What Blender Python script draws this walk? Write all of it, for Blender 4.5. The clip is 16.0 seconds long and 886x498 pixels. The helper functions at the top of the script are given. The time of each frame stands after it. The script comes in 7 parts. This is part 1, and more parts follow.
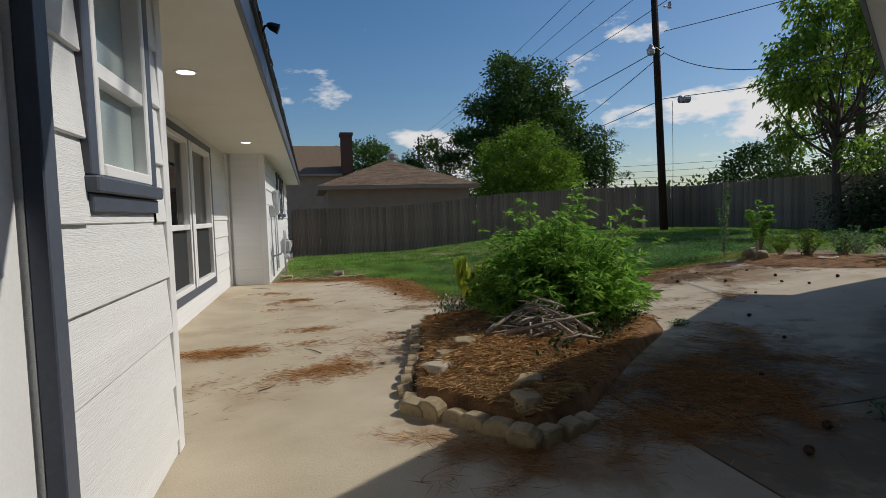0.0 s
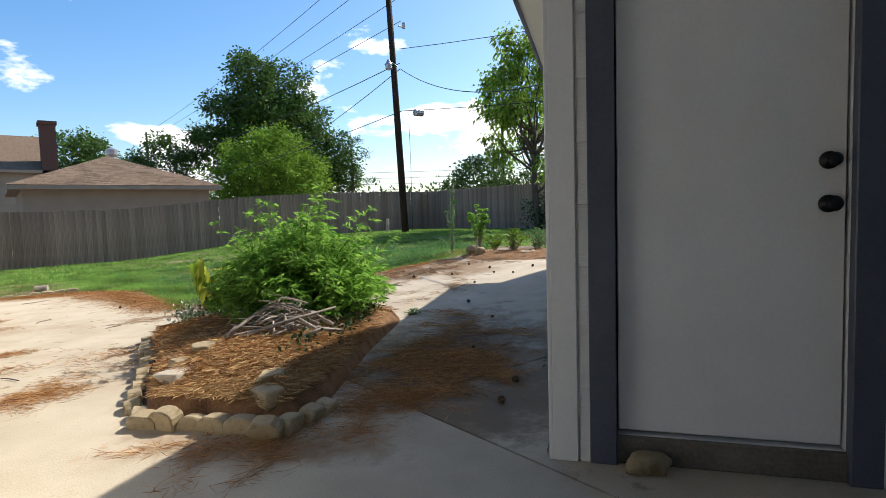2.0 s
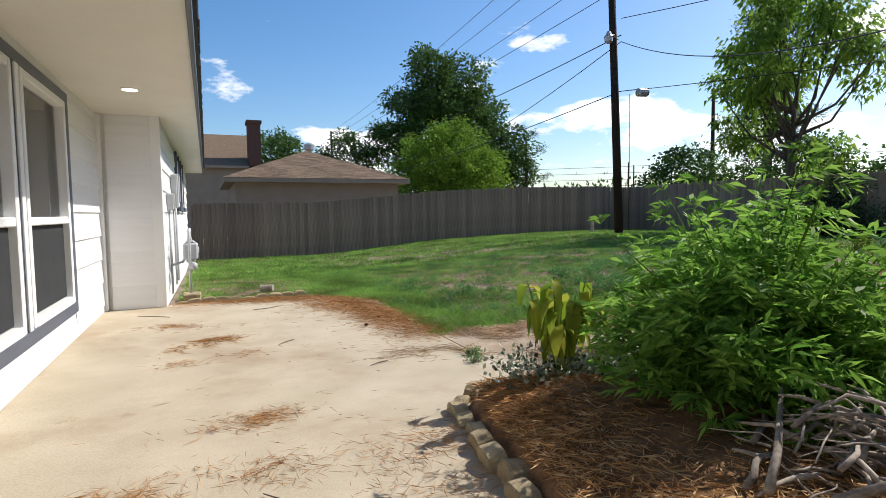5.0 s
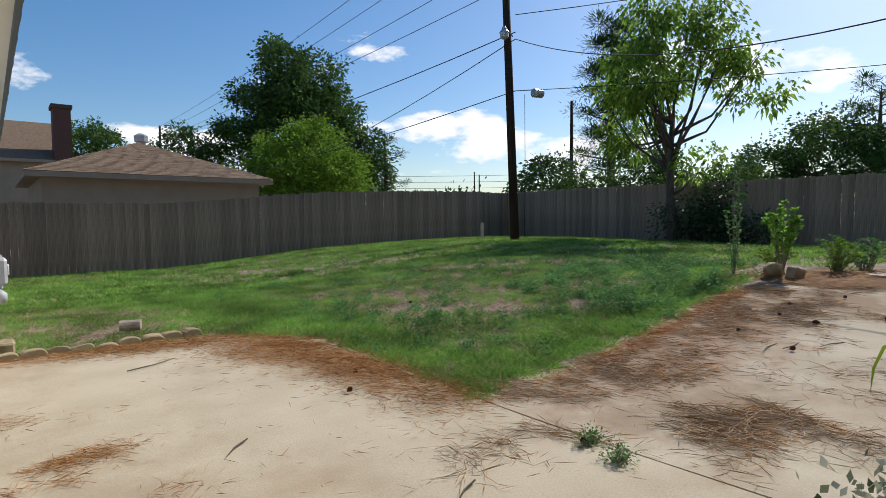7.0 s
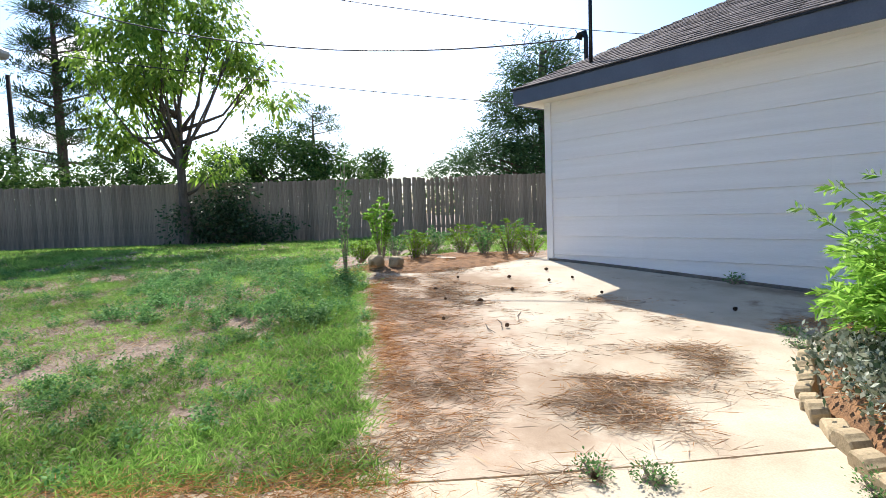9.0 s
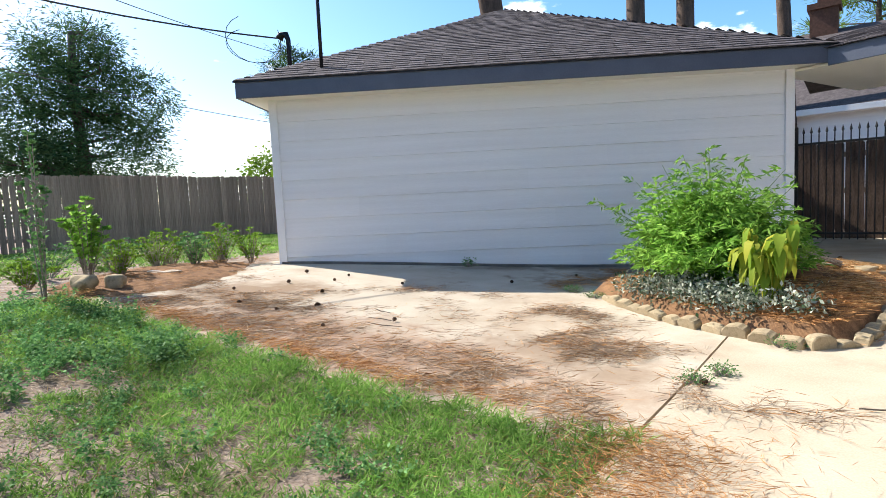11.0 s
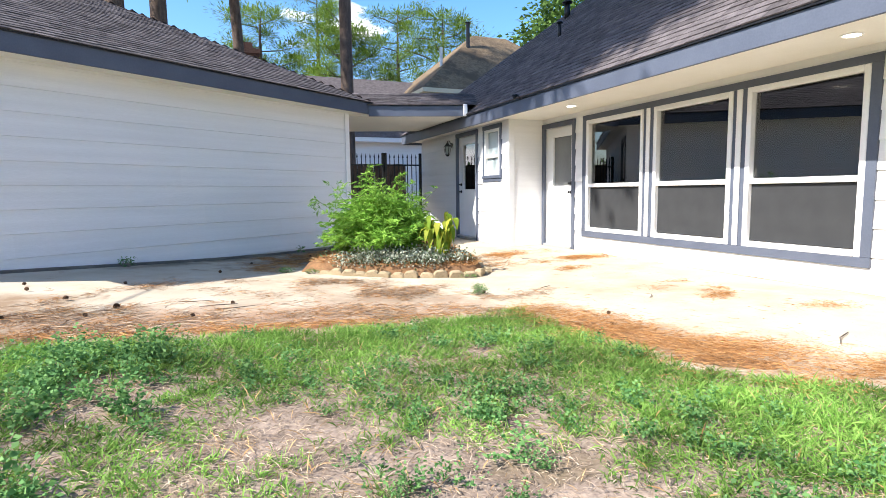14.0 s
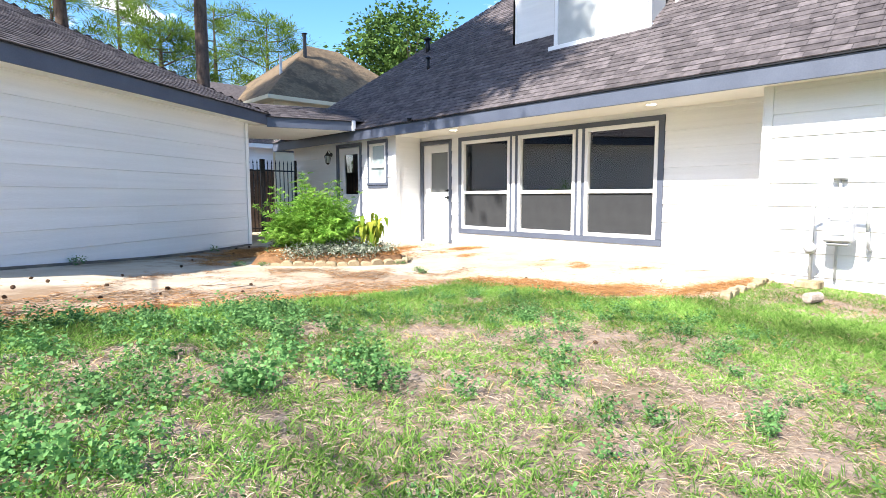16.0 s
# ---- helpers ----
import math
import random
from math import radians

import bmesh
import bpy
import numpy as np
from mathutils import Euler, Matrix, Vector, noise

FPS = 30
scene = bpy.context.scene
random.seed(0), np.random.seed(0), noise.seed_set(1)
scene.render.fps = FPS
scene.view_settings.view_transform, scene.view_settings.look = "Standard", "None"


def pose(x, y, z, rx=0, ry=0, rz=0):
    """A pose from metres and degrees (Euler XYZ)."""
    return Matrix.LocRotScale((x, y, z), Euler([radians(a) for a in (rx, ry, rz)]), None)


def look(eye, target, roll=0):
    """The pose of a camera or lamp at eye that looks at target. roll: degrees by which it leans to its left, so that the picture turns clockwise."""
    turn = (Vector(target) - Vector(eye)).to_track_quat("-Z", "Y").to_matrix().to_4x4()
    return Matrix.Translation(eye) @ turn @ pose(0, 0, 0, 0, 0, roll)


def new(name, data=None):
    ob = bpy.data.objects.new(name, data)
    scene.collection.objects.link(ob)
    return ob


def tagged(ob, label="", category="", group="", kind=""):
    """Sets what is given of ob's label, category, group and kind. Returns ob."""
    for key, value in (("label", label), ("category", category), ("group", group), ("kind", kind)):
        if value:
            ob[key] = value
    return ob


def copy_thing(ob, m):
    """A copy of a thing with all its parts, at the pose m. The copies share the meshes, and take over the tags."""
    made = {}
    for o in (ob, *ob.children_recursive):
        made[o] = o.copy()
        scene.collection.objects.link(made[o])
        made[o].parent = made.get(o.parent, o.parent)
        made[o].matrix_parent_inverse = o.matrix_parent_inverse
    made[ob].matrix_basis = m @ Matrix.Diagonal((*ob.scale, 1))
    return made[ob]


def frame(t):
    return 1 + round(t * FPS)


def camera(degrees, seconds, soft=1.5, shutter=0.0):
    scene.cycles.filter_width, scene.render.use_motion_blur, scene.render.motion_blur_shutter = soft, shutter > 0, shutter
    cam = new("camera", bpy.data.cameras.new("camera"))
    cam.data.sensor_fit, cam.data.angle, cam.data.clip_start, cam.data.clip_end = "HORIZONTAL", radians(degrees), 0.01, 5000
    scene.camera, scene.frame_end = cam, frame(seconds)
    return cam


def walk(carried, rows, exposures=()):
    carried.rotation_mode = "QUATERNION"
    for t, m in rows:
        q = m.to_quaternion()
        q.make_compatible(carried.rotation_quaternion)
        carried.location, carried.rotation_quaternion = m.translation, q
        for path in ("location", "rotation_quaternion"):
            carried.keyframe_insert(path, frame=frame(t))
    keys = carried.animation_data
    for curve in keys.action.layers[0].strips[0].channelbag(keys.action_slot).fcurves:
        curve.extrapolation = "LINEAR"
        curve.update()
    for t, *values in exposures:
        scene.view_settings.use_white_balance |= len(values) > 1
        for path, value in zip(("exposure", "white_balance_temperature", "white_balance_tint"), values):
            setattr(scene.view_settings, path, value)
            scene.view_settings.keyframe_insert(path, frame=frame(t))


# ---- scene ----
PATH = [
    (0, (0.859, -0.047, 1.132), (1.327, 1.893, 1.004), -1.6),
    (0.5, (0.827, -0.213, 1.113), (1.421, 1.693, 0.984), -1.6),
    (1, (0.86, -0.309, 1.113), (1.669, 1.515, 0.982), -1.8),
    (1.5, (0.881, -0.327, 1.114), (1.939, 1.365, 0.977), -1.9),
    (2, (0.847, -0.252, 1.099), (2.109, 1.294, 0.961), -1.7),
    (2.5, (0.781, 0.079, 1.103), (2.145, 1.535, 0.969), -1.5),
    (3, (0.791, 0.439, 1.078), (2.031, 2.003, 0.947), -1.3),
    (3.5, (0.74, 0.848, 1.162), (1.733, 2.579, 1.024), -1.1),
    (4, (0.733, 1.366, 1.156), (1.517, 3.201, 1.02), -0.7),
    (6.5, (0.375, 4.445, 1.0), (1.263, 6.234, 0.892), -0.2),
    (7, (0.37, 4.987, 1.013), (1.648, 6.521, 0.902), -0.4),
    (7.5, (0.363, 5.603, 1.011), (1.941, 6.826, 0.9), -0.8),
    (8, (0.359, 6.152, 0.981), (2.163, 7.008, 0.867), -1.6),
    (8.5, (0.455, 6.709, 0.967), (2.399, 7.161, 0.848), -1.9),
    (9, (0.532, 7.183, 0.977), (2.523, 7.055, 0.842), -2.0),
    (9.5, (0.828, 7.726, 0.96), (2.616, 6.845, 0.803), -2.6),
    (10, (1.112, 8.379, 0.986), (2.655, 7.118, 0.812), -2.8),
    (12.5, (3.069, 10.831, 0.978), (3.589, 8.908, 0.795), -1.9),
    (13, (3.597, 11.085, 1.007), (3.584, 9.095, 0.804), -1.2),
    (13.5, (4.239, 11.347, 1.002), (3.9, 9.387, 0.796), -0.9),
    (14, (4.967, 11.476, 0.979), (4.217, 9.633, 0.773), -0.7),
    (14.5, (5.617, 11.659, 1.011), (4.789, 9.85, 0.804), -0.4),
    (15, (6.295, 11.791, 0.976), (5.302, 10.068, 0.768), -0.4),
    (15.5, (6.864, 11.921, 1.018), (5.799, 10.24, 0.814), -0.2),
    (16, (7.336, 12.12, 0.987), (5.988, 10.655, 0.795), -0.1),
]
cam = camera(78.1, 16.0, soft=0.75)
# The place: a fenced back yard between a house and its skewed garage.
# x runs away from the house wall, y along it, z up.
EXPOSURES = [(0, -0.78, 6700, 10), (1.0, -0.5, 6700, 10), (1.5, -0.17, 6700, 10), (2.0, 0.45, 6680, 11), (2.5, 1.08, 6680, 13), (3.0, 1.45, 6700, 14), (3.5, 1.25, 6700, 14), (4.2, 0.7, 6660, 13),
             (6.3, -0.34, 6560, 10), (7.0, -0.22, 6540, 10), (7.5, 0.08, 6520, 11), (8.0, 0.45, 6540, 12), (8.5, 0.74, 6620, 13), (9.5, 0.98, 6620, 12), (10.0, 0.86, 6600, 12), (12.5, 0.92, 6600, 12), (14.0, 1.12, 6560, 13), (16.0, 1.28, 6580, 13)]
walk(cam, [(r[0], look(*r[1:])) for r in PATH], EXPOSURES)

SUN_ELEV, SUN_AZ = 43.0, 6.0   # azimuth counted from +x towards +y

world = bpy.data.worlds.new("sky")
scene.world = world
world.use_nodes = True
wn, wl = world.node_tree.nodes, world.node_tree.links
wn.clear()
sky = wn.new("ShaderNodeTexSky")
sky.sky_type = 'NISHITA'
sky.sun_disc = False
sky.sun_elevation = radians(SUN_ELEV)
sky.sun_rotation = radians(90 - SUN_AZ)
sky.air_density, sky.dust_density, sky.ozone_density = 1.0, 1.0, 3.0
# fair-weather cumulus: puffy noise, thicker towards the horizon
wtc = wn.new("ShaderNodeTexCoord")
wsep = wn.new("ShaderNodeSeparateXYZ")
wl.new(wtc.outputs["Generated"], wsep.inputs[0])
wmap = wn.new("ShaderNodeMapping")
wmap.inputs["Scale"].default_value = (1.0, 1.0, 2.3)
wmap.inputs["Location"].default_value = (0.35, 0.2, 0.0)
wl.new(wtc.outputs["Generated"], wmap.inputs[0])
wno = wn.new("ShaderNodeTexNoise")
wno.inputs["Scale"].default_value, wno.inputs["Detail"].default_value, wno.inputs["Roughness"].default_value = 4.2, 8, 0.56
wl.new(wmap.outputs[0], wno.inputs["Vector"])
low = wn.new("ShaderNodeMapRange")
low.inputs["From Min"].default_value, low.inputs["From Max"].default_value = 0.02, 0.6
low.inputs["To Min"].default_value, low.inputs["To Max"].default_value = 0.08, -0.2
wl.new(wsep.outputs["Z"], low.inputs["Value"])
wad = wn.new("ShaderNodeMath")
wl.new(wno.outputs["Fac"], wad.inputs[0])
wl.new(low.outputs[0], wad.inputs[1])
wra = wn.new("ShaderNodeValToRGB")
wra.color_ramp.elements[0].position, wra.color_ramp.elements[1].position = 0.565, 0.625
wl.new(wad.outputs[0], wra.inputs[0])
wmx = wn.new("ShaderNodeMix")
wmx.data_type = 'RGBA'
wl.new(wra.outputs[0], wmx.inputs[0])
whs = wn.new("ShaderNodeHueSaturation")
whs.inputs["Saturation"].default_value = 1.27
wl.new(sky.outputs[0], whs.inputs["Color"])
wl.new(whs.outputs[0], wmx.inputs[6])
wmx.inputs[7].default_value = (8.2, 8.3, 8.6, 1)
bg = wn.new("ShaderNodeBackground")
bg.inputs[1].default_value = 0.15
out = wn.new("ShaderNodeOutputWorld")
wl.new(wmx.outputs[2], bg.inputs[0])
wl.new(bg.outputs[0], out.inputs[0])

se, sa = radians(SUN_ELEV), radians(SUN_AZ)
sun_dir = Vector((math.cos(se) * math.cos(sa), math.cos(se) * math.sin(sa), math.sin(se)))
sun = new("sun", bpy.data.lights.new("sun", 'SUN'))
sun.data.energy, sun.data.angle, sun.data.color = 5.0, radians(0.55), (1.0, 0.965, 0.9)
sun.matrix_world = look(sun_dir * 60, (0, 0, 0))


# ---- materials ----
def surface(name, dark, light, scale=6.0, rough=0.7, bump=0.2, fine=60.0, metal=0.0, per="object", spread=0.15,
            stretch=(1, 1, 1), spec=0.5, stain=None, stain_scale=0.7, stain_at=(0.5, 0.62)):
    """A noise-driven surface: dark to light by coarse and fine noise, with a value shift per object or island."""
    m = bpy.data.materials.new(name)
    m.use_nodes = True
    nd, ln = m.node_tree.nodes, m.node_tree.links
    nd.clear()
    o = nd.new("ShaderNodeOutputMaterial")
    p = nd.new("ShaderNodeBsdfPrincipled")
    ln.new(p.outputs[0], o.inputs[0])
    tc = nd.new("ShaderNodeTexCoord")
    mp = nd.new("ShaderNodeMapping")
    mp.inputs["Scale"].default_value = stretch
    ln.new(tc.outputs["Object"], mp.inputs[0])
    n1, n2 = nd.new("ShaderNodeTexNoise"), nd.new("ShaderNodeTexNoise")
    n1.inputs["Scale"].default_value, n1.inputs["Detail"].default_value = scale, 5
    n2.inputs["Scale"].default_value, n2.inputs["Detail"].default_value = fine, 4
    for n in (n1, n2):
        ln.new(mp.outputs[0], n.inputs["Vector"])
    add = nd.new("ShaderNodeMath")
    add.operation = 'MULTIPLY_ADD'
    add.inputs[1].default_value = 0.45
    ln.new(n2.outputs["Fac"], add.inputs[0])
    half = nd.new("ShaderNodeMath")
    half.operation = 'MULTIPLY'
    half.inputs[1].default_value = 0.6
    ln.new(n1.outputs["Fac"], half.inputs[0])
    ln.new(half.outputs[0], add.inputs[2])
    ramp = nd.new("ShaderNodeValToRGB")
    ramp.color_ramp.elements[0].position, ramp.color_ramp.elements[1].position = 0.36, 0.68
    ramp.color_ramp.elements[0].color, ramp.color_ramp.elements[1].color = (*dark, 1), (*light, 1)
    ln.new(add.outputs[0], ramp.inputs[0])
    colour = ramp.outputs[0]
    if stain:
        ns = nd.new("ShaderNodeTexNoise")
        ns.inputs["Scale"].default_value, ns.inputs["Detail"].default_value, ns.inputs["Roughness"].default_value = stain_scale, 6, 0.65
        ln.new(mp.outputs[0], ns.inputs["Vector"])
        rs = nd.new("ShaderNodeValToRGB")
        rs.color_ramp.elements[0].position, rs.color_ramp.elements[1].position = stain_at
        ln.new(ns.outputs["Fac"], rs.inputs[0])
        mx = nd.new("ShaderNodeMix")
        mx.data_type = 'RGBA'
        ln.new(rs.outputs[0], mx.inputs[0])
        ln.new(colour, mx.inputs[6])
        mx.inputs[7].default_value = (*stain, 1)
        colour = mx.outputs[2]
    if per and spread:
        src = nd.new("ShaderNodeObjectInfo").outputs["Random"] if per == "object" else nd.new("ShaderNodeNewGeometry").outputs["Random Per Island"]
        mr = nd.new("ShaderNodeMapRange")
        mr.inputs["To Min"].default_value, mr.inputs["To Max"].default_value = 1 - spread, 1 + spread
        ln.new(src, mr.inputs["Value"])
        hs = nd.new("ShaderNodeHueSaturation")
        ln.new(mr.outputs[0], hs.inputs["Value"])
        ln.new(colour, hs.inputs["Color"])
        colour = hs.outputs[0]
    ln.new(colour, p.inputs["Base Color"])
    p.inputs["Roughness"].default_value, p.inputs["Metallic"].default_value = rough, metal
    p.inputs["Specular IOR Level"].default_value = spec if rough < 0.7 else min(spec, 0.15)
    if bump:
        b = nd.new("ShaderNodeBump")
        b.inputs["Strength"].default_value, b.inputs["Distance"].default_value = bump, 0.01
        ln.new(add.outputs[0], b.inputs["Height"])
        ln.new(b.outputs[0], p.inputs["Normal"])
    return m


def leafy(name, dark, light, rough=0.45, spread=0.35, glow=0.35):
    """Leaf surface: colour by leaf, light also passing through the blade."""
    m = bpy.data.materials.new(name)
    m.use_nodes = True
    nd, ln = m.node_tree.nodes, m.node_tree.links
    p = nd["Principled BSDF"]
    g = nd.new("ShaderNodeNewGeometry")
    ramp = nd.new("ShaderNodeValToRGB")
    ramp.color_ramp.elements[0].color, ramp.color_ramp.elements[1].color = (*dark, 1), (*light, 1)
    ln.new(g.outputs["Random Per Island"], ramp.inputs[0])
    tc = nd.new("ShaderNodeTexCoord")
    nz = nd.new("ShaderNodeTexNoise")
    nz.inputs["Scale"].default_value = 1.3
    ln.new(tc.outputs["Object"], nz.inputs["Vector"])
    mr = nd.new("ShaderNodeMapRange")
    mr.inputs["From Min"].default_value, mr.inputs["From Max"].default_value = 0.3, 0.7
    mr.inputs["To Min"].default_value, mr.inputs["To Max"].default_value = 1 - spread, 1 + spread
    ln.new(nz.outputs["Fac"], mr.inputs["Value"])
    hs = nd.new("ShaderNodeHueSaturation")
    ln.new(mr.outputs[0], hs.inputs["Value"])
    ln.new(ramp.outputs[0], hs.inputs["Color"])
    ln.new(hs.outputs[0], p.inputs["Base Color"])
    p.inputs["Roughness"].default_value = min(0.8, rough + 0.2)
    p.inputs["Specular IOR Level"].default_value = 0.12
    tr = nd.new("ShaderNodeBsdfTranslucent")
    ln.new(hs.outputs[0], tr.inputs[0])
    mx = nd.new("ShaderNodeMixShader")
    mx.inputs[0].default_value = glow
    ln.new(p.outputs[0], mx.inputs[1])
    ln.new(tr.outputs[0], mx.inputs[2])
    ln.new(mx.outputs[0], nd["Material Output"].inputs[0])
    return m


def glassy(name, tint=(0.75, 0.8, 0.8), ior=1.52):
    m = bpy.data.materials.new(name)
    m.use_nodes = True
    nd, ln = m.node_tree.nodes, m.node_tree.links
    nd.remove(nd["Principled BSDF"])
    t, g, f, x = (nd.new("ShaderNodeBsdfTransparent"), nd.new("ShaderNodeBsdfGlossy"), nd.new("ShaderNodeFresnel"), nd.new("ShaderNodeMixShader"))
    t.inputs[0].default_value = (*tint, 1)
    g.inputs["Roughness"].default_value = 0.01
    f.inputs[0].default_value = ior
    ln.new(f.outputs[0], x.inputs[0])
    ln.new(t.outputs[0], x.inputs[1])
    ln.new(g.outputs[0], x.inputs[2])
    ln.new(x.outputs[0], nd["Material Output"].inputs[0])
    return m


def glowing(name, colour, strength):
    m = bpy.data.materials.new(name)
    m.use_nodes = True
    nd, ln = m.node_tree.nodes, m.node_tree.links
    e = nd.new("ShaderNodeEmission")
    e.inputs[0].default_value, e.inputs[1].default_value = (*colour, 1), strength
    ln.new(e.outputs[0], nd["Material Output"].inputs[0])
    return m


M_SIDING = surface("white_siding", (0.74, 0.74, 0.73), (0.83, 0.83, 0.82), 3, 0.55, 0.55, 90, spread=0.02, stretch=(0.15, 0.15, 4))
M_WHITE = surface("white_trim", (0.76, 0.76, 0.75), (0.84, 0.84, 0.83), 3, 0.5, 0.1, 80, spread=0.02)
M_SOFFIT = surface("cream_soffit", (0.74, 0.72, 0.64), (0.8, 0.78, 0.71), 2, 0.65, 0.1, 70, spread=0.0)
M_NAVY = surface("slate_blue_trim", (0.07, 0.083, 0.115), (0.095, 0.112, 0.15), 3, 0.45, 0.15, 60, spread=0.03)
M_SHINGLE = surface("dark_shingle", (0.06, 0.052, 0.054), (0.145, 0.127, 0.126), 9, 0.9, 0.5, 140, per="island", spread=0.3)
M_SHINGLE_BROWN = surface("brown_shingle", (0.14, 0.095, 0.062), (0.26, 0.185, 0.125), 9, 0.9, 0.5, 120, per="island", spread=0.22)
M_SHINGLE_GOLD = surface("golden_brown_shingle", (0.11, 0.08, 0.05), (0.24, 0.178, 0.112), 9, 0.9, 0.5, 120, per="island", spread=0.25, stain=(0.1, 0.075, 0.05), stain_scale=0.9)
M_TAN = surface("tan_wall", (0.3, 0.25, 0.18), (0.36, 0.3, 0.22), 2, 0.8, 0.15, 60, spread=0.0)
M_CREAM = surface("cream_wall", (0.55, 0.5, 0.36), (0.62, 0.57, 0.43), 2, 0.7, 0.1, 60, spread=0.0)
M_BRICK = surface("red_brown_brick", (0.085, 0.048, 0.038), (0.15, 0.082, 0.062), 14, 0.85, 0.4, 60, spread=0.15)
M_CONCRETE = surface("worn_concrete", (0.405, 0.34, 0.242), (0.535, 0.464, 0.352), 2.2, 0.85, 0.35, 110, spread=0.0, stain=(0.35, 0.26, 0.175), stain_scale=0.8, stain_at=(0.5, 0.74))
M_LANE = surface("soiled_concrete", (0.4, 0.338, 0.25), (0.53, 0.463, 0.36), 2.2, 0.88, 0.4, 110, spread=0.0, stain=(0.35, 0.26, 0.175), stain_scale=0.8, stain_at=(0.5, 0.74))


def soil_stain(m, x, y, turn, rx, ry, colour):
    """A ragged oval of washed-in soil on a paving material, lying at that place of the plan."""
    nd, ln = m.node_tree.nodes, m.node_tree.links
    p = next(n for n in nd if n.type == 'BSDF_PRINCIPLED')
    before = p.inputs["Base Color"].links[0].from_socket
    tc, mp, gr = nd.new("ShaderNodeTexCoord"), nd.new("ShaderNodeMapping"), nd.new("ShaderNodeTexGradient")
    mp.vector_type = 'TEXTURE'
    mp.inputs["Location"].default_value = (x, y, 0)
    mp.inputs["Rotation"].default_value = (0, 0, radians(turn))
    mp.inputs["Scale"].default_value = (rx, ry, 4)
    gr.gradient_type = 'SPHERICAL'
    ln.new(tc.outputs["Object"], mp.inputs[0])
    ln.new(mp.outputs[0], gr.inputs[0])
    nz = nd.new("ShaderNodeTexNoise")
    nz.inputs["Scale"].default_value, nz.inputs["Detail"].default_value, nz.inputs["Roughness"].default_value = 2.6, 8, 0.7
    ln.new(tc.outputs["Object"], nz.inputs["Vector"])
    mu = nd.new("ShaderNodeMath")
    mu.operation = 'MULTIPLY_ADD'
    mu.inputs[1].default_value = 0.55
    ln.new(gr.outputs["Fac"], mu.inputs[0])
    ln.new(nz.outputs["Fac"], mu.inputs[2])
    ra = nd.new("ShaderNodeMapRange")
    ra.inputs["From Min"].default_value, ra.inputs["From Max"].default_value = 0.62, 0.92
    ln.new(mu.outputs[0], ra.inputs["Value"])
    mx = nd.new("ShaderNodeMix")
    mx.data_type = 'RGBA'
    ln.new(ra.outputs[0], mx.inputs[0])
    ln.new(before, mx.inputs[6])
    mx.inputs[7].default_value = (*colour, 1)
    ln.new(mx.outputs[2], p.inputs["Base Color"])


# next two: soil by bed and garage, coloured to deepen the shade as well
soil_stain(M_LANE, 3.3, 2.8, 38, 2.7, 1.35, (0.115, 0.074, 0.046))
soil_stain(M_LANE, 4.4, 2.6, 35, 3.2, 0.45, (0.22, 0.172, 0.12))
soil_stain(M_LANE, 4.7, 7.05, 6, 3.4, 0.95, (0.34, 0.235, 0.16))
soil_stain(M_LANE, 3.4, 6.4, -20, 1.1, 0.4, (0.3, 0.225, 0.155))
soil_stain(M_LANE, 6.9, 6.5, 60, 1.6, 0.8, (0.26, 0.182, 0.115))
# soil near the garage corner, its dark colour deepening the shade too
soil_stain(M_LANE, 3.0, 1.9, 0, 1.4, 0.55, (0.2, 0.15, 0.1))
soil_stain(M_CONCRETE, 1.75, 2.3, -50, 0.9, 0.3, (0.25, 0.165, 0.095))
soil_stain(M_CONCRETE, 2.2, 8.8, 10, 0.55, 1.3, (0.3, 0.18, 0.09))
M_FOUND = surface("dark_foundation", (0.1, 0.09, 0.08), (0.2, 0.18, 0.15), 4, 0.9, 0.3, 60, spread=0.0)
M_SOIL = surface("dry_lawn_soil", (0.13, 0.095, 0.072), (0.38, 0.3, 0.235), 5.0, 0.95, 1.0, 55, spread=0.0, stain=(0.17, 0.13, 0.075), stain_scale=1.6, stain_at=(0.5, 0.66))
M_MULCH = surface("needle_mulch", (0.1, 0.055, 0.03), (0.3, 0.165, 0.08), 9, 0.95, 1.0, 90, spread=0.0)
M_FENCE = surface("weathered_picket", (0.17, 0.13, 0.095), (0.33, 0.265, 0.2), 5, 0.85, 0.5, 50, spread=0.22, stretch=(6, 6, 0.5))
M_EDGE = surface("scalloped_concrete", (0.3, 0.235, 0.14), (0.43, 0.345, 0.22), 7, 0.9, 0.5, 90, spread=0.14, stain=(0.2, 0.16, 0.09), stain_scale=5)
M_ROCK = surface("pale_stone", (0.34, 0.285, 0.215), (0.52, 0.46, 0.37), 6, 0.85, 0.5, 70, spread=0.12)
M_BARK = surface("grey_bark", (0.07, 0.055, 0.045), (0.17, 0.14, 0.115), 5, 0.95, 1.0, 40, spread=0.1, stretch=(3, 3, 0.6))
M_PINEBARK = surface("pine_bark", (0.06, 0.045, 0.038), (0.16, 0.115, 0.09), 4, 0.95, 1.0, 30, spread=0.1, stretch=(3, 3, 0.7))
M_STICK = surface("dead_branch", (0.19, 0.15, 0.12), (0.44, 0.38, 0.32), 9, 0.9, 0.5, 60, spread=0.25)
M_POLE = surface("creosoted_pole", (0.02, 0.014, 0.01), (0.05, 0.036, 0.027), 4, 0.85, 0.5, 40, spread=0.1, stretch=(4, 4, 0.3))
M_IRON = surface("black_iron", (0.012, 0.012, 0.013), (0.025, 0.025, 0.026), 6, 0.45, 0.1, 80, spread=0.0, metal=0.3)
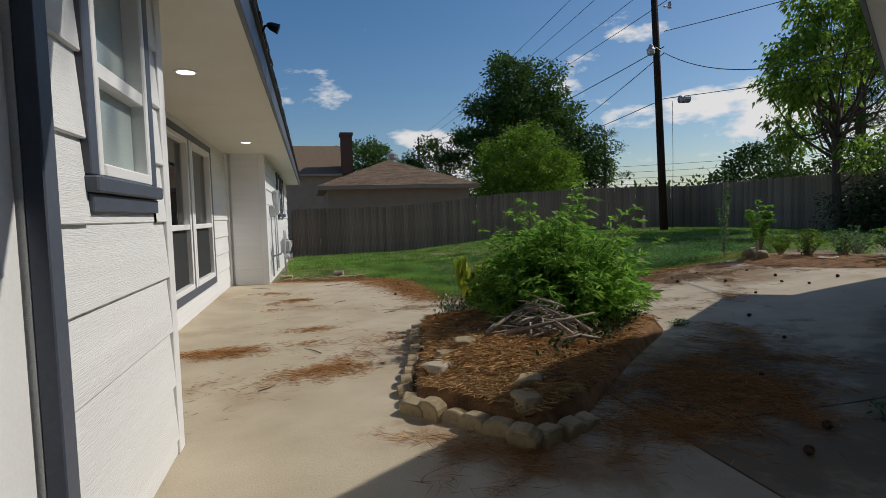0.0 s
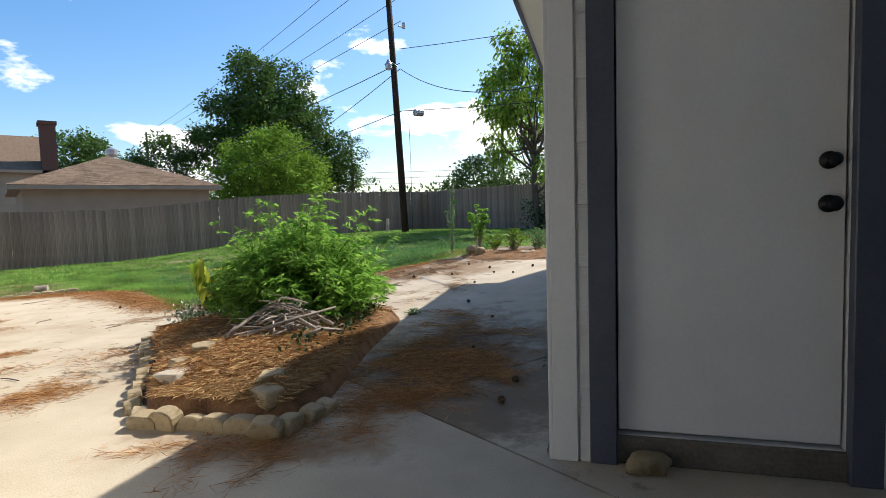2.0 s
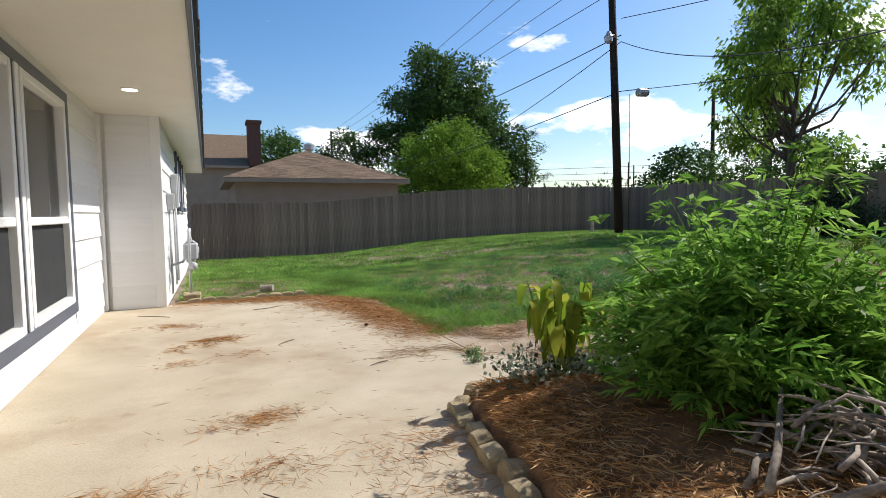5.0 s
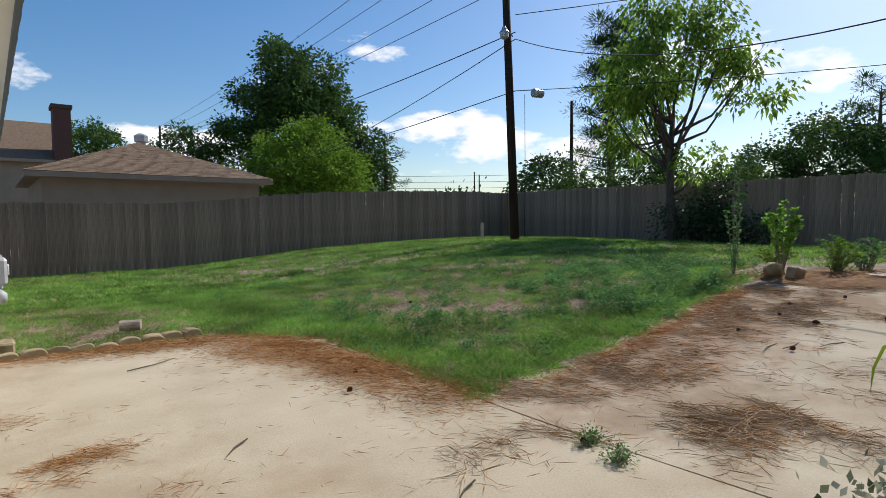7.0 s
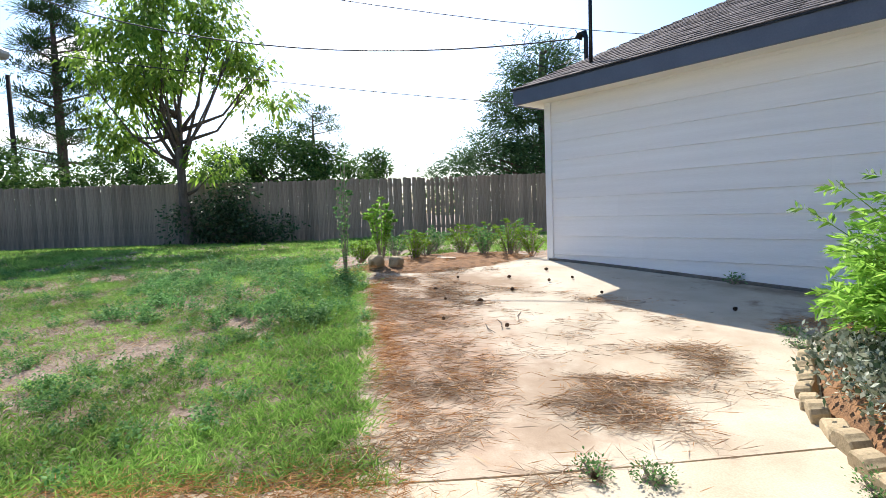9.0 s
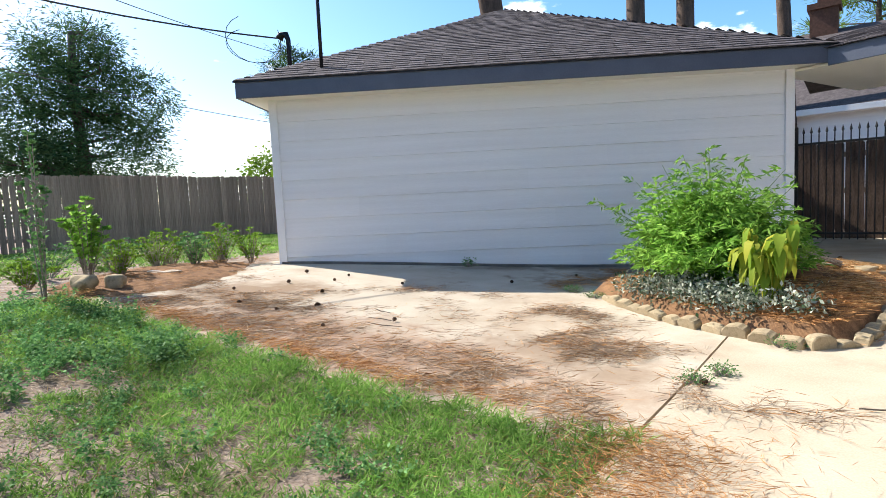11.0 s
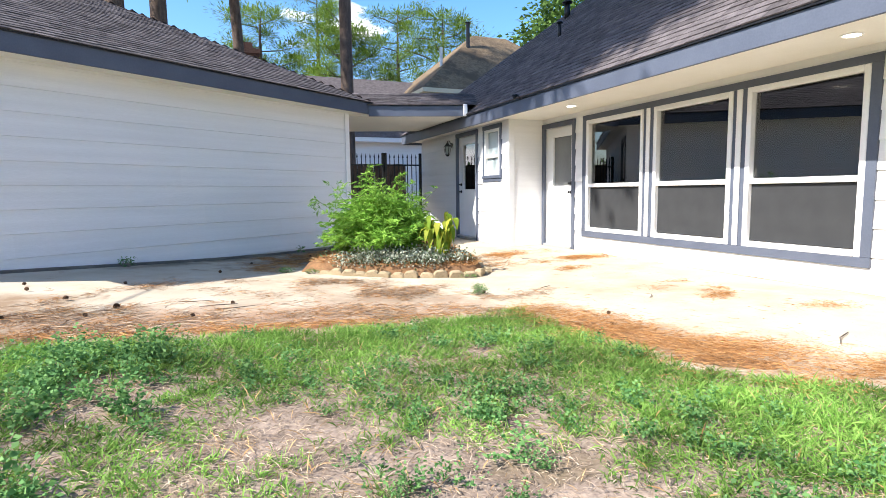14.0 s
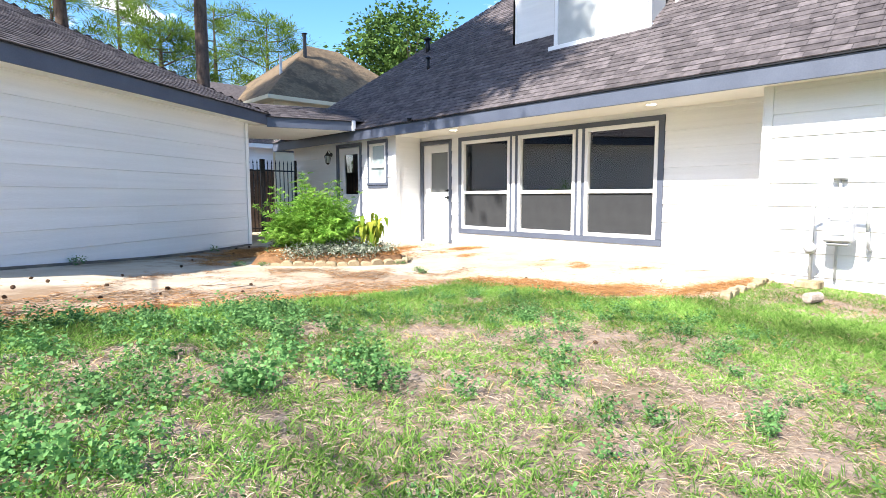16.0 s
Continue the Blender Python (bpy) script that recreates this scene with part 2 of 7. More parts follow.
M_BLACK = surface("black_metal", (0.015, 0.015, 0.016), (0.03, 0.03, 0.031), 6, 0.4, 0.05, 80, spread=0.0, metal=0.6)
M_STEEL = surface("galvanised_grey", (0.36, 0.37, 0.38), (0.5, 0.51, 0.52), 8, 0.45, 0.1, 60, spread=0.05, metal=0.5)
M_WIRE = surface("black_cable", (0.012, 0.012, 0.012), (0.022, 0.022, 0.022), 6, 0.6, 0.0, 60, spread=0.0)
M_ROOM = surface("room_paint", (0.52, 0.51, 0.48), (0.6, 0.59, 0.56), 2, 0.8, 0.05, 50, spread=0.0)
M_FLOOR = surface("dark_wood_floor", (0.06, 0.045, 0.035), (0.11, 0.085, 0.065), 4, 0.5, 0.1, 50, spread=0.0)
M_SCREEN = surface("grey_insect_screen", (0.032, 0.034, 0.036), (0.046, 0.048, 0.05), 4, 0.8, 0.05, 200, spread=0.0)
M_DOORPANE = surface("grey_door_pane", (0.13, 0.14, 0.135), (0.18, 0.19, 0.185), 3, 0.25, 0.03, 60, spread=0.0)
M_BLIND = surface("pale_blind", (0.4, 0.42, 0.4), (0.5, 0.52, 0.5), 3, 0.7, 0.05, 60, spread=0.0)
M_GLASS = glassy("window_glass", ior=2.5)
M_ROOMLAMP = glowing("room_lamp", (1.0, 0.85, 0.62), 30.0)
M_METER = surface("pale_grey_metal", (0.4, 0.41, 0.42), (0.52, 0.53, 0.54), 8, 0.45, 0.1, 60, spread=0.04)
M_FROST = surface("frosted_glass", (0.3, 0.36, 0.36), (0.42, 0.48, 0.47), 2.5, 0.2, 0.03, 120, spread=0.0)
M_LAMP = glowing("warm_lamp", (1.0, 0.9, 0.72), 6.0)
M_NEEDLE = leafy("dry_pine_needle", (0.24, 0.105, 0.035), (0.58, 0.32, 0.13), 0.6, 0.2, 0.1)
M_NEEDLE_OLD = leafy("rotted_pine_needle", (0.07, 0.04, 0.02), (0.2, 0.11, 0.055), 0.7, 0.2, 0.05)
M_STRAW = leafy("dry_straw", (0.34, 0.19, 0.075), (0.62, 0.43, 0.22), 0.6, 0.2, 0.15)
M_GRASS = leafy("lawn_blade", (0.095, 0.225, 0.035), (0.28, 0.44, 0.105), 0.45, 0.45, 0.42)
M_LITTER = leafy("grey_tan_dead_grass", (0.2, 0.135, 0.085), (0.56, 0.45, 0.33), 0.6, 0.25, 0.1)
M_WEED = leafy("clover_leaf", (0.06, 0.17, 0.05), (0.2, 0.37, 0.125), 0.45, 0.35, 0.32)
M_BUSH = leafy("willowy_leaf", (0.1, 0.25, 0.03), (0.33, 0.55, 0.1), 0.3, 0.25, 0.5)
M_YELLOW = leafy("yellowing_leaf", (0.16, 0.3, 0.03), (0.46, 0.44, 0.06), 0.4, 0.2, 0.45)
M_JASMINE = leafy("dark_ground_cover_leaf", (0.02, 0.05, 0.015), (0.09, 0.13, 0.06), 0.35, 0.3, 0.15)
M_VARIEGATED = leafy("variegated_ground_cover_leaf", (0.025, 0.065, 0.02), (0.52, 0.55, 0.44), 0.35, 0.3, 0.15)
M_OAK = leafy("oak_leaf", (0.045, 0.1, 0.022), (0.115, 0.2, 0.045), 0.45, 0.4, 0.25)
M_LIME = leafy("light_green_leaf", (0.11, 0.21, 0.02), (0.22, 0.36, 0.045), 0.45, 0.3, 0.35)
M_TREE = leafy("yard_tree_leaf", (0.11, 0.22, 0.028), (0.3, 0.45, 0.07), 0.4, 0.35, 0.5)
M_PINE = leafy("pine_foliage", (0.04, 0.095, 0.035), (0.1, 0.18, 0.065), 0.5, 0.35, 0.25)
# pine foliage again, with sunlight put into a paler, yellower leaf colour
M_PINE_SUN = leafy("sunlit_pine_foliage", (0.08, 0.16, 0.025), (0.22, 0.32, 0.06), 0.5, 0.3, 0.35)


# ---- building helpers ----
def part(name, bm, material, parent=None, label="", smooth=False):
    """Links a bmesh (or a finished mesh) as one mesh object under its thing."""
    if isinstance(bm, bmesh.types.BMesh):
        me = bpy.data.meshes.new(name)
        bm.normal_update()
        bm.to_mesh(me)
        bm.free()
    else:
        me = bm
    if not me.materials:
        me.materials.append(material)
    if smooth:
        me.shade_smooth()
    ob = new(name, me)
    if parent:
        ob.parent = parent
    if label:
        ob["label"] = label
    return ob


def thing(name, label, category, m=None, group="", kind=""):
    ob = new(name)
    if m is not None:
        ob.matrix_basis = m
    return tagged(ob, label, category, group, kind)


def box(bm, x0, x1, y0, y1, z0, z1, m=None):
    c = [(x0, y0, z0), (x1, y0, z0), (x1, y1, z0), (x0, y1, z0), (x0, y0, z1), (x1, y0, z1), (x1, y1, z1), (x0, y1, z1)]
    v = [bm.verts.new(m @ Vector(p) if m else p) for p in c]
    for f in ((3, 2, 1, 0), (4, 5, 6, 7), (0, 1, 5, 4), (1, 2, 6, 5), (2, 3, 7, 6), (3, 0, 4, 7)):
        bm.faces.new([v[i] for i in f])
    return v


def slab(bm, x0, x1, y0, y1, z0, z1, r=0.004, m=None):
    """A box with softened edges."""
    b2 = bmesh.new()
    box(b2, x0, x1, y0, y1, z0, z1)
    bmesh.ops.bevel(b2, geom=b2.edges[:], offset=r, segments=1, affect='EDGES')
    if m:
        bmesh.ops.transform(b2, matrix=m, verts=b2.verts)
    me = bpy.data.meshes.new("tmp")
    b2.to_mesh(me)
    b2.free()
    bm.from_mesh(me)
    bpy.data.meshes.remove(me)


def boxes(*dims, r=0.0):
    bm = bmesh.new()
    for d in dims:
        slab(bm, *d, r) if r else box(bm, *d)
    return bm


def tube(bm, points, radii, sides=8, cap=True):
    """A round tube through points, with a radius at each."""
    rings = []
    pts = [Vector(p) for p in points]
    for i, p in enumerate(pts):
        d = (pts[min(i + 1, len(pts) - 1)] - pts[max(i - 1, 0)]).normalized()
        a = d.orthogonal().normalized() if i == 0 else (rings_a - rings_a.dot(d) * d).normalized()
        rings_a = a
        b = d.cross(a)
        r = radii[i] if isinstance(radii, (list, tuple)) else radii
        rings.append([bm.verts.new(p + r * (math.cos(k * math.tau / sides) * a + math.sin(k * math.tau / sides) * b)) for k in range(sides)])
    for r0, r1 in zip(rings, rings[1:]):
        for k in range(sides):
            bm.faces.new((r0[k], r0[(k + 1) % sides], r1[(k + 1) % sides], r1[k]))
    if cap:
        bm.faces.new(rings[0][::-1])
        bm.faces.new(rings[-1])
    return bm


def smooth_step(a, b, v):
    t = min(1, max(0, (v - a) / (b - a)))
    return t * t * (3 - 2 * t)


def gz(x, y):
    """Height of the ground: nearly flat by the house, rising towards the far side, falling to the back fence."""
    z = 0.25 * smooth_step(3.6, 9.0, x)
    z -= 0.03 * max(0, min(y, 24) - 10) * (1 - smooth_step(2, 16, x))
    z -= 0.07 * math.exp(-((x - 2.8) ** 2 + (y - 7) ** 2) / 4)
    z += 0.14 * math.exp(-((x - 12.5) ** 2 + (y - 16.1) ** 2) / 14)
    return z


def height_grid(xs, ys, z_of, keep=None):
    bm = bmesh.new()
    v = {}
    for i, x in enumerate(xs):
        for j, y in enumerate(ys):
            v[i, j] = bm.verts.new((x, y, z_of(x, y)))
    for i in range(len(xs) - 1):
        for j in range(len(ys) - 1):
            bm.faces.new((v[i, j], v[i + 1, j], v[i + 1, j + 1], v[i, j + 1]))
    return bm


def wall_cells(spans_x, z0, z1, holes):
    """Rectangles that fill a wall of that extent around its holes (x0, x1, z0, z1)."""
    cuts = sorted({*spans_x, *[h[0] for h in holes], *[h[1] for h in holes]})
    for a, b in zip(cuts, cuts[1:]):
        z = z0
        for h in sorted((h for h in holes if h[0] < (a + b) / 2 < h[1]), key=lambda h: h[2]):
            if h[2] > z:
                yield a, b, z, h[2]
            z = h[3]
        if z < z1:
            yield a, b, z, z1


def wall(name, m, length, z0, z1, holes=(), thick=0.14, material=None, label="white painted house wall"):
    """A wall along local x with its face at local y = 0, body behind it, holes through it, clad with lap planks."""
    bm = bmesh.new()
    for a, b, za, zb in wall_cells((0, length), z0, z1, holes):
        box(bm, a, b, -thick, -0.02, za, zb)
    ob = part(name, bm, material or M_SIDING)
    ob.matrix_basis = m
    tagged(ob, label, "wall", kind="structure")
    return ob


CLAD = []


def clad(wall_ob, length, z0, z1, holes=(), step=0.264, start=0.074):
    """Lap siding: single planks, thick at the lower edge, as pieces of the wall."""
    CLAD.append((wall_ob, length, z0, z1, holes, step, start))


def clad_now(wall_ob, length, z0, z1, holes, step, start):
    z = z0
    row = 0
    edge = start
    while z < z1 - 0.01:
        top = min(edge, z1)
        if top <= z:
            edge += step
            continue
        near = [h for h in holes if h[2] < top and h[3] > z]
        for a, b, za, zb in wall_cells((0, length), z, top, near):
            if zb - za < 0.012 or b - a < 0.01:
                continue
            cuts = [a]
            s = (row * 1.37) % 2.4 + 1.3
            while s < b - 0.4:
                if s > a + 0.4:
                    cuts.append(s)
                s += 3.66
            cuts.append(b)
            for c, d in zip(cuts, cuts[1:]):
                g = 0.0015
                low, high = (0.02, 0.003) if zb - za > 0.1 else (0.010, 0.008)
                bm = bmesh.new()
                p = [(c + g, -0.02, za), (d - g, -0.02, za), (d - g, low, za), (c + g, low, za), (c + g, -0.02, zb), (d - g, -0.02, zb), (d - g, high, zb), (c + g, high, zb)]
                q = [bm.verts.new(k) for k in p]
                e = [bm.verts.new(k) for k in ((c + g, low, za + 0.004), (d - g, low, za + 0.004))]
                q[2].co.y -= 0.004
                q[3].co.y -= 0.004
                for f in ((q[3], q[2], q[1], q[0]), (q[4], q[5], q[6], q[7]), (q[0], q[1], q[5], q[4]), (e[1], e[0], q[7], q[6]), (q[2], q[3], e[0], e[1])):
                    bm.faces.new(f)
                part("siding_plank", bm, M_SIDING, wall_ob)
        z = top
        edge += step
        row += 1


def on_wall(x, y, turn):
    return pose(x, y, 0, 0, 0, turn)


# ---- ground and paving ----
def spaced(*marks):
    o = []
    for a, b, n in marks:
        o += [a + (b - a) * k / n for k in range(n)]
    return o + [marks[-1][1]]


gx = spaced((-1500, -60, 6), (-60, -6, 9), (-6, 20, 52), (20, 60, 10), (60, 1500, 6))
gy = spaced((-1500, -60, 6), (-60, -6, 9), (-6, 24, 60), (24, 60, 9), (60, 1500, 6))


def far_z(x, y):
    cx, cy = min(max(x, -6), 20), min(max(y, -6), 24)
    return gz(cx, cy) - 0.018


ground = tagged(part("ground", height_grid(gx, gy, far_z), M_SOIL, smooth=True), "patchy dry lawn soil with sparse grass", "ground", kind="structure")


def lawn_edge(x):
    """The patio's boundary with the lawn, away from the house."""
    return 7.42 + 0.085 * (x - 2.6) if x > 2.6 else 10.0


def paving(name, xs, y0, y_of, n, material=None):
    bm = bmesh.new()
    cols = []
    for x in xs:
        y1 = y_of(x)
        cols.append([bm.verts.new((x, y0 + (y1 - y0) * k / n, gz(x, y0 + (y1 - y0) * k / n) + 0.004 * noise.noise((x * 0.7, k * 0.3, 3)))) for k in range(n + 1)])
    for c0, c1 in zip(cols, cols[1:]):
        for k in range(n):
            bm.faces.new((c0[k], c1[k], c1[k + 1], c0[k + 1]))
    r = bmesh.ops.extrude_face_region(bm, geom=bm.faces[:])
    bmesh.ops.translate(bm, verts=[v for v in r["geom"] if isinstance(v, bmesh.types.BMVert)], vec=(0, 0, -0.1))
    bmesh.ops.recalc_face_normals(bm, faces=bm.faces[:])
    ob = part(name, bm, material or M_CONCRETE)
    return tagged(ob, "worn pale concrete patio slab with brown stains", "patio", kind="structure")


paving("patio_house", spaced((-0.52, 2.588, 16)), -4.0, lambda x: 10.0 - 0.75 * smooth_step(1.7, 2.6, x), 40)
paving("patio_garage", spaced((2.602, 8.6, 20)), 2.37, lambda x: lawn_edge(x), 24, M_LANE)
paving("passage_floor", spaced((2.602, 4.2, 6)), -4.0, lambda x: 2.355, 20, M_LANE)

# ---- house ----
RECESS, BLOCK, WING = -0.515, 0.177, 0.115
STEP_Y, JOG_Y, END_Y, NEAR_Y = 2.876, 9.87, 18.9, -1.6
TOP = 2.25


def plane_x(x, y):      # a wall facing +x; its local x runs towards -y
    return on_wall(x, y, -90)


WINDOWS = [(4.17, 5.44), (5.63, 6.86), (7.04, 8.285)]
WZ0, WZ1 = 0.335, 2.085
holes_recess = [(JOG_Y - b, JOG_Y - a, WZ0, WZ1) for a, b in WINDOWS] + [(JOG_Y - 3.79, JOG_Y - 2.96, 0.0, 2.08)]
w1 = wall("wall_patio", plane_x(RECESS, JOG_Y), JOG_Y - STEP_Y, 0, TOP, holes_recess, label="white lap-sided house wall under a deep soffit")
clad(w1, JOG_Y - STEP_Y, 0.0, TOP, [(JOG_Y - 8.375, JOG_Y - 4.08, 0.24, 2.165), (JOG_Y - 3.87, JOG_Y - 2.9, 0.0, 2.17)])
holes_block = [(STEP_Y - 1.55, STEP_Y - 0.64, 0.06, 2.13), (STEP_Y - 2.545, STEP_Y - 1.94, 1.285, 2.14)]
w2 = wall("wall_side_door", plane_x(BLOCK, STEP_Y), STEP_Y - NEAR_Y, -0.05, TOP, holes_block, label="white lap-sided wall with side door")
clad(w2, STEP_Y - NEAR_Y, 0.0, TOP, [(STEP_Y - 1.63, STEP_Y - 0.56, 0.0, 2.22), (STEP_Y - 2.615, STEP_Y - 1.87, 1.17, 2.22)])
w3 = wall("wall_step", on_wall(BLOCK, STEP_Y, 0) @ pose(0, 0, 0, 0, 0, 0) @ pose(RECESS - BLOCK, 0, 0), BLOCK - RECESS - 0.0, 0, TOP, label="white return wall beside the patio door")
clad(w3, BLOCK - RECESS - 0.09, 0.0, TOP, step=2.3, start=2.3)
w4 = wall("wall_jog", on_wall(WING, JOG_Y, 180), WING - RECESS, 0, TOP, label="white lap-sided return wall at the patio end")
clad(w4, WING - RECESS - 0.09, 0.0, TOP, step=2.0, start=0.27)
WIN_WING = [(13.3, 14.1), (15.1, 15.9)]
holes_wing = [(END_Y - b, END_Y - a, 1.25, 2.1) for a, b in WIN_WING]
w5 = wall("wall_wing", plane_x(WING, END_Y), END_Y - JOG_Y, -0.35, TOP, holes_wing, label="white lap-sided wing wall with a gas meter")
clad(w5, END_Y - JOG_Y - 0.09, -0.19, TOP, [(h[0] - 0.08, h[1] + 0.08, h[2] - 0.08, h[3] + 0.08) for h in holes_wing], start=0.074)
w6 = wall("wall_house_end", on_wall(-8.5, END_Y, 0), 8.5 + WING - 0.02, -0.4, TOP, label="white end wall of the house")
w7 = wall("wall_house_near", on_wall(BLOCK - 0.02, NEAR_Y, 180), 8.7, -0.1, TOP, label="white near wall of the house")

# corner boards
for nm, x, y, sx, sy in (("corner_board", BLOCK, STEP_Y, 1, 1), ("corner_board", WING, JOG_Y, 1, -1)):
    bm = boxes((x - 0.09, x + 0.018, y + (0.0 if sy > 0 else -0.02), y + (0.02 if sy > 0 else 0.0), 0.0, TOP),
               (x - 0.0, x + 0.02, y - (0.09 if sy > 0 else 0.0), y + (0.0 if sy > 0 else 0.09), 0.0, TOP), r=0.003)
    tagged(part(nm, bm, M_WHITE), "white painted corner board", "trim", kind="structure")
tagged(part("trim_inner_corner", boxes((RECESS, RECESS + 0.05, JOG_Y - 0.05, JOG_Y - 0.002, 0, TOP), r=0.003), M_WHITE), "white inner corner strip", "trim", kind="structure")

# soffit and eave
EAVE, EZ = 0.57, 2.20
sof = part("ceiling_soffit", boxes((RECESS - 0.1, EAVE - 0.03, -1.95, 19.3, TOP, TOP + 0.05)), M_SOFFIT)
tagged(sof, "cream painted soffit boards over the patio", "ceiling", kind="structure")
house_roof = thing("house_roof", "dark grey shingle roof with slate blue fascia", "roof", kind="structure")
part("fascia", boxes((EAVE - 0.03, EAVE, -2.0, 19.35, EZ, 2.4), r=0.004), M_NAVY, house_roof, "slate blue painted fascia board")
part("drip_edge", boxes((EAVE - 0.03, EAVE + 0.025, -2.02, 19.37, 2.4, 2.415)), M_BLACK, house_roof)
part("end_fascia", boxes((-8.5, EAVE, -2.03, -2.0, EZ, 2.4)), M_NAVY, house_roof)
SLOPE = 0.83
RIDGE = 5.6     # horizontal run from eave to ridge


def roof_z(x):
    return 2.415 + SLOPE * (EAVE + 0.02 - x)


bm = bmesh.new()
a, b, c, d = [bm.verts.new(p) for p in ((EAVE + 0.02, -2.02, 2.415), (EAVE + 0.02, 19.37, 2.415), (EAVE - RIDGE, 19.37, roof_z(EAVE - RIDGE)), (EAVE - RIDGE, -2.02 + RIDGE, roof_z(EAVE - RIDGE)))]
e, f = [bm.verts.new(p) for p in ((EAVE - 2 * RIDGE, -2.02, 2.415), (EAVE - 2 * RIDGE, 19.37, 2.415))]
bm.faces.new((a, b, c, d))
bm.faces.new((a, d, e))
bm.faces.new((d, c, f, e))
bm.faces.new((b, f, c))
part("roof_deck", bm, M_SHINGLE, house_roof)


# shingle tabs on a sloped plane: rows of thin tilted flaps
def tabs(name, parent, origin, along, up, width_at, rows, step=0.125, tab=0.21, material=None, seed=1, rise=0.012):
    rnd = random.Random(seed)
    along, up = Vector(along).normalized(), Vector(up).normalized()
    nrm = along.cross(up).normalized()
    if nrm.z < 0:
        nrm = -nrm
    verts, faces = [], []
    for r in range(rows):
        lo, hi = width_at(r * step)
        if hi - lo < 0.05:
            break
        x = lo - (tab * 0.5 if r % 2 else 0) - rnd.random() * 0.1
        while x < hi:
            a, b = max(x, lo), min(x + tab - 0.006, hi)
            x += tab
            if b - a < 0.03:
                continue
            s0 = r * step + rnd.uniform(-0.004, 0.004)
            th = rise * rnd.uniform(0.7, 1.3)
            base = Vector(origin)
            k = len(verts)
            for (u, s, h) in ((a, s0, th), (b, s0, th), (b, s0 + step * 1.05, 0.003), (a, s0 + step * 1.05, 0.003), (a, s0, 0.0), (b, s0, 0.0)):
                verts.append(base + along * u + up * s + nrm * h)
            faces += [(k, k + 1, k + 2, k + 3), (k + 4, k + 5, k + 1, k)]
    me = bpy.data.meshes.new(name)
    me.from_pydata(verts, [], faces)
    ob = part(name, me, material or M_SHINGLE, parent)
    ob["kind"] = "stuff"
    return ob


dz = math.hypot(1, SLOPE)
tabs("shingles", house_roof, (EAVE + 0.03, -2.02, 2.42), (0, 1, 0), (-1, 0, SLOPE), lambda s: (s / dz, 21.4), 58, seed=3)


# ---- garage, turned against the house ----
G = pose(2.70, 1.26, 0, 0, 0, 35.1)
GL, GD, GT = 6.77, 7.2, 2.45
OV = 0.33
gw1 = wall("wall_garage_long", G, GL, -0.05, GT, label="plain white lap-sided garage wall in shade")
clad(gw1, GL, -0.05, GT, start=0.06, step=0.262)
gw2 = wall("wall_garage_door", G @ pose(0, -GD, 0, 0, 0, 90), GD - 0.03, -0.1, GT, [(GD - 1.1, GD - 0.25, 0.12, 2.15)], label="white garage wall with a side door")
clad(gw2, GD - 0.1, -0.05, GT, [(GD - 1.21, GD - 0.14, -0.05, 2.25)], start=0.06, step=0.262)
gw3 = wall("wall_garage_far", G @ pose(GL - 0.0, -0.03, 0, 0, 0, -90), GD, -0.1, GT, label="white far end wall of the garage")
gw4 = wall("wall_garage_back", G @ pose(GL - 0.03, -GD, 0, 0, 0, 180), GL - 0.06, -0.1, GT, label="white back wall of the garage")
for gx0 in (0.0, GL):
    s = 1 if gx0 == 0 else -1
    bm = bmesh.new()
    x0, x1 = sorted((gx0 - s * 0.02, gx0 + s * 0.09))
    slab(bm, x0, x1, 0.016, 0.034, -0.02, GT, 0.003)
    x0, x1 = sorted((gx0 - s * 0.022, gx0 - s * 0.002))
    slab(bm, x0, x1, -0.09, 0.016, -0.02, GT, 0.003)
    ob = part("corner_board_garage", bm, M_WHITE)
    ob.matrix_basis = G
    tagged(ob, "white painted garage corner board", "trim", kind="structure")
ob = part("foundation_garage", boxes((0.05, GL - 0.05, -0.1, 0.012, -0.3, -0.052)), M_FOUND)
ob.matrix_basis = G
tagged(ob, "dark concrete foundation edge", "foundation", kind="structure")

# dark-coloured strip along the ground, drawn for the gap line under the siding
bm = bmesh.new()
prev = None
for k in range(29):
    lx = 0.02 + (GL - 0.04) * k / 28
    q = G @ Vector((lx, 0.03, 0))
    h = gz(q.x, q.y)
    ring = [bm.verts.new((lx, yy, zz)) for yy, zz in ((0.0, h - 0.03), (0.05, h - 0.03), (0.046, h + 0.026), (0.03, h + 0.034), (0.0, h + 0.034))]
    if prev:
        for i in range(5):
            bm.faces.new((prev[i], prev[(i + 1) % 5], ring[(i + 1) % 5], ring[i]))
    prev = ring
ob = part("foundation_foot", bm, M_FOUND)
ob.matrix_basis = G
tagged(ob, "dark strip along the garage wall foot", "foundation", kind="structure")

garage_roof = thing("garage_roof", "dark hip shingle roof with slate blue fascia", "roof", G, kind="structure")
GZ0, GZ1 = GT + 0.0, GT + 0.2
part("soffit", boxes((-OV + 0.03, GL + OV - 0.03, -GD - OV + 0.03, OV - 0.03, GT, GT + 0.04)), M_SOFFIT, garage_roof, "cream painted soffit")
part("fascia_front", boxes((-OV, GL + OV, OV - 0.03, OV, GZ0 - 0.01, GZ1), r=0.004), M_NAVY, garage_roof, "slate blue fascia board")
part("fascia_far", boxes((GL + OV - 0.03, GL + OV, -GD - OV, OV - 0.03, GZ0 - 0.01, GZ1), r=0.004), M_NAVY, garage_roof)
